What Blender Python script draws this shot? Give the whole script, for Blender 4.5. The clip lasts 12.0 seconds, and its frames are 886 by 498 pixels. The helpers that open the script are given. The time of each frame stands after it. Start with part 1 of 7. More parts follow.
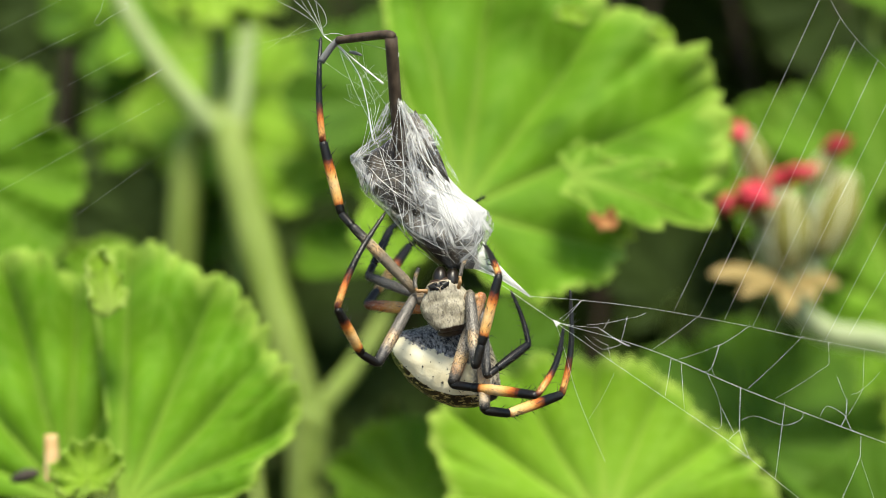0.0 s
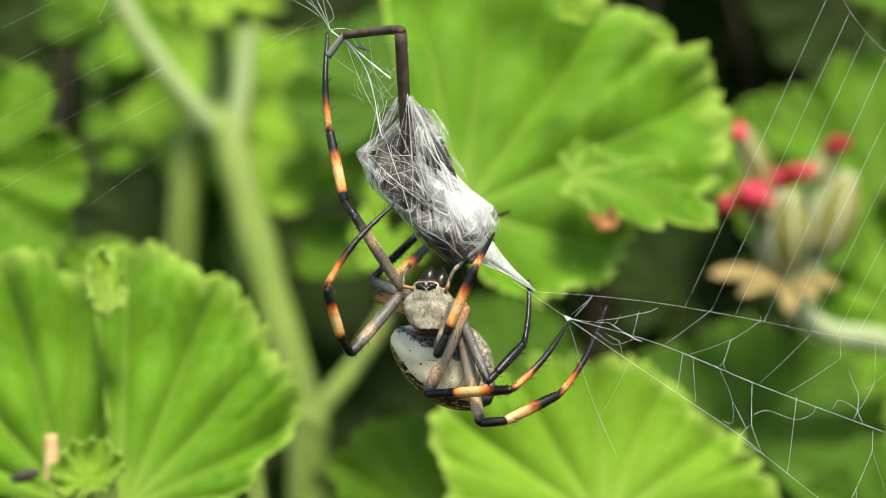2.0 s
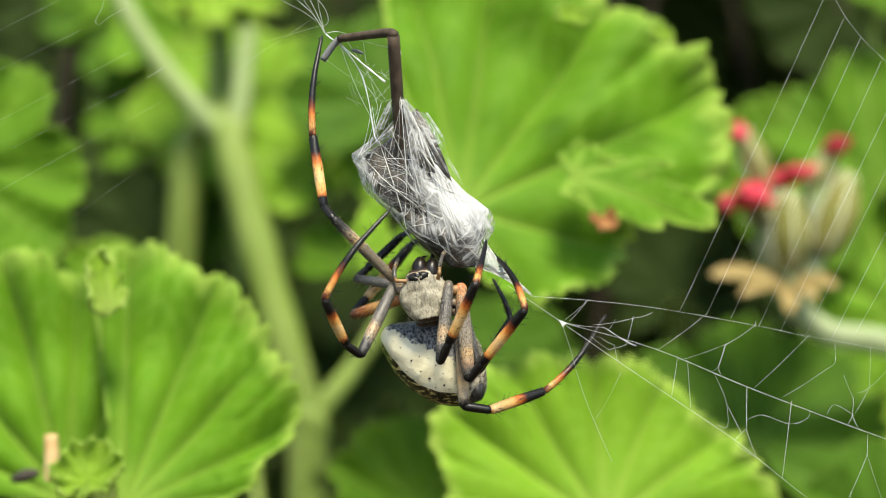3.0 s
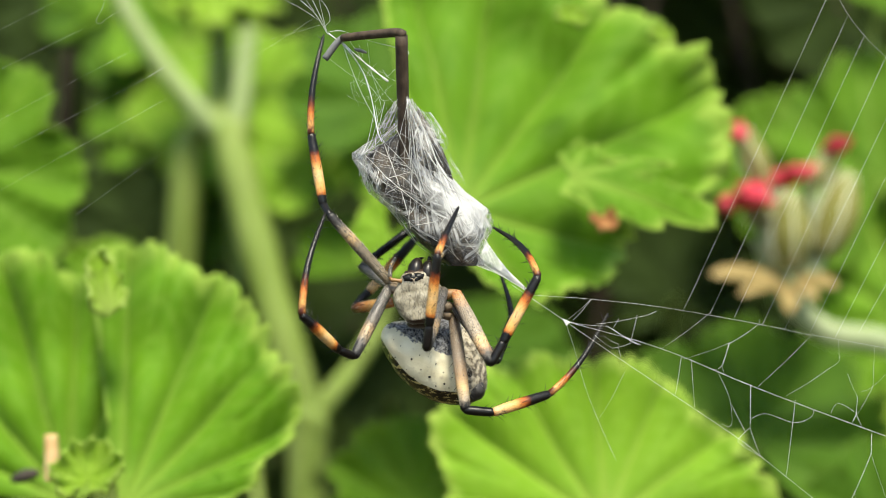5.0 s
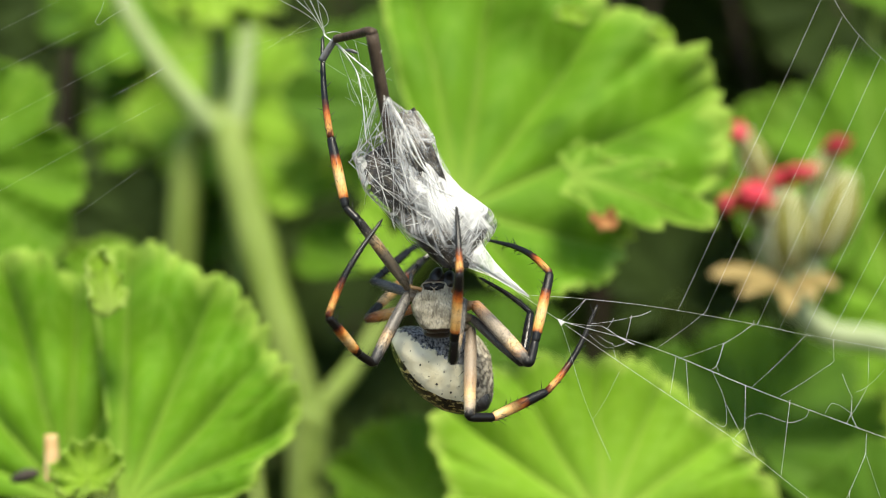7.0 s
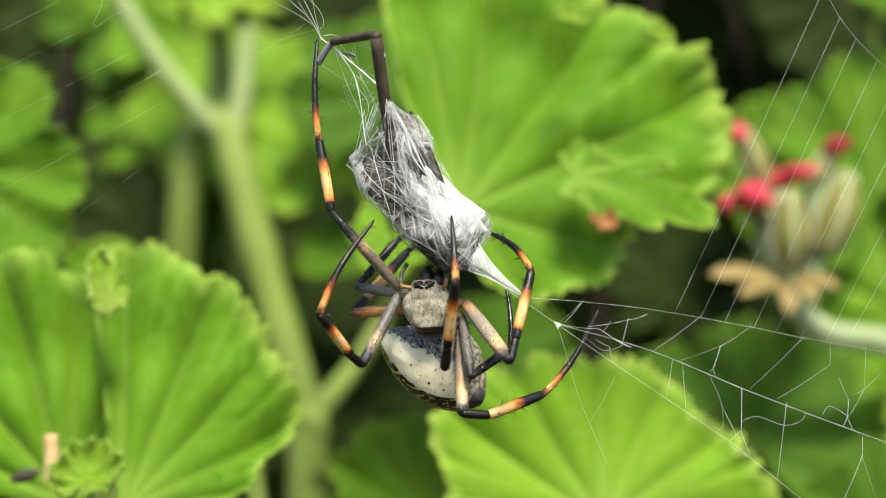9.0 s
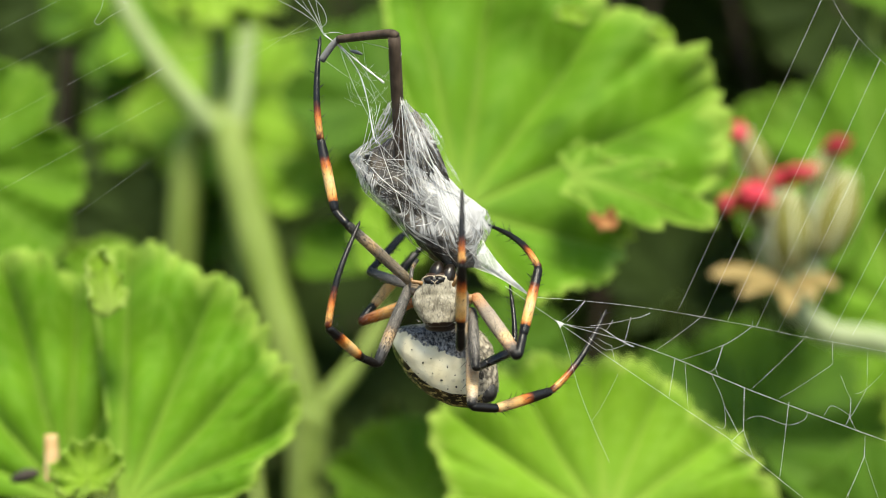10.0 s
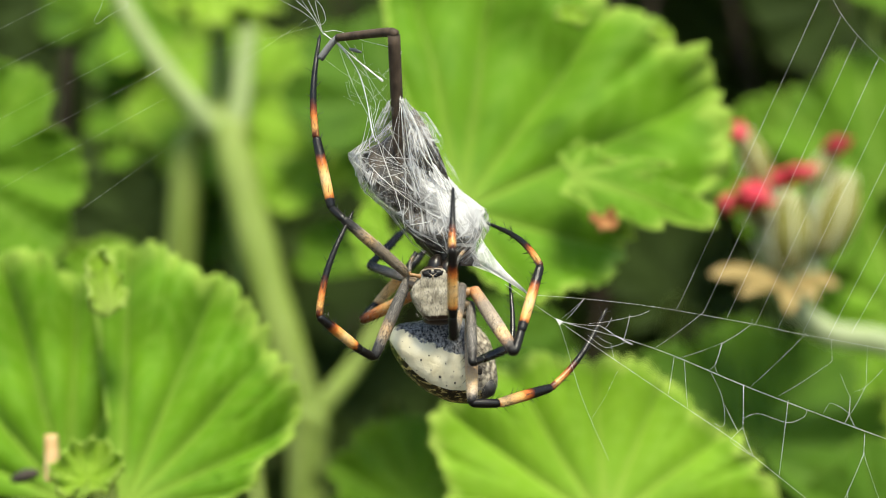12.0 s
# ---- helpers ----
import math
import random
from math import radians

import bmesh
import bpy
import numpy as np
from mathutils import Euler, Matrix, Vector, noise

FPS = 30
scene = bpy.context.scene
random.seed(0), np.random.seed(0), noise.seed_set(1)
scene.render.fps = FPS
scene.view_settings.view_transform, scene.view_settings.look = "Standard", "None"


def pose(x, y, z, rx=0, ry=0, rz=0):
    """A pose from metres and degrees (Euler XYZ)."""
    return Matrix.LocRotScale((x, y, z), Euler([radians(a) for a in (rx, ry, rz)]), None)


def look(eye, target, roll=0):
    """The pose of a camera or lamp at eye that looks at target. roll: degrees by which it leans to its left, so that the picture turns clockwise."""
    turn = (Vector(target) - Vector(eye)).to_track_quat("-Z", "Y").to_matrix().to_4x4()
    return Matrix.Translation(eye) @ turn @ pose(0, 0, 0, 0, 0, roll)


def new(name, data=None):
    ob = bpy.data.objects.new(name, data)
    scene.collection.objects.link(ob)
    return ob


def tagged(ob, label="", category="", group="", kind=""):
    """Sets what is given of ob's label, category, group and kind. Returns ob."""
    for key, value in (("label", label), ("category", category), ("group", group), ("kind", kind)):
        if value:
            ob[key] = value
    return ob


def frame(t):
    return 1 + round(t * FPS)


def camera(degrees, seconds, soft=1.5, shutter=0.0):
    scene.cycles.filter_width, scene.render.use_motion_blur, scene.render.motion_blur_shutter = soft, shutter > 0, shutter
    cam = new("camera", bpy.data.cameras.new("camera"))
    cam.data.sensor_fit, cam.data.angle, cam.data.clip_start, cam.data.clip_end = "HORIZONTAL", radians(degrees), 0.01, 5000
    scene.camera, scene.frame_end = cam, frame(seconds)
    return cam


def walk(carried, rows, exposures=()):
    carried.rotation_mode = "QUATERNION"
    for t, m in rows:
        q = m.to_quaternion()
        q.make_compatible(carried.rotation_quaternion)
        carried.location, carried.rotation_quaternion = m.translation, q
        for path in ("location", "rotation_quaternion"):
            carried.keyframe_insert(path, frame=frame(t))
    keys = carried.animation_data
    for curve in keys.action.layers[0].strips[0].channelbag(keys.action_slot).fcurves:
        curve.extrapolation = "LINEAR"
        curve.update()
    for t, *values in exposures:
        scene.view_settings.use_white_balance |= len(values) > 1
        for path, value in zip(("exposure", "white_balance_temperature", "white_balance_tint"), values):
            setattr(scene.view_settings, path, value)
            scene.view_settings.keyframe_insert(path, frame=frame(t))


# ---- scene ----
cam = camera(30, 12.0, soft=0.65)
EYE, AIM = (0, -0.224, 0.5), (0, 0, 0.5)
walk(cam, [(0, look(EYE, AIM)), (12, look(EYE, AIM))], [(0, 1.20, 7150, 4), (12, 1.20, 7150, 4)])
cam.data.dof.use_dof = True
cam.data.dof.focus_distance = 0.223
cam.data.dof.aperture_fstop = 10.5

# ---- light: a bright hazy day, a wide soft sun high over the camera's shoulder ----
world = bpy.data.worlds.new("sky")
scene.world = world
world.use_nodes = True
wn, wl = world.node_tree.nodes, world.node_tree.links
sky = wn.new("ShaderNodeTexSky")
sky.sky_type = "NISHITA"
sky.sun_disc = False
sky.sun_elevation = radians(58)
sky.sun_rotation = radians(166)
wn["Background"].inputs["Strength"].default_value = 0.115
wl.new(sky.outputs["Color"], wn["Background"].inputs["Color"])
sun = new("sun", bpy.data.lights.new("sun", "SUN"))
sun.data.energy = 3.3
sun.data.angle = radians(16)
sun.data.color = (1.0, 0.95, 0.86)
sun.matrix_world = look((0.18, -0.75, 1.75), (0, 0, 0.5))

MM = 0.001


# ---- materials ----
class Nodes:
    """A small builder for node materials."""

    def __init__(self, name):
        self.mat = bpy.data.materials.new(name)
        self.mat.use_nodes = True
        self.tree = self.mat.node_tree
        self.bsdf = self.tree.nodes["Principled BSDF"]
        self.out = self.tree.nodes["Material Output"]

    def add(self, kind, **values):
        node = self.tree.nodes.new(kind)
        for key, value in values.items():
            node.inputs[key.replace("_", " ")].default_value = value
        return node

    def link(self, a, b):
        self.tree.links.new(a, b)

    def coords(self, scale):
        tc = self.add("ShaderNodeTexCoord")
        mp = self.add("ShaderNodeMapping")
        mp.inputs["Scale"].default_value = scale
        self.link(tc.outputs["Object"], mp.inputs["Vector"])
        return mp.outputs["Vector"]

    def noise(self, scale, detail=4.0, stretch=(1, 1, 1)):
        n = self.add("ShaderNodeTexNoise", Scale=scale, Detail=detail)
        self.link(self.coords(stretch), n.inputs["Vector"])
        return n.outputs["Fac"]

    def attr(self, name):
        n = self.add("ShaderNodeAttribute")
        n.attribute_name = name
        return n.outputs["Fac"]

    def ramp(self, fac, stops):
        n = self.add("ShaderNodeValToRGB")
        e = n.color_ramp.elements
        while len(e) < len(stops):
            e.new(0.5)
        for el, (at, col) in zip(e, stops):
            el.position = at
            el.color = (*col, 1) if len(col) == 3 else col
        self.link(fac, n.inputs["Fac"])
        return n.outputs["Color"]

    def grey(self, fac, lo, hi, a=0.0, b=1.0):
        n = self.add("ShaderNodeMapRange")
        for key, value in (("From Min", lo), ("From Max", hi), ("To Min", a), ("To Max", b)):
            n.inputs[key].default_value = value
        self.link(fac, n.inputs["Value"])
        return n.outputs["Result"]

    def mix(self, fac, a, b, how="MIX"):
        n = self.tree.nodes.new("ShaderNodeMix")
        n.data_type, n.blend_type = "RGBA", how
        for sock, value in ((n.inputs[0], fac), (n.inputs[6], a), (n.inputs[7], b)):
            if isinstance(value, (int, float)):
                sock.default_value = value
            elif isinstance(value, tuple):
                sock.default_value = (*value, 1)
            else:
                self.link(value, sock)
        return n.outputs[2]

    def math(self, op, a, b=0.0):
        n = self.tree.nodes.new("ShaderNodeMath")
        n.operation = op
        for sock, value in ((n.inputs[0], a), (n.inputs[1], b)):
            if isinstance(value, (int, float)):
                sock.default_value = value
            else:
                self.link(value, sock)
        return n.outputs[0]

    def bump(self, height, distance, strength=1.0):
        n = self.add("ShaderNodeBump", Strength=strength, Distance=distance)
        self.link(height, n.inputs["Height"])
        self.link(n.outputs["Normal"], self.bsdf.inputs["Normal"])
        return n.outputs["Normal"]

    def finish(self, colour, rough=0.5, spec=0.5):
        if isinstance(colour, tuple):
            self.bsdf.inputs["Base Color"].default_value = (*colour, 1)
        else:
            self.link(colour, self.bsdf.inputs["Base Color"])
        self.bsdf.inputs["Roughness"].default_value = rough
        self.bsdf.inputs["Specular IOR Level"].default_value = spec
        return self.mat

    def thin(self, colour, share):
        """Lets light through a leaf, a petal or silk."""
        tr = self.add("ShaderNodeBsdfTranslucent")
        self.link(colour, tr.inputs["Color"]) if not isinstance(colour, tuple) else None
        if isinstance(colour, tuple):
            tr.inputs["Color"].default_value = (*colour, 1)
        m = self.add("ShaderNodeMixShader", Fac=share)
        self.link(self.bsdf.outputs[0], m.inputs[1])
        self.link(tr.outputs[0], m.inputs[2])
        self.link(m.outputs[0], self.out.inputs["Surface"])



def leaf_material(name, low, high, vein_rim_light, through_share=0.3, rough=0.62):
    n = Nodes(name)
    big, small = n.noise(60.0, 3.0), n.noise(900.0, 5.0)
    col = n.mix(n.grey(big, 0.3, 0.7), low, high)
    col = n.mix(n.grey(small, 0.35, 0.75, 0.0, 0.18), col, vein_rim_light)
    # Pale veins, plus light on the curled rim painted in the same colour.
    col = n.mix(n.attr("vein_rim_light"), col, vein_rim_light)
    n.bump(n.math("ADD", small, n.math("MULTIPLY", big, 0.6)), 0.0004, 0.6)
    n.bsdf.inputs["Sheen Weight"].default_value = 0.10
    n.bsdf.inputs["Sheen Roughness"].default_value = 0.5
    n.bsdf.inputs["Sheen Tint"].default_value = (0.85, 0.95, 0.6, 1)
    n.finish(col, rough, 0.15)
    n.thin(n.mix(0.5, col, (0.42, 0.62, 0.06)), through_share)
    return n.mat


def plain(name, low, high, scale, rough=0.6, bump=0.0002, spec=0.4, stretch=(1, 1, 1), share=0.0):
    n = Nodes(name)
    f = n.noise(scale, 5.0, stretch)
    g = n.noise(scale * 0.21, 3.0, stretch)
    col = n.mix(n.grey(n.math("ADD", n.math("MULTIPLY", f, 0.6), n.math("MULTIPLY", g, 0.4)), 0.32, 0.68), low, high)
    n.bump(f, bump)
    n.finish(col, rough, spec)
    if share:
        n.thin(col, share)
    return n.mat


LEAF_BRIGHT = leaf_material("leaf_bright", (0.060, 0.170, 0.002), (0.112, 0.270, 0.005), (0.33, 0.48, 0.08), 0.35)
LEAF_MID = leaf_material("leaf_mid", (0.048, 0.13, 0.003), (0.088, 0.205, 0.006), (0.18, 0.30, 0.035), 0.3)
LEAF_PALE = leaf_material("leaf_pale", (0.16, 0.30, 0.013), (0.25, 0.41, 0.03), (0.42, 0.55, 0.13), 0.35)
LEAF_FRESH = leaf_material("leaf_fresh", (0.105, 0.235, 0.007), (0.17, 0.335, 0.014), (0.36, 0.50, 0.09), 0.35)
# Darker copy of the leaf green, with shade put into the colour.
LEAF_SHADE = leaf_material("leaf_shade_tone", (0.029, 0.084, 0.002), (0.050, 0.126, 0.004), (0.09, 0.17, 0.016), 0.2)
# Near-black green: the shade of the bed's depth put into the leaf colour.
LEAF_DARK_SHADE = leaf_material("leaf_dark_shade", (0.0065, 0.015, 0.0006), (0.013, 0.028, 0.001), (0.022, 0.04, 0.003), 0.12, 0.8)
STEM = plain("stem_green", (0.21, 0.315, 0.05), (0.30, 0.385, 0.11), 300.0, 0.6, 0.0003, 0.3, (1, 1, 0.25), 0.32)
STEM_PALE = plain("stem_pale", (0.36, 0.47, 0.17), (0.46, 0.56, 0.27), 300.0, 0.65, 0.0003, 0.3, (1, 1, 0.25), 0.32)
DOWNY = plain("stalk_downy", (0.34, 0.42, 0.21), (0.46, 0.52, 0.32), 300.0, 0.75, 0.0003, 0.2, (1, 1, 0.25), 0.32)
SEPAL = plain("sepal_green", (0.16, 0.18, 0.035), (0.30, 0.27, 0.085), 500.0, 0.7, 0.0003, 0.3, (1, 1, 0.4), 0.2)
FUZZ = plain("white_fuzz", (0.60, 0.63, 0.42), (0.74, 0.76, 0.58), 800.0, 0.8, 0.0002, 0.2)
PETAL = plain("petal_red", (0.55, 0.02, 0.05), (0.74, 0.10, 0.14), 400.0, 0.5, 0.0002, 0.4, (1, 1, 0.3), 0.3)
BRACT = plain("bract_dry", (0.36, 0.27, 0.09), (0.52, 0.40, 0.19), 350.0, 0.7, 0.0004, 0.3, (1, 1, 0.3), 0.45)
TAN = plain("tan_stub", (0.50, 0.30, 0.12), (0.66, 0.46, 0.24), 400.0, 0.7, 0.0003, 0.3)
WITHERED = plain("withered_brown", (0.16, 0.06, 0.015), (0.36, 0.18, 0.07), 400.0, 0.8, 0.0004, 0.2)
DARK = plain("dark_litter", (0.02, 0.018, 0.014), (0.05, 0.04, 0.03), 500.0, 0.8, 0.0004)
SOIL = plain("soil", (0.018, 0.012, 0.007), (0.05, 0.035, 0.02), 60.0, 0.95, 0.004, 0.2)
BARK = plain("old_stem", (0.016, 0.012, 0.007), (0.045, 0.032, 0.02), 150.0, 0.85, 0.0008, 0.2, (1, 1, 0.2))
SILK = plain("silk_thread", (0.80, 0.80, 0.78), (0.92, 0.92, 0.90), 2000.0, 0.25, 0.0, 0.8, (1, 1, 1), 0.35)
BLACK = plain("black_cuticle", (0.003, 0.003, 0.003), (0.014, 0.013, 0.012), 2500.0, 0.38, 0.00008, 0.3)
GLOSS = plain("eye_black", (0.004, 0.004, 0.005), (0.008, 0.008, 0.009), 800.0, 0.08, 0.0, 0.6)
PALP = plain("palp_amber", (0.10, 0.050, 0.018), (0.34, 0.19, 0.075), 1400.0, 0.45, 0.00008, 0.5)
HAIR = plain("pale_hair", (0.28, 0.25, 0.21), (0.50, 0.46, 0.41), 1500.0, 0.6, 0.0)
PREY_LEG = plain("prey_leg_brown", (0.018, 0.012, 0.008), (0.105, 0.075, 0.052), 1100.0, 0.6, 0.00025, 0.2, (1, 1, 0.3))
PREY_FOOT = plain("prey_foot_grey", (0.10, 0.10, 0.10), (0.22, 0.22, 0.22), 900.0, 0.5, 0.0001)
PREY_HEAD = plain("prey_head", (0.020, 0.014, 0.010), (0.14, 0.09, 0.05), 900.0, 0.4, 0.00015, 0.4)


def band_material(name, stops, grain, rough=0.38, speck=0.25, hairy=0.0):
    """Leg colours in bands along the joint, broken by fine dark specks and pale hair."""
    n = Nodes(name)
    fine, wob = n.noise(grain, 5.0, (1, 1, 0.45)), n.noise(1400.0, 3.0)
    along = n.math("ADD", n.attr("along"), n.math("MULTIPLY", n.math("SUBTRACT", wob, 0.5), 0.16))
    col = n.ramp(along, stops)
    col = n.mix(n.grey(fine, 0.50, 0.60, 0.0, speck), col, (0.012, 0.011, 0.011))
    if hairy:
        pale = n.noise(grain * 1.3, 4.0, (1, 1, 0.3))
        col = n.mix(n.math("MULTIPLY", n.grey(pale, 0.52, 0.68, 0.0, hairy), n.grey(along, 0.78, 0.90, 1.0, 0.0)), col, (0.60, 0.55, 0.48))
    n.bump(n.math("ADD", fine, n.noise(grain * 2.3, 3.0, (1, 1, 0.3))), 0.00005, 0.7)
    return n.finish(col, rough * 0.75, 0.34)


K0, K1, CREAM, YEL, ORG, RUST = (0.003, 0.003, 0.003), (0.007, 0.0055, 0.0045), (0.66, 0.43, 0.20), (0.64, 0.34, 0.10), (0.46, 0.13, 0.022), (0.11, 0.02, 0.005)
GREY, PALE = (0.12, 0.105, 0.09), (0.40, 0.32, 0.23)
FEMUR_FRONT = band_material("femur_grey", [(0.0, (0.12, 0.10, 0.075)), (0.22, (0.085, 0.078, 0.07)), (0.52, (0.10, 0.088, 0.074)), (0.62, (0.40, 0.26, 0.13)), (0.74, (0.30, 0.23, 0.15)), (0.82, (0.06, 0.057, 0.057)), (0.95, (0.018, 0.017, 0.017)), (1.0, K0)], 6200.0, 0.5, 0.85, 0.30)
FEMUR_TAN = band_material("femur_tan", [(0.0, (0.22, 0.165, 0.10)), (0.22, (0.17, 0.135, 0.092)), (0.52, (0.175, 0.14, 0.098)), (0.62, (0.46, 0.30, 0.14)), (0.74, (0.32, 0.24, 0.15)), (0.82, (0.065, 0.060, 0.057)), (0.95, (0.018, 0.017, 0.017)), (1.0, K0)], 6200.0, 0.5, 0.85, 0.30)
FEMUR_PALE = band_material("femur_pale", [(0.0, ORG), (0.10, (0.50, 0.24, 0.09)), (0.30, (0.28, 0.225, 0.17)), (0.62, (0.34, 0.275, 0.20)), (0.72, CREAM), (0.82, (0.46, 0.27, 0.15)), (0.88, GREY), (0.95, K1), (1.0, K0)], 8500.0, 0.6, 0.75, 0.55)
FEMUR_HIND = band_material("femur_hind", [(0.0, (0.22, 0.15, 0.09)), (0.45, (0.25, 0.19, 0.135)), (0.66, (0.38, 0.235, 0.12)), (0.76, CREAM), (0.88, PALE), (0.95, K1), (1.0, K0)], 10200.0, 0.5, 0.5, 0.5)
FEMUR_DARK = band_material("femur_dark", [(0.0, GREY), (0.6, (0.10, 0.095, 0.09)), (0.9, K1), (1.0, K0)], 7140.0, 0.5, 0.7, 0.35)
FEMUR_ORANGE = band_material("femur_orange", [(0.0, ORG), (0.45, YEL), (0.7, ORG), (0.9, RUST), (1.0, K0)], 3400.0, 0.4, 0.2, 0.35)
PATELLA = band_material("patella_black", [(0.0, K0), (0.5, K1), (1.0, K0)], 1800.0, 0.45, 0.2)
TIBIA_A = band_material("tibia_front", [(0.0, K0), (0.13, K0), (0.17, ORG), (0.24, YEL), (0.42, CREAM), (0.52, YEL), (0.62, ORG), (0.70, RUST), (0.75, K0), (1.0, K1)], 5440.0, 0.40, 0.28)
TIBIA_D = band_material("tibia_hind", [(0.0, ORG), (0.06, CREAM), (0.40, YEL), (0.50, ORG), (0.60, RUST), (0.64, K0), (1.0, K1)], 5440.0, 0.40, 0.28)
TIBIA_C = band_material("tibia_dark", [(0.0, K0), (0.5, K1), (1.0, K0)], 3060.0, 0.35, 0.2)
META_A = band_material("metatarsus", [(0.0, K0), (0.05, RUST), (0.10, YEL), (0.22, ORG), (0.30, RUST), (0.36, K0), (1.0, K1)], 5100.0, 0.4, 0.45)
META_C = band_material("metatarsus_dark", [(0.0, K0), (0.4, K1), (1.0, K0)], 3060.0, 0.3, 0.2)


def abdomen_material():
    """White shield, blue-grey hairy fore band, brown mottled flank and a black belly with yellow flecks."""
    n = Nodes("abdomen_shield")
    fine, mid = n.noise(1500.0, 6.0), n.noise(420.0, 4.0)
    jitter = n.math("MULTIPLY", n.math("SUBTRACT", mid, 0.5), 0.5)
    jag = n.math("MULTIPLY", n.math("SUBTRACT", fine, 0.5), 1.1)
    white = n.mix(n.grey(mid, 0.3, 0.7), (0.66, 0.59, 0.39), (0.82, 0.76, 0.56))
    white = n.mix(n.grey(fine, 0.60, 0.75, 0.0, 0.35), white, (0.30, 0.25, 0.17))
    grey = n.mix(n.grey(n.noise(3200.0, 5.0, (1, 1, 0.5)), 0.40, 0.62), (0.012, 0.013, 0.017), (0.26, 0.26, 0.27))
    flank = n.mix(n.grey(fine, 0.40, 0.60), (0.10, 0.08, 0.055), (0.56, 0.49, 0.37))
    fleck = n.noise(1900.0, 3.0, (0.45, 1, 1.1))
    belly = n.mix(n.grey(mid, 0.45, 0.62), (0.008, 0.006, 0.003), (0.06, 0.038, 0.012))
    belly = n.mix(n.grey(fleck, 0.53, 0.58), belly, (0.56, 0.45, 0.18))
    both = n.math("ADD", jitter, jag)
    col = n.mix(n.grey(n.math("ADD", n.attr("flank"), both), 0.42, 0.58), white, flank)
    col = n.mix(n.grey(n.math("ADD", n.attr("grey"), both), 0.42, 0.58), col, grey)
    col = n.mix(n.grey(n.math("ADD", n.attr("belly"), n.math("MULTIPLY", jitter, 0.6)), 0.47, 0.53), col, belly)
    n.bump(n.math("ADD", fine, mid), 0.00016, 0.5)
    return n.finish(col, 0.42, 0.4)


def carapace_material():
    """Silvery down over brown cuticle, with fine dark pits; bare and dark along the rim."""
    n = Nodes("carapace_silver")
    fine, mid, pits = n.noise(5200.0, 5.0, (1, 1, 0.5)), n.noise(700.0, 3.0), n.noise(2100.0, 1.0, (1, 1, 0.55))
    col = n.mix(n.grey(mid, 0.35, 0.65), (0.23, 0.205, 0.15), (0.43, 0.39, 0.295))
    col = n.mix(n.grey(fine, 0.47, 0.62, 0.0, 0.5), col, (0.13, 0.11, 0.085))
    col = n.mix(n.grey(pits, 0.575, 0.66, 0.0, 0.5), col, (0.03, 0.022, 0.016))
    col = n.mix(n.grey(n.math("ADD", n.attr("rim"), n.math("MULTIPLY", n.math("SUBTRACT", fine, 0.5), 0.5)), 0.42, 0.58), col, (0.030, 0.016, 0.010))
    n.bump(fine, 0.00005, 0.5)
    return n.finish(col, 0.42, 0.4)


def wrap_material():
    """Sheets of drawn silk: strands run out in a fan from where the leg leaves the bundle and cross one another; between them the sheet thins and opens."""
    n = Nodes("silk_wrap")
    polar = n.add("ShaderNodeCombineXYZ")
    n.link(n.attr("fan"), polar.inputs[0])
    n.link(n.attr("reach"), polar.inputs[1])

    def streak(across, along, turn=0.0):
        mp = n.add("ShaderNodeMapping")
        mp.inputs["Rotation"].default_value = (0, 0, turn)
        sc = n.add("ShaderNodeMapping")
        sc.inputs["Scale"].default_value = (across, along, 1)
        n.link(polar.outputs[0], mp.inputs["Vector"])
        n.link(mp.outputs[0], sc.inputs["Vector"])
        t = n.add("ShaderNodeTexNoise", Scale=1.0, Detail=5.0, Roughness=0.62)
        n.link(sc.outputs[0], t.inputs["Vector"])
        return t.outputs["Fac"]

    fan, skew, back = streak(26.0, 1.5), streak(17.0, 2.2, 0.7), streak(15.0, 2.0, -0.9)
    patch = n.noise(230.0, 4.0)
    lines = n.math("MAXIMUM", n.grey(fan, 0.48, 0.66), n.math("MAXIMUM", n.grey(skew, 0.52, 0.68), n.grey(back, 0.53, 0.70)))
    dense = n.math("ADD", n.attr("dense"), n.math("MULTIPLY", n.math("SUBTRACT", patch, 0.5), 1.25))
    film = n.grey(dense, 0.44, 1.15, 0.0, 0.92)
    web = n.math("MULTIPLY", lines, n.grey(dense, 0.08, 0.60, 0.0, 1.0))
    cover = n.math("MINIMUM", n.math("ADD", film, web), 0.985)
    n.bump(n.math("ADD", lines, n.math("MULTIPLY", patch, 0.6)), 0.00013, 0.8)
    n.bsdf.inputs["Sheen Weight"].default_value = 0.2
    col = n.mix(n.math("MAXIMUM", lines, n.math("MULTIPLY", film, 0.9)), (0.48, 0.48, 0.48), (0.70, 0.70, 0.69))
    n.finish(col, 0.42, 0.5)
    n.thin(col, 0.18)
    clear = n.add("ShaderNodeBsdfTransparent")
    m = n.add("ShaderNodeMixShader")
    n.link(cover, m.inputs[0])
    n.link(clear.outputs[0], m.inputs[1])
    n.link(n.out.inputs["Surface"].links[0].from_socket, m.inputs[2])
    n.link(m.outputs[0], n.out.inputs["Surface"])
    return n.mat


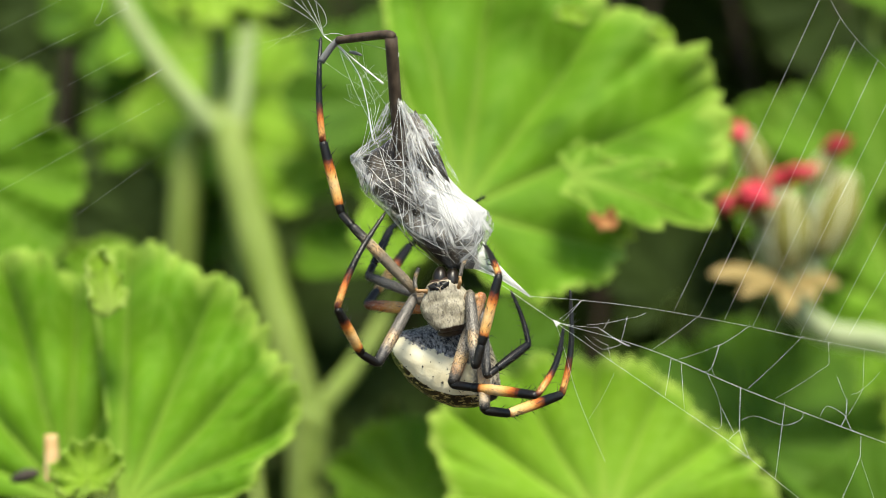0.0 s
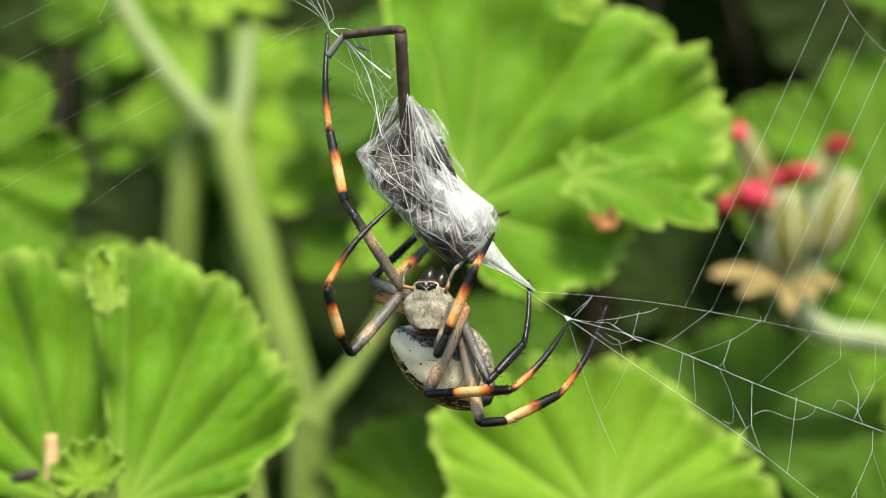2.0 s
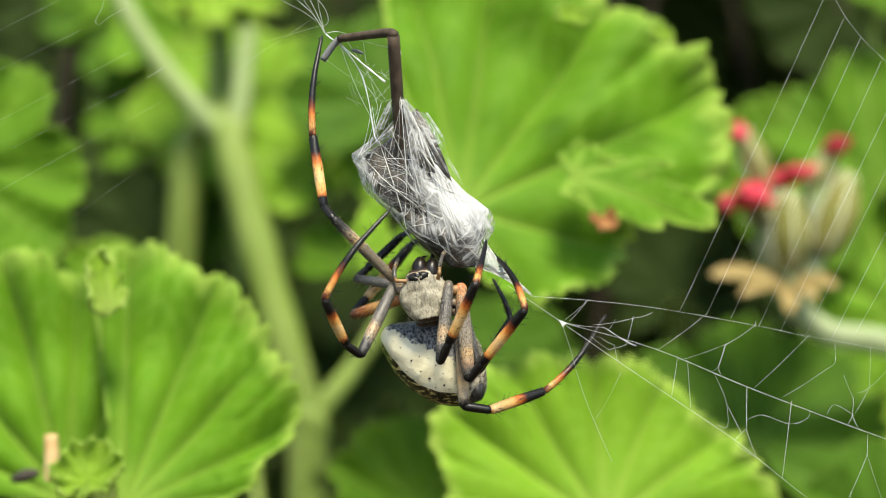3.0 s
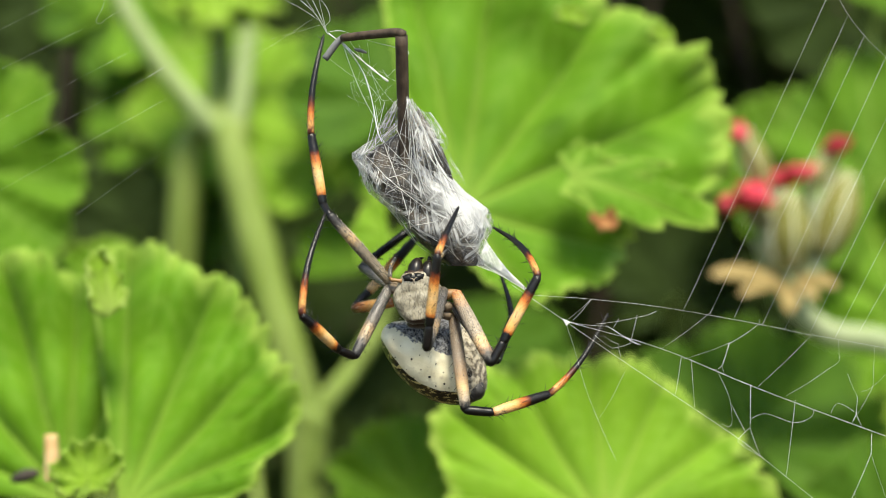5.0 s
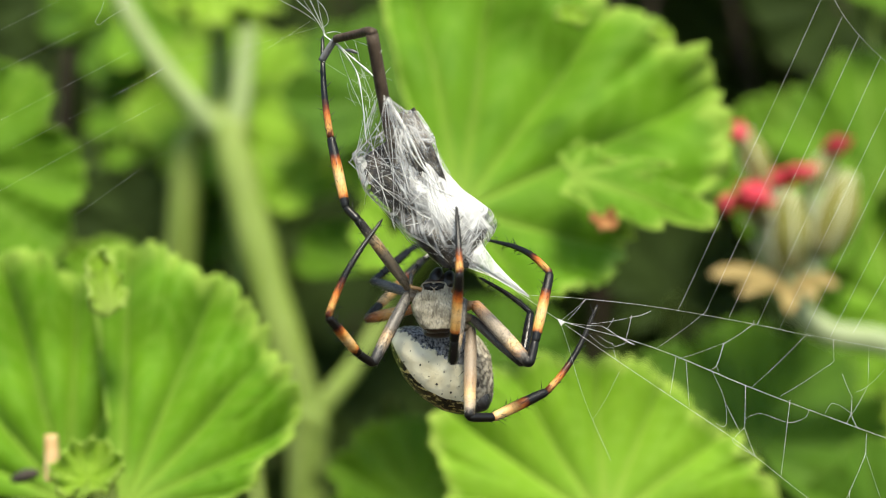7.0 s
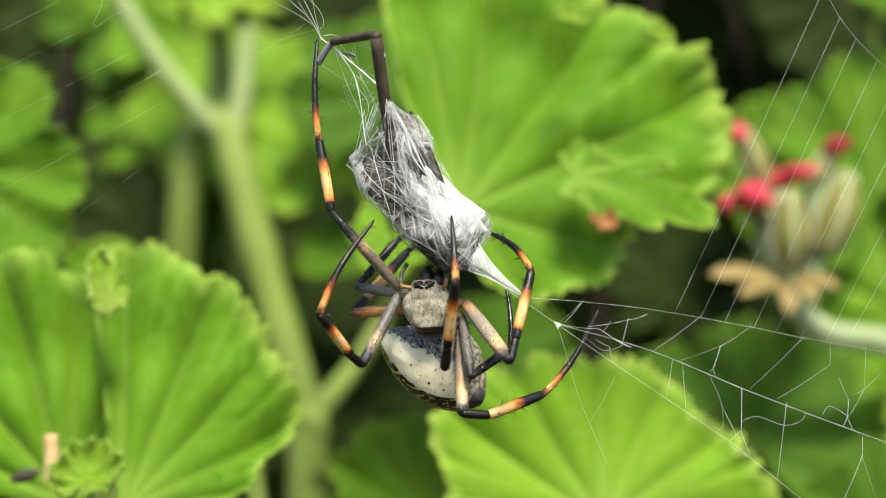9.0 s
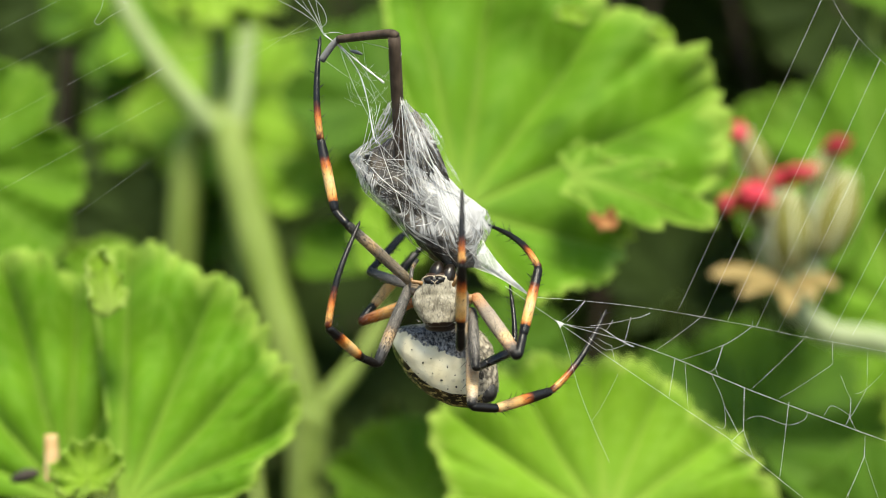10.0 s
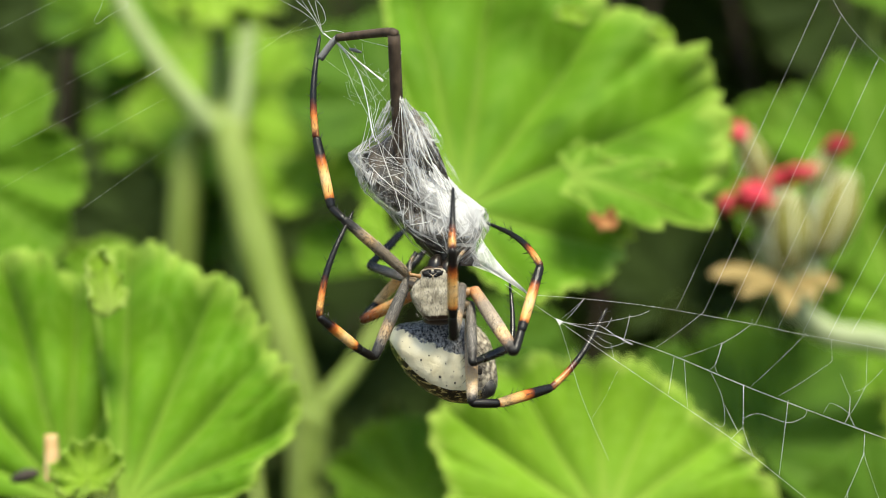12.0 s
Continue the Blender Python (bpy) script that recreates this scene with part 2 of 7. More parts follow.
def prey_skin():
    """Striped, pitted insect cuticle, nearly black between tan veins."""
    n = Nodes("prey_body")
    band, fine, mid = n.noise(900.0, 4.0, (1.0, 1.0, 0.14)), n.noise(2600.0, 5.0), n.noise(330.0, 3.0)
    col = n.mix(n.grey(band, 0.46, 0.62), (0.005, 0.004, 0.003), (0.085, 0.065, 0.045))
    col = n.mix(n.grey(mid, 0.48, 0.60), col, (0.012, 0.010, 0.008))
    col = n.mix(n.grey(fine, 0.60, 0.72, 0.0, 0.6), col, (0.14, 0.11, 0.08))
    n.bump(n.math("ADD", band, fine), 0.0002, 0.8)
    return n.finish(col, 0.45, 0.35)


ABDOMEN, CARAPACE, WRAP, PREY_BODY = abdomen_material(), carapace_material(), wrap_material(), prey_skin()


# ---- shared builders ----
def part(name, mesh, material, parent, label=""):
    """Links a mesh as one part under a thing or under a part."""
    ob = new(name, mesh)
    mats = material if isinstance(material, (list, tuple)) else [material]
    if not mesh.materials:
        for m in mats:
            mesh.materials.append(m)
    ob.parent = parent
    return tagged(ob, label)


def to_mesh(name, verts, faces, smooth=True, slots=None, fields=None):
    me = bpy.data.meshes.new(name)
    me.from_pydata([tuple(v) for v in verts], [], faces)
    me.polygons.foreach_set("use_smooth", [smooth] * len(me.polygons))
    if slots:
        me.polygons.foreach_set("material_index", slots)
    for key, values in (fields or {}).items():
        me.attributes.new(key, "FLOAT", "POINT").data.foreach_set("value", np.array(values, dtype=np.float32))
    me.update()
    return me


def spline(points, steps):
    """A smooth line through the points."""
    p = [Vector(q) for q in points]
    p = [2 * p[0] - p[1], *p, 2 * p[-1] - p[-2]]
    out = []
    for i in range(1, len(p) - 2):
        for k in range(steps):
            t = k / steps
            a, b, c, d = p[i - 1], p[i], p[i + 1], p[i + 2]
            out.append(0.5 * (2 * b + (c - a) * t + (2 * a - 5 * b + 4 * c - d) * t * t + (3 * b - a - 3 * c + d) * t ** 3))
    return [*out, p[-2]]


def sweep(line, radius, sides=8):
    """Rings round a line; radius is a number or a function of 0..1. Gives verts, faces and the share along the line."""
    verts, faces, along = [], [], []
    count = len(line)
    up = Vector((0, 0, 1))
    for i, p in enumerate(line):
        d = (line[min(i + 1, count - 1)] - line[max(i - 1, 0)]).normalized()
        if i == 0:
            up = d.orthogonal().normalized()
        up = (up - d * up.dot(d)).normalized()
        side = d.cross(up)
        s = i / (count - 1)
        r = radius(s) if callable(radius) else radius
        for k in range(sides):
            a = math.tau * k / sides
            verts.append(p + (up * math.cos(a) + side * math.sin(a)) * r)
            along.append(s)
    for i in range(count - 1):
        for k in range(sides):
            a, b = i * sides + k, i * sides + (k + 1) % sides
            faces.append((a, b, b + sides, a + sides))
    faces.append(tuple(range(sides - 1, -1, -1)))
    faces.append(tuple(range((count - 1) * sides, count * sides)))
    return verts, faces, along


def join(pieces):
    """One list of verts and faces out of several."""
    verts, faces = [], []
    for v, f in pieces:
        base = len(verts)
        verts += v
        faces += [tuple(i + base for i in g) for g in f]
    return verts, faces


def tube(name, points, radius, material, parent, sides=10, steps=8, label=""):
    v, f, s = sweep(spline(points, steps), radius, sides)
    return part(name, to_mesh(name, v, f, fields={"along": s}), material, parent, label)


def ball(centre, size, rows=10, sides=16, squash=None):
    """A rounded body; squash(x, y, z) may reshape the unit ball."""
    verts, faces = [], []
    for i in range(rows + 1):
        a = math.pi * i / rows
        for k in range(sides):
            b = math.tau * k / sides
            x, y, z = math.sin(a) * math.cos(b), math.sin(a) * math.sin(b), math.cos(a)
            if squash:
                x, y, z = squash(x, y, z)
            verts.append(Vector((centre[0] + x * size[0], centre[1] + y * size[1], centre[2] + z * size[2])))
    for i in range(rows):
        for k in range(sides):
            a, b = i * sides + k, i * sides + (k + 1) % sides
            faces.append((a, a + sides, b + sides, b))
    return verts, faces


def spine(base, way, length, radius):
    way = way.normalized()
    u = way.orthogonal().normalized()
    w = way.cross(u)
    ring = [base + (u * math.cos(a) + w * math.sin(a)) * radius for a in (0, 2.094, 4.189)]
    return [*ring, base + way * length], [(0, 1, 3), (1, 2, 3), (2, 0, 3)]


# ---- ground and the far shade ----
def make_ground():
    n = 80
    verts, faces = [], []
    for j in range(n + 1):
        for i in range(n + 1):
            u, v = 2 * i / n - 1, 2 * j / n - 1
            x, y = 30 * u * abs(u) ** 2, 30 * v * abs(v) ** 2
            near = max(0.0, 1 - math.hypot(x, y) / 4)
            verts.append((x, y, near * 0.02 * noise.noise((x * 6, y * 6, 0.5)) + near * 0.008 * noise.noise((x * 25, y * 25, 2))))
    for j in range(n):
        for i in range(n):
            a = j * (n + 1) + i
            faces.append((a, a + 1, a + n + 2, a + n + 1))
    ob = new("ground", to_mesh("ground", verts, faces))
    ob.data.materials.append(SOIL)
    tagged(ob, "dark brown garden soil under the geraniums", "ground", kind="structure")


def leaf_mesh(name, radius, lobes, span, cup, pleat, ruffle, seed, fine=1.0, teeth=5, fall=0.25, notch=0.16, quilt=1.0):
    """A fan-shaped geranium leaf: pleated between palmate veins, toothed and ruffled at the rim. Stalk at the origin, main lobe along y."""
    rnd = random.Random(seed)
    na, nr = int(220 * fine), max(8, int(30 * fine))
    half = radians(span) / 2
    phase = [rnd.uniform(0, math.tau) for _ in range(4)]
    shift = [rnd.uniform(-0.10, 0.10) for _ in range(lobes)]
    force = [rnd.uniform(0.5, 1.25) for _ in range(lobes)]
    axes = [(-half + (k + 0.5) * 2 * half / lobes) + shift[k] for k in range(lobes)]
    verts, faces, vein_rim_light = [], [], []
    step = 2 * half / lobes
    for j in range(nr + 1):
        rr = j / nr
        for i in range(na + 1):
            th = -half + 2 * half * i / na
            k = min(range(lobes), key=lambda q: abs(th - axes[q]))
            off = (th - axes[k]) / (step / 2)
            lobe = 1 - notch * abs(off) ** 2.2
            beat = th * teeth * lobes / (2 * half) + phase[0]
            tooth = 0.055 * (1 - abs(2 * (beat % 1.0) - 1) ** 1.6) * (0.7 + 0.6 * noise.noise((beat // 1.0, seed, 0.5))) + 0.022 * noise.noise((th * 5, seed * 1.7, 0.1)) + 0.015 * noise.noise((th * 40, seed, 0.9))
            edge = radius * (1 - fall * (th / half) ** 2) * (lobe + tooth * 1.3) * (0.97 + 0.06 * math.sin(th * 2 + phase[2]))
            rho = edge * rr
            x, y = rho * math.sin(th), rho * math.cos(th)
            fold = pleat * radius * rr * (1 - rr * 0.3) * force[k] * (0.5 - 0.5 * math.cos(math.pi * off) - 0.4)
            wave = ruffle * radius * rr ** 4 * (math.sin(th * lobes * 2.1 + phase[3]) + 0.6 * math.sin(th * lobes * 4.3 + phase[1]) + 0.5 * math.sin(th * lobes * 9.7 + phase[0]))
            rough = 0.012 * radius * noise.noise((x / radius * 9 + seed, y / radius * 9, 0.3)) * min(1, rr * 3)
            rib = 0.020 * quilt * radius * math.sin((rr * 7 - abs(off) * 1.7) * math.tau) * min(1, rr * 2) * min(1, abs(off) * 3) * (1.05 - rr)
            sway = 0.085 * radius * rr * noise.noise((x / radius * 2.2 + seed, y / radius * 2.2, 0.7))
            curl = 0.028 * radius * max(0.0, (rr - 0.9) / 0.1) ** 2 * (0.5 + noise.noise((th * 22, seed, 0.4)))
            z = cup * radius * rr ** 2 + fold + wave + rough + rib + sway + curl
            verts.append((x, y, z))
            d = abs(th - axes[k]) * rho
            main = math.exp(-(d / (radius * 0.012 * (1.35 - rr))) ** 2)
            chev = (rr * 7 - abs(off) * 1.7) % 1.0
            side = math.exp(-(min(chev, 1 - chev) / 0.09) ** 2) * 0.45 * min(1, rr * 2)
            # Light caught by the curled edge, put into the colour as a pale rim.
            rim = max(0.0, rr - 0.94) / 0.06
            vein_rim_light.append(min(1.0, max(main, side) + 0.9 * rim * (0.4 + 0.9 * abs(noise.noise((th * 30, seed, 0.2))))))
    w = na + 1
    for j in range(nr):
        for i in range(na):
            a = j * w + i
            faces.append((a, a + w, a + w + 1, a + 1) if j else (a, a + w, a + w + 1))
    return to_mesh(name, verts, faces, fields={"vein_rim_light": vein_rim_light})


def leaf_pose(place, facing, aim):
    """Puts a leaf's stalk end at place, with its face along facing and its main lobe towards aim."""
    z = Vector(facing).normalized()
    y = Vector(aim)
    y = (y - z * y.dot(z)).normalized()
    x = y.cross(z)
    m = Matrix((x, y, z)).transposed().to_4x4()
    m.translation = place
    return m


def plant(name, base, label, category="plant"):
    ob = new(name)
    ob.location = base
    return tagged(ob, label, category)


def add_tube(thing, name, points, radius, material, label=""):
    off = Vector(thing.location)
    return tube(name, [Vector(p) - off for p in points], radius, material, thing, 12, 8, label)


def taper(a, b):
    return lambda s: (a + (b - a) * s) * MM


def add_leaf(thing, place, facing, aim, radius, material, lobes=7, span=300, cup=0.12, pleat=0.16, ruffle=0.035, seed=1, fine=1.0, teeth=5, label="", fall=0.25, stalk=True, notch=0.16, quilt=1.0):
    me = leaf_mesh("leaf", radius * MM, lobes, span, cup, pleat, ruffle, seed, fine, teeth, fall, notch, quilt)
    ob = part("leaf", me, material, thing, label)
    ob.matrix_basis = Matrix.Translation(-thing.location) @ leaf_pose(place, facing, aim)
    thick = ob.modifiers.new("thickness", "SOLIDIFY")
    thick.thickness = 0.00045
    if stalk and radius > 8:
        p = Vector(place)
        base = Vector((thing.location.x, thing.location.y, min(max(p.z - 0.14, 0.06), 0.36)))
        back = -Vector(facing).normalized() * 0.012
        add_tube(thing, "petiole", [p, p + back + Vector((0, 0, -0.012)), Vector((p.x, p.y + 0.01, p.z - 0.06)).lerp(base, 0.15), base], taper(1.0, 1.5), STEM)
    return ob


def blade_mesh(name, rim, ribs, pleat, cup, frill, seed):
    """A broad geranium blade. rim: pairs of degrees from the main lobe and millimetres out to the edge; ribs: the degrees of the main veins,
    which lie in furrows with the blade swelling between them; frill: how far the soft scalloped edge waves, in millimetres."""
    angles = np.linspace(rim[0][0], rim[-1][0], 420)
    reach = np.interp(angles, [a for a, _r in rim], [r for _a, r in rim])
    reach = np.convolve(np.pad(reach, 5, mode="edge"), np.ones(11) / 11, "valid")
    arc = np.concatenate(([0.0], np.cumsum(np.hypot(np.diff(reach), np.radians(np.diff(angles)) * reach[1:]))))
    ends = [2 * ribs[0] - ribs[1], *ribs, 2 * ribs[-1] - ribs[-2]]
    rnd = random.Random(seed)
    swell = [rnd.uniform(0.6, 1.25) for _ in ends]
    rows = 44
    verts, faces, vein_rim_light = [], [], []
    for j in range(rows + 1):
        rr = (j / rows) ** 0.8
        for a, edge, run in zip(angles, reach, arc):
            beat = run / 4.3 + 1.3 * noise.noise((run * 0.12, seed, 0.4))
            scallop = (1.9 + 2.2 * noise.noise((beat // 1 + 0.3, seed, 0.6))) * (math.sqrt(abs(math.sin(math.pi * beat))) - 0.85)
            rho = edge * rr + scallop * rr ** 6 + 1.1 * noise.noise((run * 0.8, seed, 2.2)) * rr ** 6
            k = max(q for q in range(len(ends) - 1) if a >= ends[q] or q == 0)
            gap = ends[k + 1] - ends[k]
            u = min(max((a - ends[k]) / gap, 0.0), 1.0)
            near = 1 - abs(2 * u - 1)
            hill = math.sin(math.pi * u) ** 0.8
            split = math.exp(-((u - 0.5) / 0.09) ** 2) * max(0.0, rr - 0.45) * 0.6
            th = radians(a)
            x, y = rho * math.sin(th), rho * math.cos(th)
            z = pleat * swell[k] * radians(gap) * rho * (hill - split - 0.5)
            z += cup * edge * rr ** 2
            z += 0.11 * edge * rr * noise.noise((x * 0.07 + seed, y * 0.07, 0.7)) + 0.10 * noise.noise((x * 0.7, y * 0.7, seed))
            lip = max(0.0, (rr - 0.84) / 0.16) ** 1.5 * (0.7 + 1.2 * abs(noise.noise((run * 0.11, seed, 5.1))))
            z += frill * lip * (0.9 * math.sin(run / 1.7 + 3 * noise.noise((run * 0.15, seed, 1.3))) + 0.35 * math.sin(run / 0.7 + seed) + 1.1)
            chevron = (rr * 8 - near * 1.6) % 1.0
            z -= 0.22 * math.exp(-(min(chevron, 1 - chevron) / 0.12) ** 2) * min(1.0, rr * 2) * near
            verts.append((x * MM, y * MM, z * MM))
            main = math.exp(-(min(u, 1 - u) * radians(gap) * rho / (1.3 - 1.0 * rr)) ** 2)
            fine = 0.22 * math.exp(-(min(chevron, 1 - chevron) / 0.08) ** 2) * min(1.0, rr * 2)
            # Besides the veins, the frilled edge gets a painted pale highlight.
            vein_rim_light.append(min(1.0, max(0.55 * main, fine) + 1.3 * max(0.0, (rr - 0.90) / 0.10) ** 1.2 * (0.35 + 2.0 * abs(noise.noise((run * 0.25, seed, 3.3))))))
    w = len(angles)
    for j in range(rows):
        for i in range(w - 1):
            a = j * w + i
            faces.append((a, a + w, a + w + 1, a + 1) if j else (a, a + w, a + w + 1))
    return to_mesh(name, verts, faces, fields={"vein_rim_light": vein_rim_light})


def add_blade(thing, place, facing, aim, rim, ribs, material, pleat=0.30, cup=0.0, frill=0.5, seed=1, label=""):
    ob = part("leaf", blade_mesh("leaf", rim, ribs, pleat, cup, frill, seed), material, thing, label)
    ob.matrix_basis = Matrix.Translation(-thing.location) @ leaf_pose(place, facing, aim)
    thick = ob.modifiers.new("thickness", "SOLIDIFY")
    thick.thickness = 0.00045
    return ob


make_ground()

# The plant with the pale jointed stem beside the web.
stem_plant = plant("geranium_plant", Vector((-0.02810, 0.1200, 0.38725)), "bushy green geranium with a thick pale jointed stem")
stem_plant.location.z = 0
add_tube(stem_plant, "stem", [(-0.0313, 0.1650, 0.0000), (-0.0316, 0.1596, 0.4267), (-0.0313, 0.1596, 0.4450), (-0.0320, 0.1596, 0.4608), (-0.0366, 0.1596, 0.4778), (-0.0417, 0.1618, 0.4949), (-0.0462, 0.1640, 0.5107), (-0.0494, 0.1662, 0.5222), (-0.0513, 0.1685, 0.5290)], lambda s: (4.8 - 0.45 * s + 0.15 * math.sin(s * 40)) * MM, STEM, "thick pale green fleshy main stem")
add_tube(stem_plant, "branch", [(-0.0309, 0.1596, 0.4602), (-0.0255, 0.1618, 0.4665), (-0.0192, 0.1662, 0.4748), (-0.0084, 0.1596, 0.4923), (0.0029, 0.0760, 0.5065)], taper(3.0, 1.5), STEM, "slender pale green leaf stalk")
add_tube(stem_plant, "branch", [(-0.0535, 0.1718, 0.5288), (-0.0588, 0.1718, 0.5278), (-0.0615, 0.1729, 0.5212), (-0.0629, 0.1752, 0.5056), (-0.0648, 0.1796, 0.4836), (-0.0680, 0.1874, 0.4495)], taper(3.3, 4.3), STEM)
add_tube(stem_plant, "petiole", [(-0.0515, 0.1685, 0.5270), (-0.0550, 0.1662, 0.5292), (-0.0595, 0.1640, 0.5349), (-0.0660, 0.1629, 0.5435), (-0.0720, 0.1618, 0.5526), (-0.0762, 0.1607, 0.5607)], taper(2.8, 2.1), STEM_PALE, "pale straight leaf stalk")
add_tube(stem_plant, "petiole", [(-0.0504, 0.1685, 0.5263), (-0.0483, 0.1685, 0.5337), (-0.0471, 0.1685, 0.5444), (-0.0463, 0.1685, 0.5527)], taper(2.9, 2.2), STEM_PALE)
add_tube(stem_plant, "petiole", [(-0.0531, 0.1752, 0.5288), (-0.0554, 0.1796, 0.5374), (-0.0552, 0.1819, 0.5487), (-0.0546, 0.1841, 0.5657)], taper(2.9, 2.3), STEM)
add_tube(stem_plant, "node", [(-0.0544, 0.1685, 0.5275), (-0.0507, 0.1674, 0.5269), (-0.0460, 0.1674, 0.5274)], lambda s: (2.5 + 0.9 * math.sin(s * math.pi)) * MM, STEM, "swollen joint of the stem")
add_tube(stem_plant, "node", [(-0.0339, 0.1584, 0.4635), (-0.0312, 0.1584, 0.4599), (-0.0291, 0.1596, 0.4562)], lambda s: (3.6 + 0.7 * math.sin(s * math.pi)) * MM, STEM)
add_blade(stem_plant, (0.0031, 0.0720, 0.5067), (0.14, -1, 0.40), (0.47, 0, 0.88), [(-72, 6.6), (-59, 15.8), (-51, 29.6), (-47, 45.0), (-41, 58.9), (-30, 68.4), (-19, 66.3), (-7, 57.6), (3, 52.3), (10, 53.3), (15, 54.1), (19, 54.6), (23, 52.0), (24, 56.3), (30, 56.1), (36, 54.3), (41, 53.9), (49, 51.8), (56, 45.9), (61, 34.7), (72, 30.2), (84, 30.3), (92, 28.0), (101, 23.9), (117, 21.6), (133, 16.3), (144, 10.3)], (-52, -38, -20, 6, 33, 74, 112), LEAF_BRIGHT, 0.28, 0.02, 0.9, 3, "broad bright green pleated leaf")
add_blade(stem_plant, (0.0220, 0.0640, 0.5127), (0.2, -0.9, 0.45), (1, 0, -0.1), [(-124, 4.5), (-96, 5.7), (-75, 7.6), (-56, 7.8), (-34, 7.0), (-14, 21.0), (-13, 14.9), (-11, 7.8), (-2, 23.5), (5, 27.7), (14, 26.4), (16, 19.0), (30, 16.9), (35, 11.0), (54, 7.7), (82, 5.1), (115, 3.9)], (-70, -25, 10, 50), LEAF_BRIGHT, 0.10, 0.0, 0.5, 9, "pale folded lobe at the leaf's rim")
for place, size, seed in (((0.0385, 0.0700, 0.5375), 2.6, 61), ((0.0221, 0.0660, 0.5399), 3.4, 62)):
    add_leaf(stem_plant, place, (0.2, -0.8, 0.6), (0.4, 0, 0.8), size, LEAF_PALE, 5, 300, 0.3, 0.2, 0.14, seed, 0.5, 5, "", 0.25, False)
add_leaf(stem_plant, Vector((0.02737, 0.0600, 0.50534)), (0.1, -0.9, 0.4), (0.3, 0, -1), 3.0, WITHERED, 4, 260, 0.2, 0.2, 0.12, 64, 0.5, 5, "withered brown leaf tip", 0.25, False)
add_leaf(stem_plant, (-0.0534, 0.1774, 0.5639), (0.0, -1, 0.7), (0.0, 0, -1), 18, LEAF_PALE, 7, 330, 0.2, 0.25, 0.12, 12, 0.8, 6, "small pale crumpled young leaf")
add_leaf(stem_plant, (-0.0269, 0.1720, 0.5231), (-0.05, -1, 0.45), (-0.1, 0, 1), 25, LEAF_FRESH, 7, 310, 0.05, 0.07, 0.03, 14, 0.8, 5, "", 0.2, False)
# Darkened leaf colour paints the shade beside the broad leaf.
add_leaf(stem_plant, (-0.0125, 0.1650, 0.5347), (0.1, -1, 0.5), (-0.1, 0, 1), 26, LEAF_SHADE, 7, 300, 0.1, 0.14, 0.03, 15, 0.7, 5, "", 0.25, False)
add_leaf(stem_plant, (-0.0098, 0.0820, 0.5022), (0.1, -1, 0.5), (-0.3, 0, -1), 8.5, LEAF_FRESH, 6, 300, 0.05, 0.12, 0.03, 18, 0.8, 6, "", 0.1, False)
add_leaf(stem_plant, (-0.0222, 0.1680, 0.4941), (0.1, -1, 0.6), (-0.1, 0, 1), 15, LEAF_MID, 6, 190, 0.1, 0.10, 0.03, 19, 0.7, 5, "", 0.2, False)
add_leaf(stem_plant, (-0.0519, 0.2050, 0.5339), (0.1, -1, 0.5), (-0.05, 0, 1), 30, LEAF_FRESH, 7, 310, 0.05, 0.08, 0.03, 20, 0.8, 5, "", 0.2, False)

# The plant whose broad leaf spreads in front.
front_plant = plant("geranium_plant", (-0.085, 0.06, 0), "green geranium with broad scalloped leaves")
add_tube(front_plant, "stem", [(-0.085, 0.06, 0), (-0.086, 0.061, 0.2), (-0.085, 0.06, 0.37)], taper(4.2, 3.2), STEM)
add_tube(front_plant, "petiole", [(-0.085, 0.06, 0), (-0.075, 0.07, 0.2), (-0.066, 0.062, 0.38), Vector((-0.05980, 0.0520, 0.45623))], taper(2.2, 1.5), STEM)
add_blade(front_plant, (-0.0631, 0.0560, 0.4570), (0.05, -1, 0.4), (-0.1, 0, 1), [(-78, 31.1), (-52, 36.1), (-32, 42.6), (-21, 47.1), (-13, 46.8), (-8, 45.4), (-2, 44.9), (0, 41.2), (6, 40.5), (13, 40.2), (24, 37.3), (36, 31.2), (72, 21.0)], (-60, -36, -12, 4, 22), LEAF_BRIGHT, 0.48, 0.03, 0.8, 21, "broad bright green pleated leaf")
add_blade(front_plant, (-0.0525, 0.0460, 0.4572), (0.16, -1, 0.50), (0.1, 0, 1), [(-16, 10), (-14.5, 30), (-13, 46), (-11.5, 48.6), (-9, 48.4), (-2, 48.1), (5, 45.8), (11, 43.1), (15, 45.8), (23, 41.3), (34, 38.6), (41, 35.5), (49, 35.0), (56, 33.9), (63, 29.8), (66, 24), (74, 22.5), (84, 16), (102, 9)], (-18, -6, 15, 36, 57, 76), LEAF_BRIGHT, 0.46, 0.03, 1.1, 28, "broad bright green leaf with a frilled rim")
add_blade(front_plant, (-0.0544, 0.0440, 0.4891), (0.75, -1, 0.30), (-0.12, 0, 1), [(-60, 4.0), (-34, 5.5), (-12, 9.5), (4, 11.5), (22, 8), (40, 5.5), (62, 4)], (-36, -12, 10, 34), LEAF_PALE, 0.5, 0.05, 0.9, 29, "pale crimped edge of a leaf")
add_tube(front_plant, "stub", [Vector((-0.06362, 0.0450, 0.46240)), Vector((-0.06362, 0.0450, 0.46608)), Vector((-0.06380, 0.0450, 0.46975))], taper(1.3, 1.1), TAN, "dry tan stalk stub")
add_leaf(front_plant, Vector((-0.05697, 0.0410, 0.46296)), (0.1, -1, 0.7), (0, 0, 1), 6.2, LEAF_PALE, 6, 330, 0.4, 0.25, 0.15, 23, 0.7, 5, "tiny pale curled young leaf")
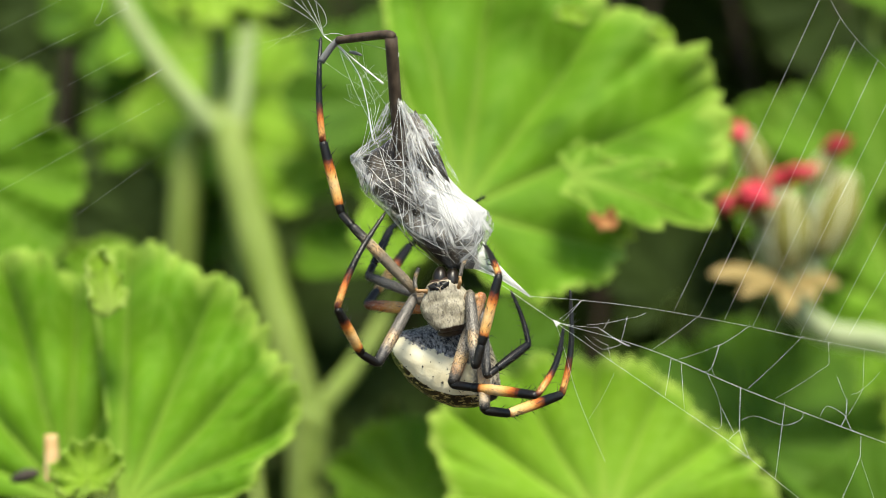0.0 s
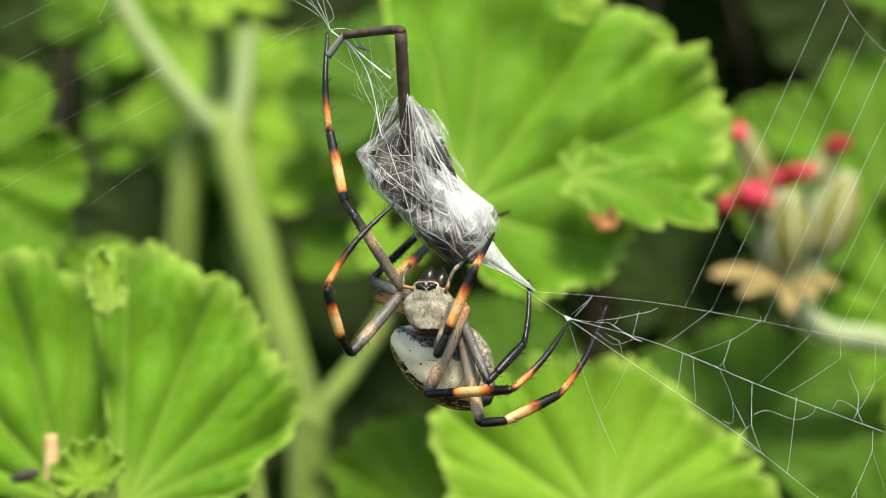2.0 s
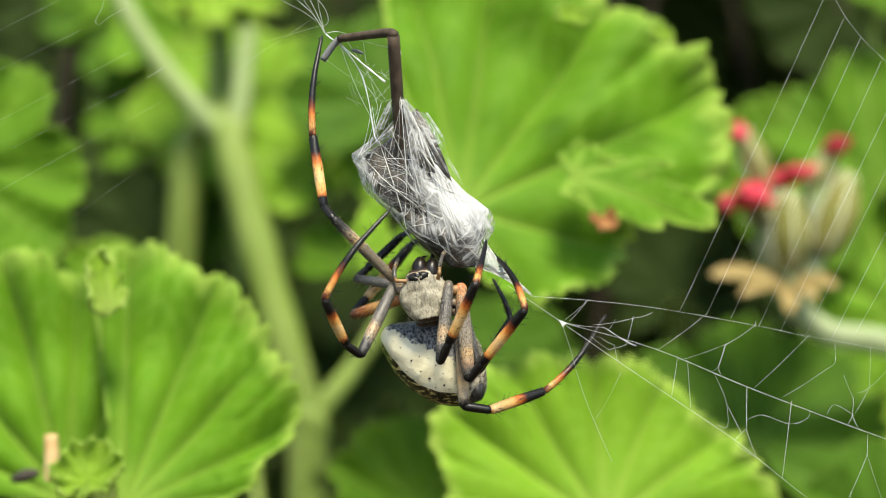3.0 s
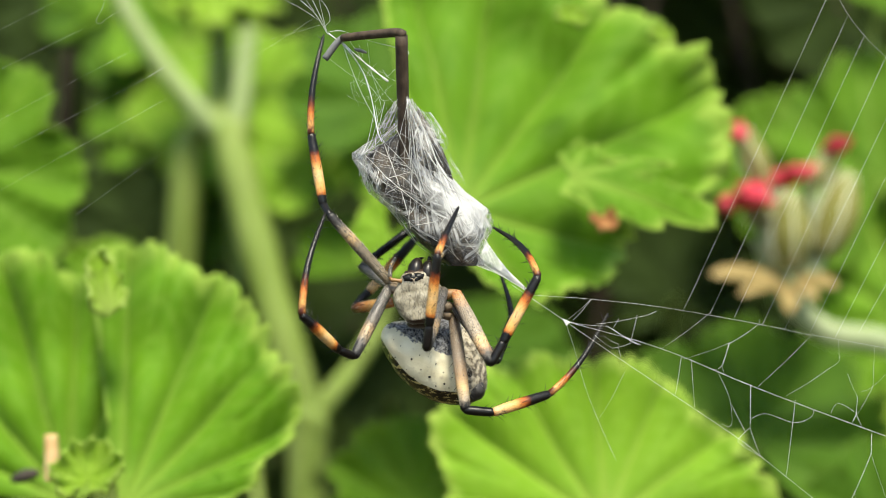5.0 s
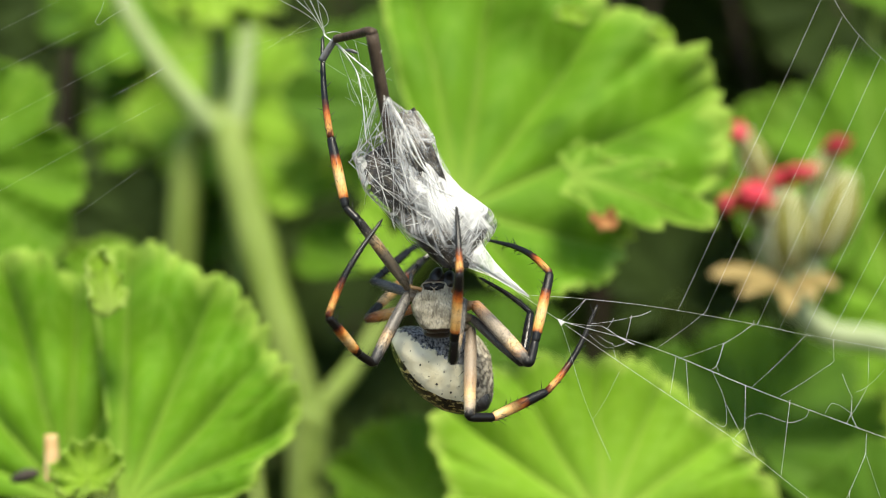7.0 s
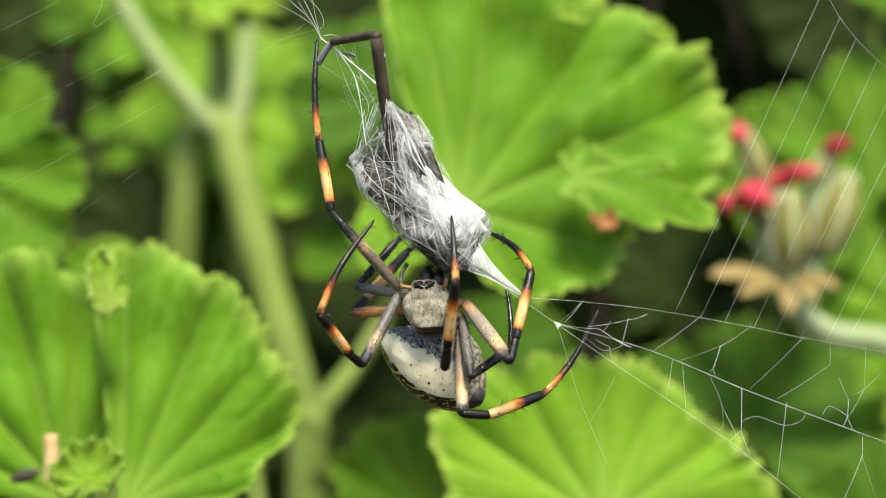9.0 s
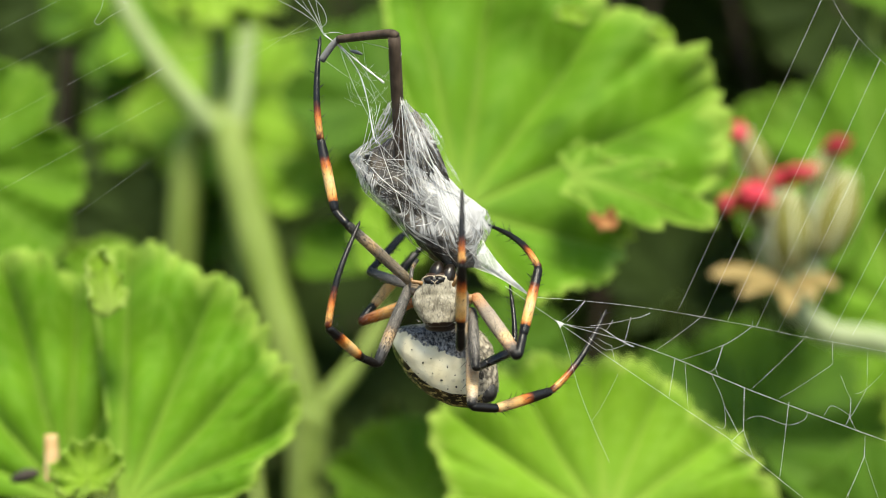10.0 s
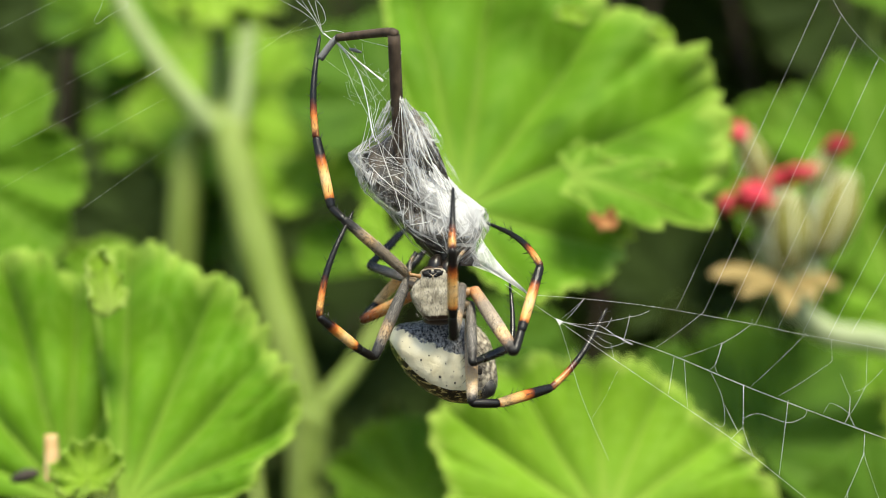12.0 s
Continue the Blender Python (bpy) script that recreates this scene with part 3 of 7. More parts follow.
add_tube(front_plant, "withered_bud", [Vector((-0.07050, 0.0460, 0.46226)), Vector((-0.06819, 0.0460, 0.46300)), Vector((-0.06589, 0.0460, 0.46355))], lambda s: 1.1 * math.sin(0.4 + s * 2.4) * MM, DARK, "dark withered bud")
add_leaf(front_plant, Vector((-0.09686, 0.1040, 0.51581)), (0.25, -1, 0.35), (1, 0, 0.1), 27, LEAF_MID, 7, 320, 0.1, 0.18, 0.03, 25, 1.0, 5, "broad green leaf with a toothed rim")
add_leaf(front_plant, Vector((-0.07429, 0.1300, 0.48560)), (0.1, -1, 0.4), (0.3, 0, 1), 17, LEAF_BRIGHT, 7, 300, 0.1, 0.15, 0.03, 26, 0.8)
add_leaf(front_plant, Vector((-0.09113, 0.1250, 0.49893)), (0.1, -1, 0.4), (-0.2, 0, 1), 14, LEAF_MID, 7, 300, 0.1, 0.15, 0.03, 27, 0.8)
# The darkest of these leaves paint the shade in the gaps.
for place, aim, size, mat, seed in ((Vector((-0.07830, 0.1971, 0.50519)), (0.1, 0, 1), 18, LEAF_DARK_SHADE, 9), (Vector((-0.09573, 0.2285, 0.55892)), (0.5, 0, 0.6), 16, LEAF_SHADE, 1), (Vector((-0.08462, 0.2229, 0.53070)), (0.6, 0, 0.5), 15, LEAF_MID, 2), (Vector((-0.07628, 0.2061, 0.53028)), (0.5, 0, -0.1), 9, LEAF_PALE, 3), (Vector((-0.07392, 0.2229, 0.50320)), (0.1, 0, 1), 19, LEAF_SHADE, 4),
                                    (Vector((-0.08877, 0.2285, 0.56511)), (0.6, 0, 1), 22, LEAF_BRIGHT, 5), (Vector((-0.04856, 0.2285, 0.52317)), (0.3, 0, 1), 24, LEAF_FRESH, 6), (Vector((-0.10998, 0.2397, 0.57306)), (-1, 0, 0.1), 22, LEAF_DARK_SHADE, 7), (Vector((-0.07578, 0.2341, 0.54556)), (0.4, 0, 0.6), 20, LEAF_MID, 8)):
    add_leaf(front_plant, place, (0.2 * math.sin(seed * 2.0), -1, 0.5 + 0.2 * math.cos(seed * 3.0)), aim, size * 1.12, mat, 7, 310, 0.1, 0.16, 0.04, 80 + seed, 0.6)
add_tube(front_plant, "branch", [Vector((-0.08968, 0.1700, 0.54727)), Vector((-0.08995, 0.1700, 0.53919)), Vector((-0.09190, 0.1720, 0.51638)), Vector((-0.09419, 0.1760, 0.46459))], taper(1.3, 2.0), BARK, "bare brown stem")

# The plant below the web.
low_plant = plant("geranium_plant", (0.02, 0.09, 0), "low green geranium with broad pale leaves")
add_tube(low_plant, "stem", [(0.02, 0.09, 0), (0.021, 0.092, 0.2), (0.02, 0.09, 0.37)], taper(4.2, 3.2), STEM)
add_tube(low_plant, "petiole", [(0.02, 0.09, 0), (0.025, 0.1, 0.2), (0.024, 0.085, 0.40), (0.0283, 0.0680, 0.4515)], taper(2.4, 1.6), STEM)
add_blade(low_plant, (0.0283, 0.0660, 0.4515), (0.12, -1, 0.45), (0, 0, 1), [(-89, 26.9), (-73, 28.9), (-57, 36.7), (-49, 34.0), (-39, 35.9), (-27, 33.4), (-16, 32.1), (-1, 30.6), (17, 30.7), (31, 29.0), (44, 26.7), (55, 29.9), (67, 30.4), (81, 32.9), (97, 32.5), (108, 23.7)], (-78, -52, -28, 2, 26, 55, 82), LEAF_FRESH, 0.34, 0.03, 0.5, 31, "broad pale green pleated leaf")
add_leaf(low_plant, (-0.0055, 0.1060, 0.4482), (0.2, -1, 0.6), (0.02, 0, 1), 21, LEAF_MID, 7, 240, 0.1, 0.15, 0.03, 33, 0.8, 5, "", 0.3)
# Leaf colour darkened to paint shade behind the low leaves.
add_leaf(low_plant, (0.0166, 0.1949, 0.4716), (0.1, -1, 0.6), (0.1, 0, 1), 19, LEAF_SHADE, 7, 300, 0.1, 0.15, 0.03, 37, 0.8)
# Near-black leaves here stand for shaded gaps below the web.
add_leaf(low_plant, (-0.0134, 0.1949, 0.4629), (-0.1, -1, 0.5), (-0.2, 0, 1), 15, LEAF_DARK_SHADE, 7, 300, 0.1, 0.15, 0.03, 38, 0.8)
add_leaf(low_plant, Vector((-0.0212, 0.2061, 0.4634)), (-0.1, -1, 0.5), (0.5, 0, 1), 18, LEAF_DARK_SHADE, 7, 300, 0.1, 0.15, 0.03, 34, 0.8)
add_leaf(low_plant, Vector((0.06793, 0.1400, 0.45658)), (0.1, -1, 0.6), (-0.05, 0, 1), 32, LEAF_SHADE, 7, 310, 0.1, 0.12, 0.03, 35, 0.8, 5, "dark green leaf with shade painted into its colour")
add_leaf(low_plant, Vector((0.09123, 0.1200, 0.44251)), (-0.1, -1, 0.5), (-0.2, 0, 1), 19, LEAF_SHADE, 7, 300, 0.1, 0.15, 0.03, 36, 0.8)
add_leaf(low_plant, (0.0596, 0.2000, 0.4886), (0.1, -1, 0.5), (0.1, 0, 1), 22, LEAF_DARK_SHADE, 7, 300, 0.1, 0.15, 0.03, 39, 0.8)

# The flowering plant.
flower_plant = plant("flowering_geranium", (0.13, 0.10, 0), "flowering geranium with red buds and downy stalks")
add_leaf(flower_plant, Vector((0.10449, 0.1700, 0.51495)), (-0.15, -1, 0.4), (-0.10, 0, 1), 33, LEAF_MID, 7, 310, 0.1, 0.14, 0.03, 41, 0.9, 5, "pale green leaf with a toothed rim")
add_leaf(flower_plant, Vector((0.08471, 0.1850, 0.51552)), (0.1, -1, 0.4), (-0.1, 0, 1), 23, LEAF_MID, 7, 310, 0.1, 0.14, 0.03, 42, 0.9)
add_leaf(flower_plant, Vector((0.10849, 0.1650, 0.48418)), (-0.2, -1, 0.4), (-0.3, 0, 1), 27, LEAF_BRIGHT, 7, 310, 0.1, 0.14, 0.03, 43, 0.9)
add_leaf(flower_plant, Vector((0.10849, 0.1650, 0.46357)), (-0.2, -1, 0.4), (-0.4, 0, 1), 21, LEAF_PALE, 7, 310, 0.1, 0.14, 0.03, 45, 0.9)
add_leaf(flower_plant, Vector((0.10718, 0.1750, 0.56559)), (0, -1, 0.3), (-0.3, 0, -1), 11, LEAF_MID, 7, 310, 0.1, 0.14, 0.03, 44, 0.7)
add_tube(flower_plant, "stem", [(0.13, 0.10, 0), (0.135, 0.1, 0.25), (0.150, 0.14, 0.42), Vector((0.11145, 0.1320, 0.47092)), Vector((0.09485, 0.1300, 0.47980)), Vector((0.08276, 0.1290, 0.48202)), Vector((0.07411, 0.1280, 0.48749))], taper(3.3, 2.6), DOWNY, "pale downy flower stalk")


def bud(thing, foot, tip, radius, petal=0.0, petal_way=None):
    """A downy bud: a stalk end, a ribbed sepal case and, where it opens, a red petal tip."""
    foot, tip = Vector(foot) - thing.location, Vector(tip) - thing.location
    d = tip - foot
    bend = foot + d * 0.5 + Vector((0.0006, 0, -0.0004))

    def fat(s):
        return radius * MM * (0.25 + 0.85 * math.sin(math.pi * min(1, 0.12 + s * 0.86)) ** 0.8)

    v, f, s = sweep(spline([foot, bend, tip], 8), fat, 15)
    me = to_mesh("bud", v, f, fields={"along": s})
    case = part("bud", me, SEPAL, thing, "downy green bud with pale ribs")
    for k in range(5):
        a = math.tau * k / 5 + 0.3
        u = d.orthogonal().normalized()
        w = d.normalized().cross(u)
        rib = [foot.lerp(tip, q) + (u * math.cos(a) + w * math.sin(a)) * fat(q) * 1.0 for q in (0.02, 0.3, 0.6, 0.85, 1.0)]
        rv, rf, rs = sweep(spline(rib, 3), lambda q: radius * 0.06 * MM, 6)
        part("rib", to_mesh("rib", rv, rf), FUZZ, case)
    hairs = []
    rnd = random.Random(int(radius * 100) + int(abs(tip.x) * 1e5))
    for _ in range(460):
        q, a = rnd.random(), rnd.uniform(0, math.tau)
        u = d.orthogonal().normalized()
        w = d.normalized().cross(u)
        out = u * math.cos(a) + w * math.sin(a)
        hairs.append(spine(foot.lerp(tip, q) + out * fat(q) * 0.95, out + d.normalized() * 0.5, 0.0011, 0.00003))
    part("down", to_mesh("down", *join(hairs)), FUZZ, case)["kind"] = "stuff"
    if petal:
        way = Vector(petal_way)
        crump = petal * 3.1
        pv, pf = ball((0, 0, 0), (1, 1, 1), 18, 26, lambda x, y, z: tuple(q * (1 + 0.9 * noise.noise((x * 1.6 + crump, y * 1.6, z * 1.6)) + 0.25 * noise.noise((x * 5, y * 5 + crump, z * 5))) for q in (x * (1 - 0.35 * z), y * 0.6, z)))
        q = way.to_track_quat("Z", "Y")
        mid = tip + way.normalized() * petal * 0.4 * MM
        pv = [mid + q @ Vector((p.x * petal * 0.42 * MM, p.y * petal * 0.42 * MM, p.z * petal * 0.62 * MM)) for p in pv]
        part("petal", to_mesh("petal", pv, pf), PETAL, case, "crumpled crimson petal")
    return case


bud(flower_plant, Vector((0.06794, 0.1260, 0.51328)), Vector((0.06250, 0.1250, 0.52576)), 2.6, 4.6, (-0.15, -0.8, -0.6))
bud(flower_plant, Vector((0.07309, 0.1260, 0.49653)), Vector((0.07231, 0.1240, 0.51225)), 4.1)
bud(flower_plant, Vector((0.08072, 0.1280, 0.49892)), Vector((0.08589, 0.1270, 0.51631)), 4.2, 0.0)
bud(flower_plant, Vector((0.07816, 0.1300, 0.51343)), Vector((0.08397, 0.1300, 0.52166)), 2.2, 5.6, (0.1, -0.8, 0.15))
bud(flower_plant, Vector((0.07170, 0.1280, 0.50253)), Vector((0.06572, 0.1250, 0.51145)), 2.0, 8.4, (-0.1, -0.7, -0.1))
bud(flower_plant, Vector((0.06969, 0.1300, 0.50496)), Vector((0.07090, 0.1270, 0.51476)), 1.7, 7.0, (0.9, -0.3, 0.25))
bud(flower_plant, Vector((0.06768, 0.1290, 0.50495)), Vector((0.06292, 0.1260, 0.51065)), 1.4, 5.4, (-0.6, -0.3, -0.3))
for a, b, c in ((Vector((0.07309, 0.1260, 0.49653)), Vector((0.07366, 0.1270, 0.49172)), Vector((0.07471, 0.1280, 0.48713))), (Vector((0.08072, 0.1280, 0.49892)), Vector((0.07794, 0.1290, 0.49228)), Vector((0.07507, 0.1280, 0.48713))), (Vector((0.06794, 0.1260, 0.51328)), Vector((0.06954, 0.1280, 0.50012)), Vector((0.07432, 0.1290, 0.48745))), (Vector((0.07816, 0.1300, 0.51343)), Vector((0.07959, 0.1310, 0.50133)), Vector((0.07598, 0.1300, 0.48742))), (Vector((0.06689, 0.1280, 0.50253)), Vector((0.07046, 0.1290, 0.49409)), Vector((0.07456, 0.1290, 0.48745)))):
    add_tube(flower_plant, "pedicel", [a, b, c], taper(1.4, 1.7), DOWNY)
for tip, wide in ((Vector((0.05524, 0.1170, 0.49499)), 4.6), (Vector((0.08135, 0.1170, 0.49254)), 4.2), (Vector((0.07135, 0.1160, 0.48710)), 4.4), (Vector((0.06148, 0.1180, 0.49077)), 3.8), (Vector((0.07715, 0.1170, 0.48986)), 3.8)):
    a, b = Vector((0.07351, 0.1280, 0.49350)) - flower_plant.location, Vector(tip) - flower_plant.location
    pv, pf = ball((0, 0, 0), (1, 1, 1), 8, 12)
    far = b - a
    broad = far.cross(Vector((0.1, 1, -0.7))).normalized()
    thin_way = far.cross(broad).normalized()
    pv = [a.lerp(b, 0.5) + broad * p.x * wide * 0.5 * MM + thin_way * (p.y * 0.4 + 0.9 * p.x * p.x + 0.5 * math.sin(4 * p.z)) * MM + far * p.z * 0.5 for p in pv]
    part("bract", to_mesh("bract", pv, pf), BRACT, flower_plant, "dry tan bract")


def make_thicket():
    """The depth of the bed behind the plants: old stems, and leaves coloured dark for shade."""
    rnd = random.Random(5)
    kinds = [leaf_mesh("leaf", 0.03, 7, 310, 0.12, 0.15, 0.04, 60 + k, 0.35) for k in range(4)]
    for k in range(16):
        x, y = rnd.uniform(-0.26, 0.26), rnd.uniform(0.19, 0.32)
        bush = plant("geranium_plant", (x, y, 0), "geranium deep in the bed, shade painted into its dark green leaves")
        top = rnd.uniform(0.45, 0.68)
        add_tube(bush, "stem", [(x, y, 0), (x + rnd.uniform(-0.02, 0.02), y, top * 0.5), (x + rnd.uniform(-0.03, 0.03), y, top)], taper(2.4, 1.5), BARK)
        for q in range(14):
            h = rnd.uniform(0.3, 0.72)
            m = leaf_pose((rnd.uniform(-0.05, 0.05), rnd.uniform(-0.03, 0.05), h), (rnd.uniform(-0.5, 0.5), -1, rnd.uniform(0.1, 0.9)), (rnd.uniform(-1, 1), 0, rnd.uniform(-0.4, 1)))
            ob = part("leaf", kinds[q % 4], LEAF_DARK_SHADE, bush)
            tip = m.translation
            tube("petiole", [(0, 0, max(0.05, tip.z - 0.1)), (tip.x * 0.6, tip.y * 0.6 + 0.005, tip.z - 0.035), tip], 0.0012, BARK, bush, 5, 3)
            ob.matrix_basis = m @ Matrix.Diagonal((*[rnd.uniform(0.7, 1.25)] * 3, 1))
    # Hedge added to close the view; its leaf colour carries the shade.
    rnd = random.Random(77)
    hv, hf = [], []
    for q in range(9000):
        x, z = rnd.uniform(-1.1, 1.1), rnd.uniform(0.0, 1.05) ** 0.9
        y = 0.50 + 0.10 * noise.noise((x * 5, z * 5, 0)) + rnd.uniform(-0.02, 0.05) + 0.25 * max(0, z - 0.9)
        a = Vector((rnd.uniform(-1, 1), rnd.uniform(-0.6, 0.6), rnd.uniform(-0.9, 0.6))).normalized() * rnd.uniform(0.014, 0.032)
        b = a.cross(Vector((rnd.uniform(-0.4, 0.4), -1, rnd.uniform(-0.2, 0.8)))).normalized() * a.length * 0.45
        c, k = Vector((x, y, z)), len(hv)
        hv += [c - a, c + b - a * 0.2, c + a, c - b - a * 0.2, c + Vector((0, -0.003, 0))]
        hf += [(k, k + 1, k + 4), (k + 1, k + 2, k + 4), (k + 2, k + 3, k + 4), (k + 3, k, k + 4)]
    hedge = new("hedge_foliage", to_mesh("hedge_foliage", hv, hf, fields={"vein_rim_light": [0.0] * len(hv)}))
    hedge.data.materials.append(LEAF_DARK_SHADE)
    tagged(hedge, "added dark green hedge foliage behind the bed, shade painted into its colour", "hedge", kind="stuff")
    # Added shell behind the hedge, coloured near black in place of deep shade.
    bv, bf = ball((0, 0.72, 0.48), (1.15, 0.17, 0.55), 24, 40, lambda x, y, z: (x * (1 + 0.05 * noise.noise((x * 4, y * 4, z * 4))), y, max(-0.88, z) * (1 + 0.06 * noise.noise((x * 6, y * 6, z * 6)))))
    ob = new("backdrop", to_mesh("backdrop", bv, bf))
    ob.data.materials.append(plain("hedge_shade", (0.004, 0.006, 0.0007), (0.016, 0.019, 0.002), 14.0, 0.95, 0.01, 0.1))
    tagged(ob, "added deep green backdrop shell, painted dark as hedge shade", "hedge", kind="structure")


make_thicket()


# ---- the web ----
def thread(parent, points, width=0.055, beads=0.0, seed=0, name="thread", sag=0.0, drop=1.15):
    """One silk thread, with sticky droplets where it is beaded. Width in millimetres."""
    pts = [Vector(p) - parent.location for p in points]
    line = spline(pts, 5) if len(pts) > 2 else [pts[0].lerp(pts[1], q / 4) + Vector((0, 0, -sag * MM * math.sin(math.pi * q / 4))) for q in range(5)]
    v, f, s = sweep(line, width * 0.66 * MM / 2, 5)
    pieces = [(v, f)]
    if beads:
        rnd = random.Random(seed + 7)
        total = sum((b - a).length for a, b in zip(line, line[1:]))
        q = 0.0
        while q < total:
            left = q
            for a, b in zip(line, line[1:]):
                if left <= (b - a).length:
                    c = a.lerp(b, left / (b - a).length)
                    r = width * drop * MM * rnd.uniform(0.6, 1.5)
                    pieces.append(([c + Vector(o) * r for o in ((1, 0, 0), (-1, 0, 0), (0, 1, 0), (0, -1, 0), (0, 0, 1), (0, 0, -1))],
                                   [(0, 2, 4), (2, 1, 4), (1, 3, 4), (3, 0, 4), (2, 0, 5), (1, 2, 5), (3, 1, 5), (0, 3, 5)]))
                    break
                left -= (b - a).length
            q += beads * MM * rnd.uniform(0.5, 1.6)
    return part(name, to_mesh(name, *join(pieces), smooth=True), SILK, parent)


web = new("orb_web")
web.location = Vector((0.01541, 0.0003, 0.49049))
tagged(web, "torn orb web of beaded white silk threads", "spider web")
HUB = Vector((0.01541, 0.0003, 0.49049))
thread(web, [HUB, Vector((0.02807, 0.0004, 0.48689)), Vector((0.04116, 0.0007, 0.48149)), Vector((0.05506, 0.0010, 0.47624)), Vector((0.06281, 0.0012, 0.47345)), Vector((0.07519, 0.0014, 0.46888))], 0.058, 0.45, 1, "radius_thread")
thread(web, [HUB, Vector((0.02308, 0.0004, 0.48520)), Vector((0.03037, 0.0004, 0.48029)), Vector((0.03882, 0.0005, 0.47460)), Vector((0.04230, 0.0006, 0.47183)), Vector((0.04884, 0.0007, 0.46659)), Vector((0.05965, 0.0009, 0.45819))], 0.046, 0.42, 2, "radius_thread")
part("silk_patch", to_mesh("silk_patch", [p - web.location for p in (Vector((0.01501, 0.0000, 0.49089)), Vector((0.01554, 0.0000, 0.48982)), Vector((0.01608, 0.0000, 0.49043)), Vector((0.01553, -0.0002, 0.49044)))], [(0, 1, 3), (1, 2, 3), (2, 0, 3)]), SILK, web, "small sheet of silk at the hub")
thread(web, [Vector((0.00812, 0.0001, 0.49548)), HUB], 0.066, 0, 3, "radius_thread")
thread(web, [Vector((0.01119, 0.0003, 0.49402)), Vector((0.01887, 0.0004, 0.49348)), Vector((0.02884, 0.0004, 0.49233)), Vector((0.04193, 0.0007, 0.49002)), Vector((0.04810, 0.0008, 0.48871)), Vector((0.05273, 0.0009, 0.48793)), Vector((0.07438, 0.0013, 0.48391))], 0.042, 0.5, 4, "radius_thread")
thread(web, [HUB, Vector((0.01656, 0.0003, 0.48704)), Vector((0.01809, 0.0003, 0.48168)), Vector((0.01985, 0.0003, 0.47708)), Vector((0.02231, 0.0003, 0.47156))], 0.039, 0.6, 5, "radius_thread")
thread(web, [Vector((0.01985, 0.0003, 0.47708)), Vector((0.02154, 0.0003, 0.47976)), Vector((0.02346, 0.0003, 0.48359))], 0.027, 1.2, 6)
def cross_threads(first, threads):
    for k, (a, b, w) in enumerate(threads, first):
        thread(web, [a, b], w, 0.34 if k % 3 == 0 else 0.5, 20 + k, "cross_thread", 0.15)


cross_threads(0, (
    (Vector((0.01894, 0.0004, 0.49348)), Vector((0.01657, 0.0004, 0.49072)), 0.039), (Vector((0.01894, 0.0004, 0.49348)), HUB, 0.035), (Vector((0.02769, 0.0004, 0.49179)), Vector((0.02516, 0.0004, 0.49103)), 0.053), (Vector((0.02516, 0.0004, 0.49103)), Vector((0.01963, 0.0004, 0.49011)), 0.043),
    (Vector((0.02270, 0.0004, 0.49087)), Vector((0.02178, 0.0004, 0.48949)), 0.049), (Vector((0.02178, 0.0004, 0.48949)), Vector((0.02539, 0.0004, 0.48727)), 0.071), (Vector((0.02516, 0.0004, 0.49126)), Vector((0.02424, 0.0004, 0.48758)), 0.049), (Vector((0.02462, 0.0004, 0.48765)), Vector((0.02178, 0.0004, 0.48681)), 0.043),
    (Vector((0.02178, 0.0004, 0.48681)), Vector((0.01948, 0.0004, 0.48857)), 0.035), (Vector((0.02078, 0.0004, 0.48842)), Vector((0.02255, 0.0004, 0.48742)), 0.039), (Vector((0.02255, 0.0004, 0.48742)), Vector((0.02308, 0.0004, 0.48520)), 0.039), (Vector((0.01579, 0.0003, 0.49042)), Vector((0.02117, 0.0004, 0.48980)), 0.049)))
cross_threads(11, (
    (Vector((0.01579, 0.0003, 0.49042)), Vector((0.02117, 0.0004, 0.48980)), 0.049), (Vector((0.02117, 0.0004, 0.48980)), Vector((0.02562, 0.0004, 0.48727)), 0.057), (Vector((0.03514, 0.0005, 0.49164)), Vector((0.02845, 0.0004, 0.48673)), 0.039), (Vector((0.04178, 0.0007, 0.49009)), Vector((0.03769, 0.0006, 0.48741)), 0.043),
    (Vector((0.03769, 0.0006, 0.48741)), Vector((0.03668, 0.0005, 0.48435)), 0.060), (Vector((0.03668, 0.0005, 0.48435)), Vector((0.03537, 0.0005, 0.48381)), 0.043), (Vector((0.03668, 0.0005, 0.48435)), Vector((0.03729, 0.0005, 0.48304)), 0.035), (Vector((0.03807, 0.0006, 0.48764)), Vector((0.03152, 0.0004, 0.48535)), 0.031),
    (Vector((0.04909, 0.0008, 0.48871)), Vector((0.04155, 0.0007, 0.48149)), 0.035), (Vector((0.05181, 0.0009, 0.48432)), Vector((0.04541, 0.0008, 0.48025)), 0.035), (Vector((0.05265, 0.0009, 0.48778)), Vector((0.05273, 0.0009, 0.48509)), 0.043), (Vector((0.05273, 0.0009, 0.48509)), Vector((0.05181, 0.0009, 0.48432)), 0.035)))
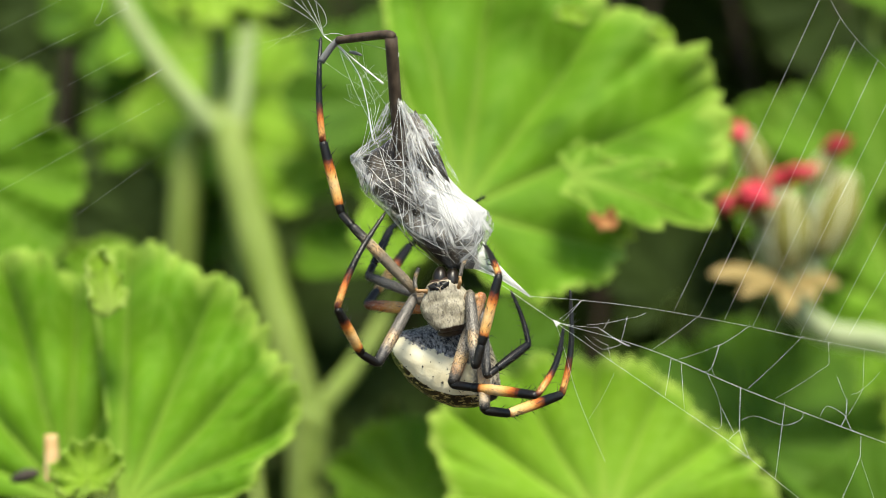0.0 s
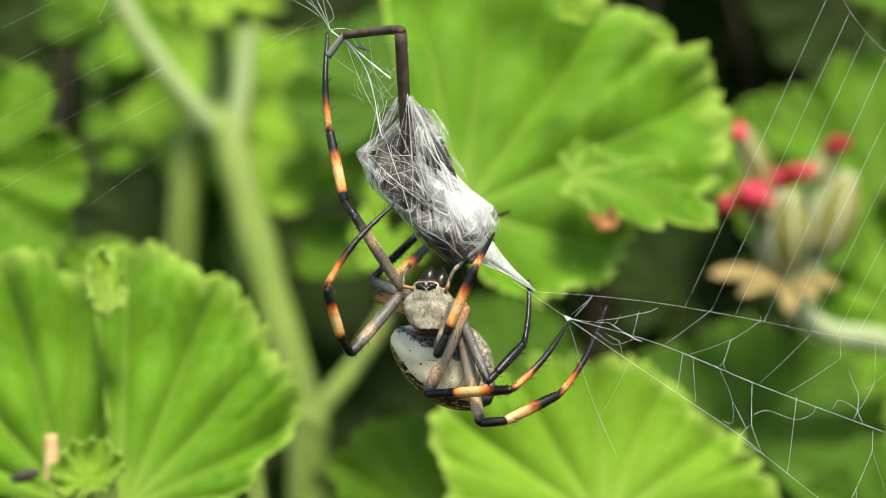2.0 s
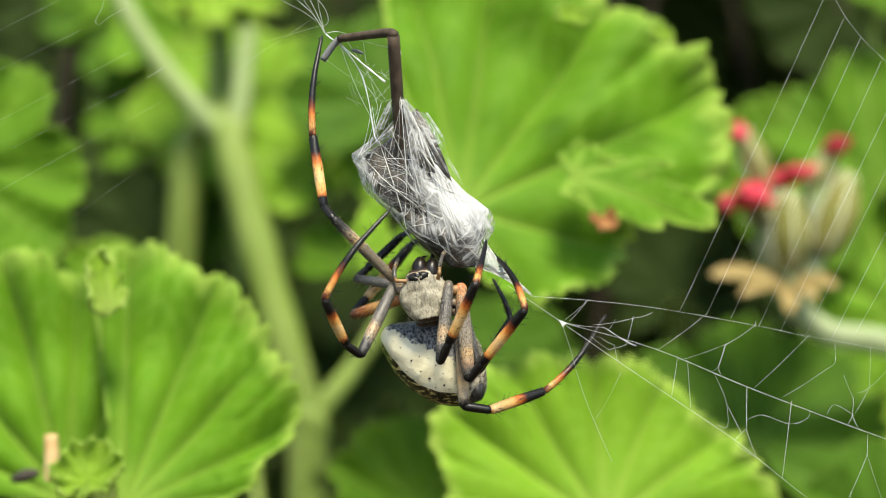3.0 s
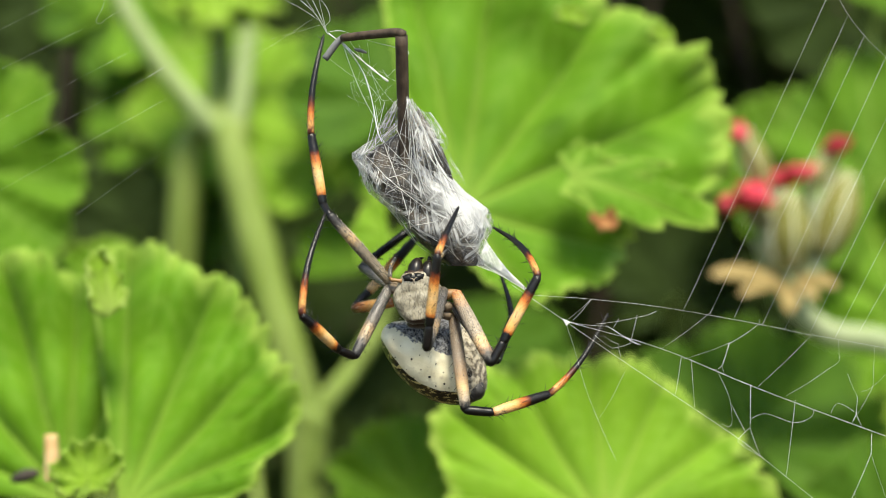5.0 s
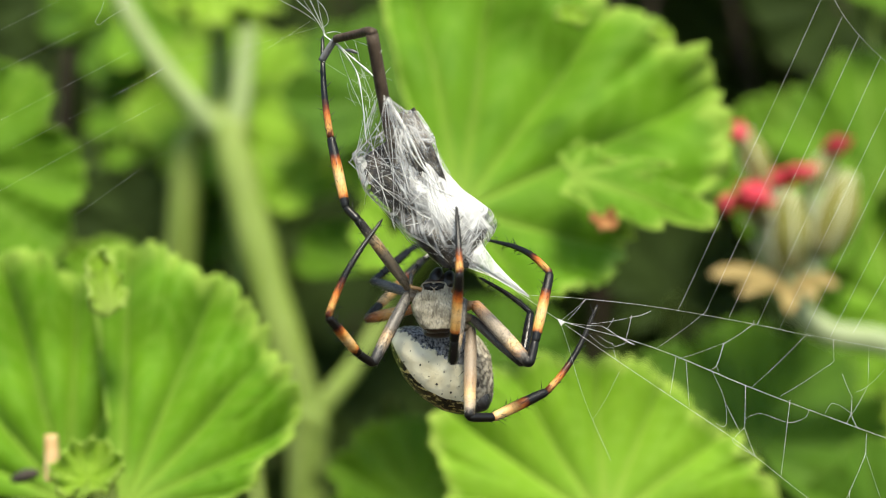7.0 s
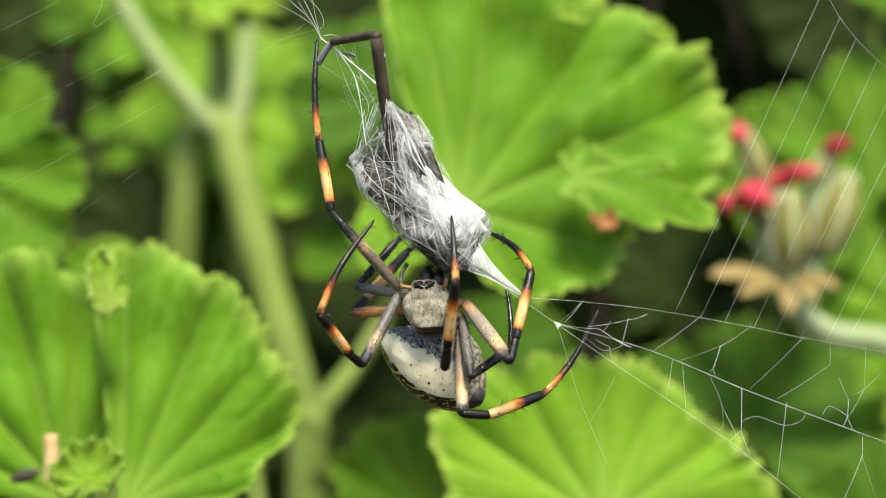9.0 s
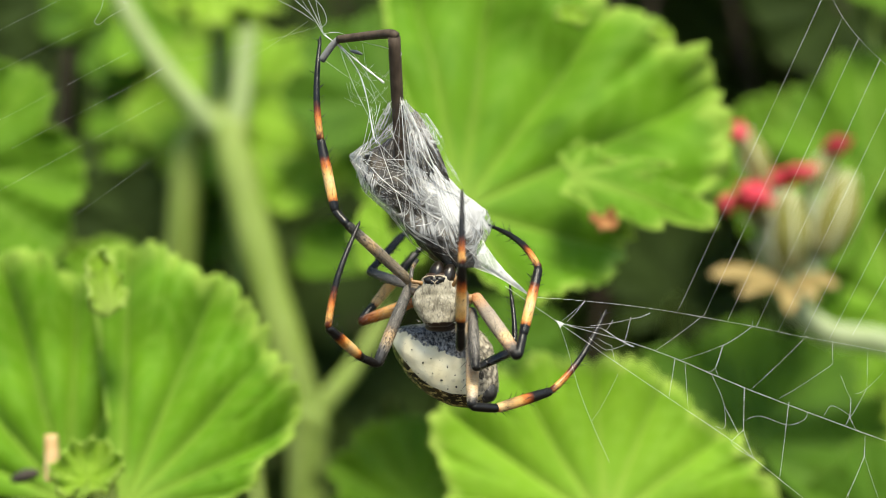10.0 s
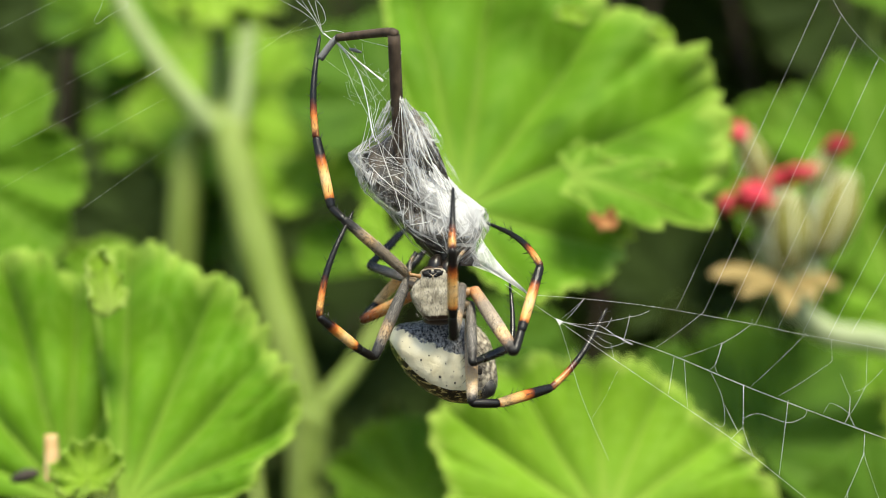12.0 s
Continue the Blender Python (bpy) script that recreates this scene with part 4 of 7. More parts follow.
cross_threads(22, (
    (Vector((0.05273, 0.0009, 0.48509)), Vector((0.05181, 0.0009, 0.48432)), 0.035), (Vector((0.03114, 0.0004, 0.48550)), Vector((0.03037, 0.0004, 0.48052)), 0.049), (Vector((0.03252, 0.0004, 0.48520)), Vector((0.03298, 0.0004, 0.47876)), 0.043), (Vector((0.04063, 0.0007, 0.48165)), Vector((0.04053, 0.0006, 0.47590)), 0.064),
    (Vector((0.04053, 0.0006, 0.47590)), Vector((0.04191, 0.0006, 0.47221)), 0.049), (Vector((0.04671, 0.0008, 0.47964)), Vector((0.04546, 0.0007, 0.46936)), 0.053), (Vector((0.05716, 0.0011, 0.47500)), Vector((0.05706, 0.0010, 0.47239)), 0.060), (Vector((0.05706, 0.0010, 0.47239)), Vector((0.05480, 0.0009, 0.46718)), 0.060),
    (Vector((0.05480, 0.0009, 0.46718)), Vector((0.05350, 0.0009, 0.46472)), 0.043), (Vector((0.05480, 0.0009, 0.46718)), Vector((0.05503, 0.0009, 0.46318)), 0.043), (Vector((0.05706, 0.0010, 0.47239)), Vector((0.05967, 0.0010, 0.46470)), 0.025), (Vector((0.04178, 0.0007, 0.48986)), Vector((0.04178, 0.0007, 0.49071)), 0.035)))
cross_threads(33, (
    (Vector((0.04178, 0.0007, 0.48986)), Vector((0.04178, 0.0007, 0.49071)), 0.035), (Vector((0.05521, 0.0010, 0.48008)), Vector((0.05506, 0.0010, 0.47778)), 0.071), (Vector((0.05506, 0.0010, 0.47778)), Vector((0.05429, 0.0010, 0.47639)), 0.057), (Vector((0.05521, 0.0010, 0.48008)), Vector((0.05391, 0.0010, 0.48316)), 0.035),
    (Vector((0.05739, 0.0011, 0.48161)), Vector((0.05521, 0.0010, 0.47778)), 0.043), (Vector((0.05739, 0.0011, 0.48161)), Vector((0.05970, 0.0011, 0.48392)), 0.029), (Vector((0.05739, 0.0011, 0.48161)), Vector((0.05755, 0.0011, 0.48700)), 0.031), (Vector((0.05585, 0.0011, 0.48084)), Vector((0.05739, 0.0011, 0.48161)), 0.029),
    (Vector((0.05506, 0.0010, 0.47778)), Vector((0.05598, 0.0010, 0.47585)), 0.064)))
thread(web, [Vector((0.03614, 0.0005, 0.48358)), Vector((0.03767, 0.0005, 0.48013)), Vector((0.03806, 0.0005, 0.47706)), Vector((0.03767, 0.0005, 0.47614)), Vector((0.03668, 0.0005, 0.47652))], 0.046, 0, 71)
thread(web, [Vector((0.03806, 0.0005, 0.47898)), Vector((0.03921, 0.0005, 0.47667)), Vector((0.03982, 0.0005, 0.47552))], 0.055, 0.8, 72)
thread(web, [Vector((0.04053, 0.0006, 0.47705)), Vector((0.04153, 0.0006, 0.47766)), Vector((0.04308, 0.0007, 0.47781)), Vector((0.04656, 0.0008, 0.47664)), Vector((0.04886, 0.0008, 0.47741)), Vector((0.04925, 0.0008, 0.47841))], 0.046, 0.9, 73)
thread(web, [Vector((0.04038, 0.0006, 0.47590)), Vector((0.03938, 0.0006, 0.47490)), Vector((0.03898, 0.0005, 0.47399)), Vector((0.04191, 0.0006, 0.47206))], 0.046, 0.8, 74)
thread(web, [Vector((0.05158, 0.0009, 0.47802)), Vector((0.05234, 0.0009, 0.47917)), Vector((0.05350, 0.0009, 0.47894)), Vector((0.05521, 0.0010, 0.47778))], 0.039, 0.8, 75)
for k, (a, b) in enumerate(((Vector((0.03154, 0.0005, 0.49217)), Vector((0.03384, 0.0005, 0.49701))), (Vector((0.03384, 0.0005, 0.49701)), Vector((0.05119, 0.0009, 0.53467))), (Vector((0.03514, 0.0005, 0.49156)), Vector((0.05404, 0.0009, 0.53221))), (Vector((0.03846, 0.0006, 0.49110)), Vector((0.05621, 0.0010, 0.52930))), (Vector((0.04231, 0.0007, 0.49009)), Vector((0.05916, 0.0011, 0.52639))), (Vector((0.04531, 0.0007, 0.48948)), Vector((0.06278, 0.0011, 0.52546))),
                           (Vector((0.04871, 0.0008, 0.48886)), Vector((0.06588, 0.0012, 0.52394))), (Vector((0.05211, 0.0009, 0.48809)), Vector((0.06973, 0.0012, 0.52240))), (Vector((0.05544, 0.0010, 0.48893)), Vector((0.07361, 0.0013, 0.52087))))):
    thread(web, [a, b], 0.032, 0.42, 100 + k, "spiral_thread", 0.1, 1.4)
thread(web, [Vector((0.05234, 0.0009, 0.53505)), Vector((0.05404, 0.0009, 0.53205)), Vector((0.05621, 0.0010, 0.52930)), Vector((0.05916, 0.0011, 0.52639)), Vector((0.06899, 0.0013, 0.51740))], 0.035, 2.5, 120, "radius_thread")

side_web = new("orb_web")
side_web.location = Vector((-0.03967, 0.0018, 0.52400))
tagged(side_web, "faint beaded threads of an orb web", "spider web")
for k, (a, b, w, d) in enumerate(((Vector((-0.06519, 0.0020, 0.52788)), Vector((-0.05043, 0.0016, 0.53516)), 0.019, 0.38), (Vector((-0.06519, 0.0020, 0.52248)), Vector((-0.04965, 0.0016, 0.52999)), 0.019, 0.38), (Vector((-0.06133, 0.0020, 0.51746)), Vector((-0.04256, 0.0016, 0.52722)), 0.018, 0.38), (Vector((-0.05901, 0.0020, 0.51398)), Vector((-0.04071, 0.0016, 0.52344)), 0.018, 0.38), (Vector((-0.06210, 0.0020, 0.50742)), Vector((-0.03809, 0.0016, 0.52051)), 0.019, 0.38),
                              (Vector((-0.05047, 0.0018, 0.50471)), Vector((-0.03925, 0.0016, 0.51272)), 0.018, 0.38), (Vector((-0.04071, 0.0016, 0.52344)), Vector((-0.03855, 0.0016, 0.52475)), 0.085, 0.0), (Vector((-0.03855, 0.0016, 0.52475)), Vector((-0.03383, 0.0015, 0.52705)), 0.012, 0.38), (Vector((-0.03925, 0.0016, 0.51272)), Vector((-0.03499, 0.0015, 0.51549)), 0.012, 0.38))):
    thread(side_web, [a, b], w * (1.0 if d == 0 else 0.5), d * 1.5, 140 + k, "spiral_thread", 0.0, 4.8)
thread(side_web, [Vector((-0.04640, 0.0015, 0.53491)), Vector((-0.04686, 0.0015, 0.53283)), Vector((-0.04771, 0.0015, 0.53121)), Vector((-0.04717, 0.0015, 0.53075)), Vector((-0.04616, 0.0015, 0.53152)), Vector((-0.04462, 0.0015, 0.53245)), Vector((-0.04331, 0.0015, 0.53306)), Vector((-0.04316, 0.0015, 0.53360)), Vector((-0.04385, 0.0015, 0.53376))], 0.042, 0, 160, "loose_thread")

# ---- the wrapped prey ----
prey = new("wrapped_prey")
prey.location = Vector((-0.01646, 0.0010, 0.52907))
tagged(prey, "grasshopper wrapped in white spider silk, one leg free", "prey")
PREY0 = Vector((-0.01646, 0.0010, 0.52907))


def wrap_ring(s):
    """Centre and half widths of the bundle, from its top to its foot."""
    q = [Vector((-0.00461, 0.0010, 0.51853)), Vector((-0.00525, 0.0020, 0.51491)), Vector((-0.00626, 0.0020, 0.51182)), Vector((-0.00463, 0.0020, 0.50873)), Vector((-0.00294, 0.0020, 0.50626)), Vector((-0.00093, 0.0020, 0.50317)), Vector((0.00062, 0.0020, 0.50008)), Vector((0.00294, 0.0020, 0.49730))]
    wide = [0.7, 3.9, 6.35, 6.9, 7.5, 6.1, 4.7, 2.9]
    t = min(s * 7, 6.9999)
    i = int(t)
    return q[i].lerp(q[i + 1], t - i) - PREY0, wide[i] + (wide[i + 1] - wide[i]) * (t - i)


def make_prey():
    def knob(s, a):
        d = (a - 0.45 + math.pi) % math.tau - math.pi
        return 0.32 * math.exp(-(d / 0.5) ** 2) * math.exp(-((s - 0.66) / 0.15) ** 2)

    def on_shell(s, a, lift=1.0, rough=0.10):
        c, w = wrap_ring(min(max(s, 0.0), 1.0))
        wob = 1 + rough * noise.noise((math.cos(a) * 2.1, math.sin(a) * 2.1, s * 5.0)) + knob(s, a)
        sq = 1 / max(abs(math.cos(a)), abs(math.sin(a))) ** 0.25
        lean = -1.2 * math.cos(a) * (1 if s > 0.15 else 0)
        return c + Vector((math.cos(a) * w * sq * wob * lift, math.sin(a) * min(w, 5.4) * (0.5 + 0.36 * min(1, s * 2)) * sq * wob * lift, lean * math.sin(math.pi * s))) * MM

    def shell(rows, sides, place):
        verts = [place(i / rows, math.tau * k / sides) for i in range(rows + 1) for k in range(sides)]
        faces = [(i * sides + k, i * sides + (k + 1) % sides, (i + 1) * sides + (k + 1) % sides, (i + 1) * sides + k) for i in range(rows) for k in range(sides)]
        faces += [tuple(range(sides - 1, -1, -1)), tuple(range(rows * sides, (rows + 1) * sides))]
        return verts, faces

    APEX = Vector((-0.00575, -0.005, 0.5200)) - PREY0

    def sheet(name, verts, faces, dense, label=""):
        """A piece of silk sheet: strands fan out from the apex; dense gives how thickly they lie."""
        fan = [math.atan2(v.x - APEX.x, APEX.z - v.z + 0.002) for v in verts]
        reach = [math.hypot(v.x - APEX.x, v.z - APEX.z) / 0.012 + 0.3 * v.y / 0.004 for v in verts]
        return part(name, to_mesh(name, verts, faces, fields={"dense": dense, "fan": fan, "reach": reach}), WRAP, prey, label)

    def bump_at(v, x, z, rx, rz):
        return math.exp(-((v.x / MM - x) / rx) ** 2 - ((v.z / MM - z) / rz) ** 2)

    # The insect inside: ringed trunk, folded wing cases and a blunt head.
    def trunk(s, a):
        p = on_shell(s, a, 0.88 - 0.05 * (math.sin(s * 40) > 0.55), 0.16)
        return p if s > 0.4 else p.lerp(wrap_ring(s)[0] + Vector((0.0008, 0.0004, 0)), 0.60 * (1 - s / 0.4))

    v, f = shell(44, 40, trunk)
    part("body", to_mesh("body", v, f), PREY_BODY, prey, "dark brown insect body inside the silk")
    v, f = ball(Vector((0.0008, 0.0022, 0.4996)) - PREY0, (0.0028, 0.0027, 0.0019), 14, 22, lambda x, y, z: (x * (1 + 0.15 * z), y, z + 0.10 * x))
    part("head", to_mesh("head", v, f), PREY_HEAD, prey, "smooth brown head of the insect")
    for dx, dy, dz in ((-0.0008, 0.0020, 0.0), (-0.0020, 0.0012, -0.0004)):
        verts, faces = [], []
        for q in range(17):
            u = q / 16
            mid = Vector((-0.0036 + 0.0052 * u + dx, -0.0012 - 0.0016 * math.sin(u * 3) + dy, 0.5181 - 0.0118 * u + dz)) - PREY0
            for w in range(9):
                t = w / 8 - 0.5
                ridge = 0.00013 * math.cos(w * math.pi)
                verts.append(mid + Vector((t * 0.0026 * math.sin(0.55 + 2.1 * u), 0.0022 * abs(t) ** 1.5 - ridge, t * 0.0016)))
        faces = [(k, k + 1, k + 10, k + 9) for k in (q * 9 + w for q in range(16) for w in range(8))]
        wing = part("wing", to_mesh("wing", verts, faces), PREY_BODY, prey, "folded veined wing, dark brown")
        wing.modifiers.new("thickness", "SOLIDIFY").thickness = 0.00018
    # The silk sheet over it, drawn tight into flat folds.
    def silk(s, a):
        fold = 0.045 * abs(noise.noise((a * 1.7 + s * 2.0, s * 3.2, 4.0))) + 0.020 * abs(noise.noise((a * 5.0 - s * 4.0, s * 5.0, 9.0)))
        return on_shell(s, a, 1.03 - fold * 1.6)

    v, f = shell(64, 80, silk)
    dense = []
    for p in v:
        d = 0.32 + 0.52 * bump_at(p, 17.5, -22.5, 5.5, 7.0) + 0.48 * bump_at(p, 12.8, -14.5, 2.3, 6.0) + 0.28 * bump_at(p, 20.5, -23.5, 2.6, 5.0)
        d += 0.56 * bump_at(p, 5.0, -18.5, 2.4, 3.6) + 0.22 * bump_at(p, 8.0, -23.5, 2.0, 3.0) - 0.55 * bump_at(p, 9.6, -17.2, 2.6, 4.4) - 0.08 * bump_at(p, 15.2, -13.5, 1.6, 3.6) - 0.28 * bump_at(p, 14.0, -31.0, 5.0, 1.8)
        dense.append(d)
    sheet("silk_wrap", v, f, dense, "felted white silk wrapping")

    def strands(count, low, high, slope, thin, fat, seed, turn=(0.4, 2.6)):
        r = random.Random(seed)
        pieces = []
        for _ in range(count):
            s, a = r.uniform(low, high), r.uniform(0, math.tau)
            ds, da = r.uniform(*slope) * r.choice((-1, 1)), r.uniform(*turn) * r.choice((-1, 1))
            lift = r.uniform(1.005, 1.04)
            bend, wig = r.uniform(-0.05, 0.05), r.uniform(-0.4, 0.4)
            line = [on_shell(s + ds * q / 9 + bend * math.sin(q * 0.7), a + da * q / 9 + wig * math.sin(q * 0.45), lift) for q in range(10) if 0 <= s + ds * q / 9 <= 1]
            if len(line) < 4:
                continue
            width = r.uniform(thin, fat) * MM
            sv, sf, _s = sweep(line, lambda q, w=width, k=r.uniform(0, 6): w * (0.75 + 0.45 * math.sin(q * 9 + k)), 4)
            pieces.append((sv, sf))
        return join(pieces)

    part("fine_silk", to_mesh("fine_silk", *strands(64, 0.38, 1.0, (0.05, 0.5), 0.004, 0.011, 8)), SILK, prey, "tangle of fine silk strands")["kind"] = "stuff"
    part("coarse_silk", to_mesh("coarse_silk", *strands(46, 0.1, 0.9, (0.15, 0.5), 0.016, 0.040, 9, (0.2, 1.2))), SILK, prey, "thicker wrapping strands")["kind"] = "stuff"
    part("fine_silk", to_mesh("fine_silk", *strands(36, 0.12, 0.6, (0.1, 0.5), 0.006, 0.018, 18)), SILK, prey)["kind"] = "stuff"
    # Taut bands that fan out from the top of the leg over the bundle.
    def band(points, w0, w1, name="silk_band"):
        line = [Vector(p) - PREY0 for p in points]
        bv, bf, _b = sweep(spline(line, 6), lambda s: 0.62 * (w0 + (w1 - w0) * s) * (1 + 0.3 * math.sin(s * 23 + w0 * 90)) * MM, 5)
        part(name, to_mesh(name, bv, bf), SILK, prey)

    for pts, a, b in (
            ((Vector((-0.00584, -0.0048, 0.52015)), Vector((-0.00512, -0.0036, 0.51627)), Vector((-0.00438, -0.0028, 0.51142)), Vector((-0.00318, -0.0028, 0.50726))), 0.17, 0.05),
            ((Vector((-0.00569, -0.0048, 0.51955)), Vector((-0.00331, -0.0036, 0.51514)), Vector((-0.00121, -0.0028, 0.51066)), Vector((0.00121, -0.0028, 0.50726))), 0.46, 0.08),
            ((Vector((-0.00584, -0.0048, 0.51993)), Vector((-0.00618, -0.0036, 0.51778)), Vector((-0.00741, -0.0028, 0.51633)), Vector((-0.00941, -0.0020, 0.51411)), Vector((-0.01240, 0.0000, 0.51171))), 0.07, 0.05),
            ((Vector((-0.00572, -0.0036, 0.51891)), Vector((-0.00422, -0.0036, 0.51552)), Vector((-0.00242, -0.0028, 0.51179)), Vector((0.00045, -0.0028, 0.50839))), 0.34, 0.06),
            ((Vector((-0.00577, -0.0048, 0.51918)), Vector((-0.00369, -0.0036, 0.51627)), Vector((-0.00068, -0.0028, 0.51066))), 0.08, 0.04)):
        band(pts, a, b)
    for pts, a, b in (
            ((Vector((-0.00584, -0.0048, 0.51955)), Vector((-0.00542, -0.0036, 0.51363)), Vector((-0.00512, -0.0036, 0.50836)), Vector((-0.00544, -0.0028, 0.50310))), 0.06, 0.04),
            ((Vector((-0.00983, -0.0010, 0.51913)), Vector((-0.00913, -0.0015, 0.51528)), Vector((-0.00708, -0.0036, 0.50911)), Vector((-0.00588, -0.0036, 0.50535)), Vector((-0.00514, -0.0028, 0.50234))), 0.05, 0.06),
            ((Vector((-0.00983, -0.0010, 0.51875)), Vector((-0.01097, -0.0010, 0.51364)), Vector((-0.01240, 0.0000, 0.51156))), 0.05, 0.04),
            ((Vector((-0.01235, -0.0010, 0.51166)), Vector((-0.00941, -0.0020, 0.50918)), Vector((-0.00708, -0.0036, 0.50723))), 0.05, 0.03),
            ((Vector((-0.00704, -0.0048, 0.51955)), Vector((-0.00880, -0.0020, 0.51715)), Vector((-0.00958, -0.0015, 0.51452))), 0.06, 0.04)):
        band(pts, a, b)
    for pts, a, b in (
            ((Vector((-0.00854, -0.0010, 0.51951)), Vector((-0.00926, -0.0020, 0.51662)), Vector((-0.00981, -0.0015, 0.51437))), 0.06, 0.06),
            ((Vector((-0.00945, -0.0010, 0.51722)), Vector((-0.01059, -0.0010, 0.51364)), Vector((-0.01225, 0.0000, 0.51171))), 0.05, 0.06)):
        band(pts, a, b)
    # A thin veil of silk between the bands.
    left = spline([Vector(p) - PREY0 for p in (Vector((-0.00606, -0.0052, 0.51982)), Vector((-0.00752, -0.0040, 0.51647)), Vector((-0.01000, -0.0024, 0.51356)), Vector((-0.01206, -0.0006, 0.51138)))], 6)
    mid = spline([Vector(p) - PREY0 for p in (Vector((-0.00582, -0.0056, 0.51978)), Vector((-0.00568, -0.0052, 0.51540)), Vector((-0.00539, -0.0049, 0.51131)), Vector((-0.00510, -0.0046, 0.50757)))], 6)
    right = spline([Vector(p) - PREY0 for p in ((-0.00561, -0.0050, 0.51982), (-0.00190, -0.0012, 0.51650), (0.00060, -0.0006, 0.51230), (0.00300, -0.0014, 0.50760))], 6)
    veil, thick = [], []
    for a, b, c in zip(left, mid, right):
        for w in range(11):
            u = w / 10
            p = a * (1 - u) * (1 - 2 * u) + b * 4 * u * (1 - u) + c * u * (2 * u - 1)
            veil.append(p + Vector((0, 0.0002 * noise.noise((w * 0.9, p.z * 900, 1.0)), 0)))
            down = (len(thick) // 11) / (len(left) - 1)
            thick.append((0.28 + 0.30 * max(0.0, u - 0.35) - 1.2 * max(0.0, 0.12 - abs(u - 0.5)) ) - 0.75 * max(0.0, down - 0.45) - 0.22 * max(0.0, 1 - abs(u - 0.28) / 0.3))
    sheet("silk_veil", veil, [(k, k + 1, k + 12, k + 11) for k in (q * 11 + w for q in range(len(left) - 1) for w in range(10))], thick, "thin torn veil of silk")
    # Drawn sheets on either side of the leg: one over the wing cases, one slung to the corner of the bundle.
    def slung(edge, other, belly, thick, label):
        a, b = (spline([Vector(p) - PREY0 for p in line], 7) for line in (edge, other))
        verts, dense = [], []
        for q, (p, o) in enumerate(zip(a, b)):
            for w in range(11):
                u = w / 10
                verts.append(p.lerp(o, u) + Vector((0, -belly * math.sin(math.pi * u) + 0.00012 * math.sin(w * 2.4 + q * 0.3), -0.0007 * math.sin(math.pi * u) * (1 - q / len(a)))))
                dense.append(thick(u, q / (len(a) - 1)))
        sheet("silk_sheet", verts, [(k, k + 1, k + 12, k + 11) for k in (q * 11 + w for q in range(len(a) - 1) for w in range(10))], dense, label)

    slung(((-0.00528, -0.0052, 0.51979), (-0.00485, -0.0046, 0.51573), (-0.00441, -0.0046, 0.51130), (-0.00398, -0.0036, 0.50531)), ((-0.00234, -0.0016, 0.51813), (-0.00048, -0.0018, 0.51545), (0.00105, -0.0018, 0.51241), (0.00247, -0.0016, 0.50729)), 0.0007,
          lambda u, v: 0.60 - 0.35 * math.exp(-((u - 0.9) / 0.16) ** 2 - ((v - 0.55) / 0.25) ** 2) - 0.25 * math.exp(-((u - 0.45) / 0.2) ** 2 - ((v - 0.1) / 0.15) ** 2) - 1.1 * max(0.0, v - 0.5) - 0.3 * max(0.0, u - 0.8), "striped sheet of silk over the wing cases")
    slung(((-0.00738, -0.0046, 0.51946), (-0.00859, -0.0036, 0.51739), (-0.00979, -0.0030, 0.51473), (-0.01065, -0.0024, 0.51301)), ((-0.00668, -0.0050, 0.51879), (-0.00700, -0.0046, 0.51747), (-0.00778, -0.0042, 0.51576), (-0.00881, -0.0038, 0.51293)), 0.0004,
          lambda u, v: 0.62 - 0.4 * v * u, "slack white sheet of silk beside the leg")
    # Threads up to the anchor.
    for pts, a, b in (
            ((Vector((-0.01608, 0.0000, 0.52886)), Vector((-0.01363, 0.0000, 0.52687)), Vector((-0.01148, 0.0000, 0.52381)), Vector((-0.01037, -0.0010, 0.52027)), Vector((-0.00956, -0.0020, 0.51563)), Vector((-0.00906, -0.0030, 0.51405))), 0.17, 0.14),
            ((Vector((-0.01485, 0.0000, 0.52825)), Vector((-0.01256, 0.0000, 0.52611)), Vector((-0.01026, 0.0000, 0.52419)), Vector((-0.00808, -0.0010, 0.52233))), 0.12, 0.24),
            ((Vector((-0.01409, 0.0000, 0.52725)), Vector((-0.01317, 0.0000, 0.52457)), Vector((-0.01194, 0.0000, 0.52151)), Vector((-0.01102, 0.0000, 0.51960)), Vector((-0.00983, -0.0010, 0.51722))), 0.05, 0.04),
            ((Vector((-0.01623, 0.0000, 0.52902)), Vector((-0.01409, 0.0000, 0.52917)), Vector((-0.01088, -0.0030, 0.52757)), Vector((-0.00697, -0.0070, 0.52603)), Vector((-0.00608, -0.0070, 0.52499))), 0.05, 0.04),
            ((Vector((-0.00608, -0.0070, 0.52499)), Vector((-0.00578, -0.0070, 0.52559)), Vector((-0.00638, -0.0070, 0.52618))), 0.05, 0.04)):
        band(pts, a, b, "silk_strand")
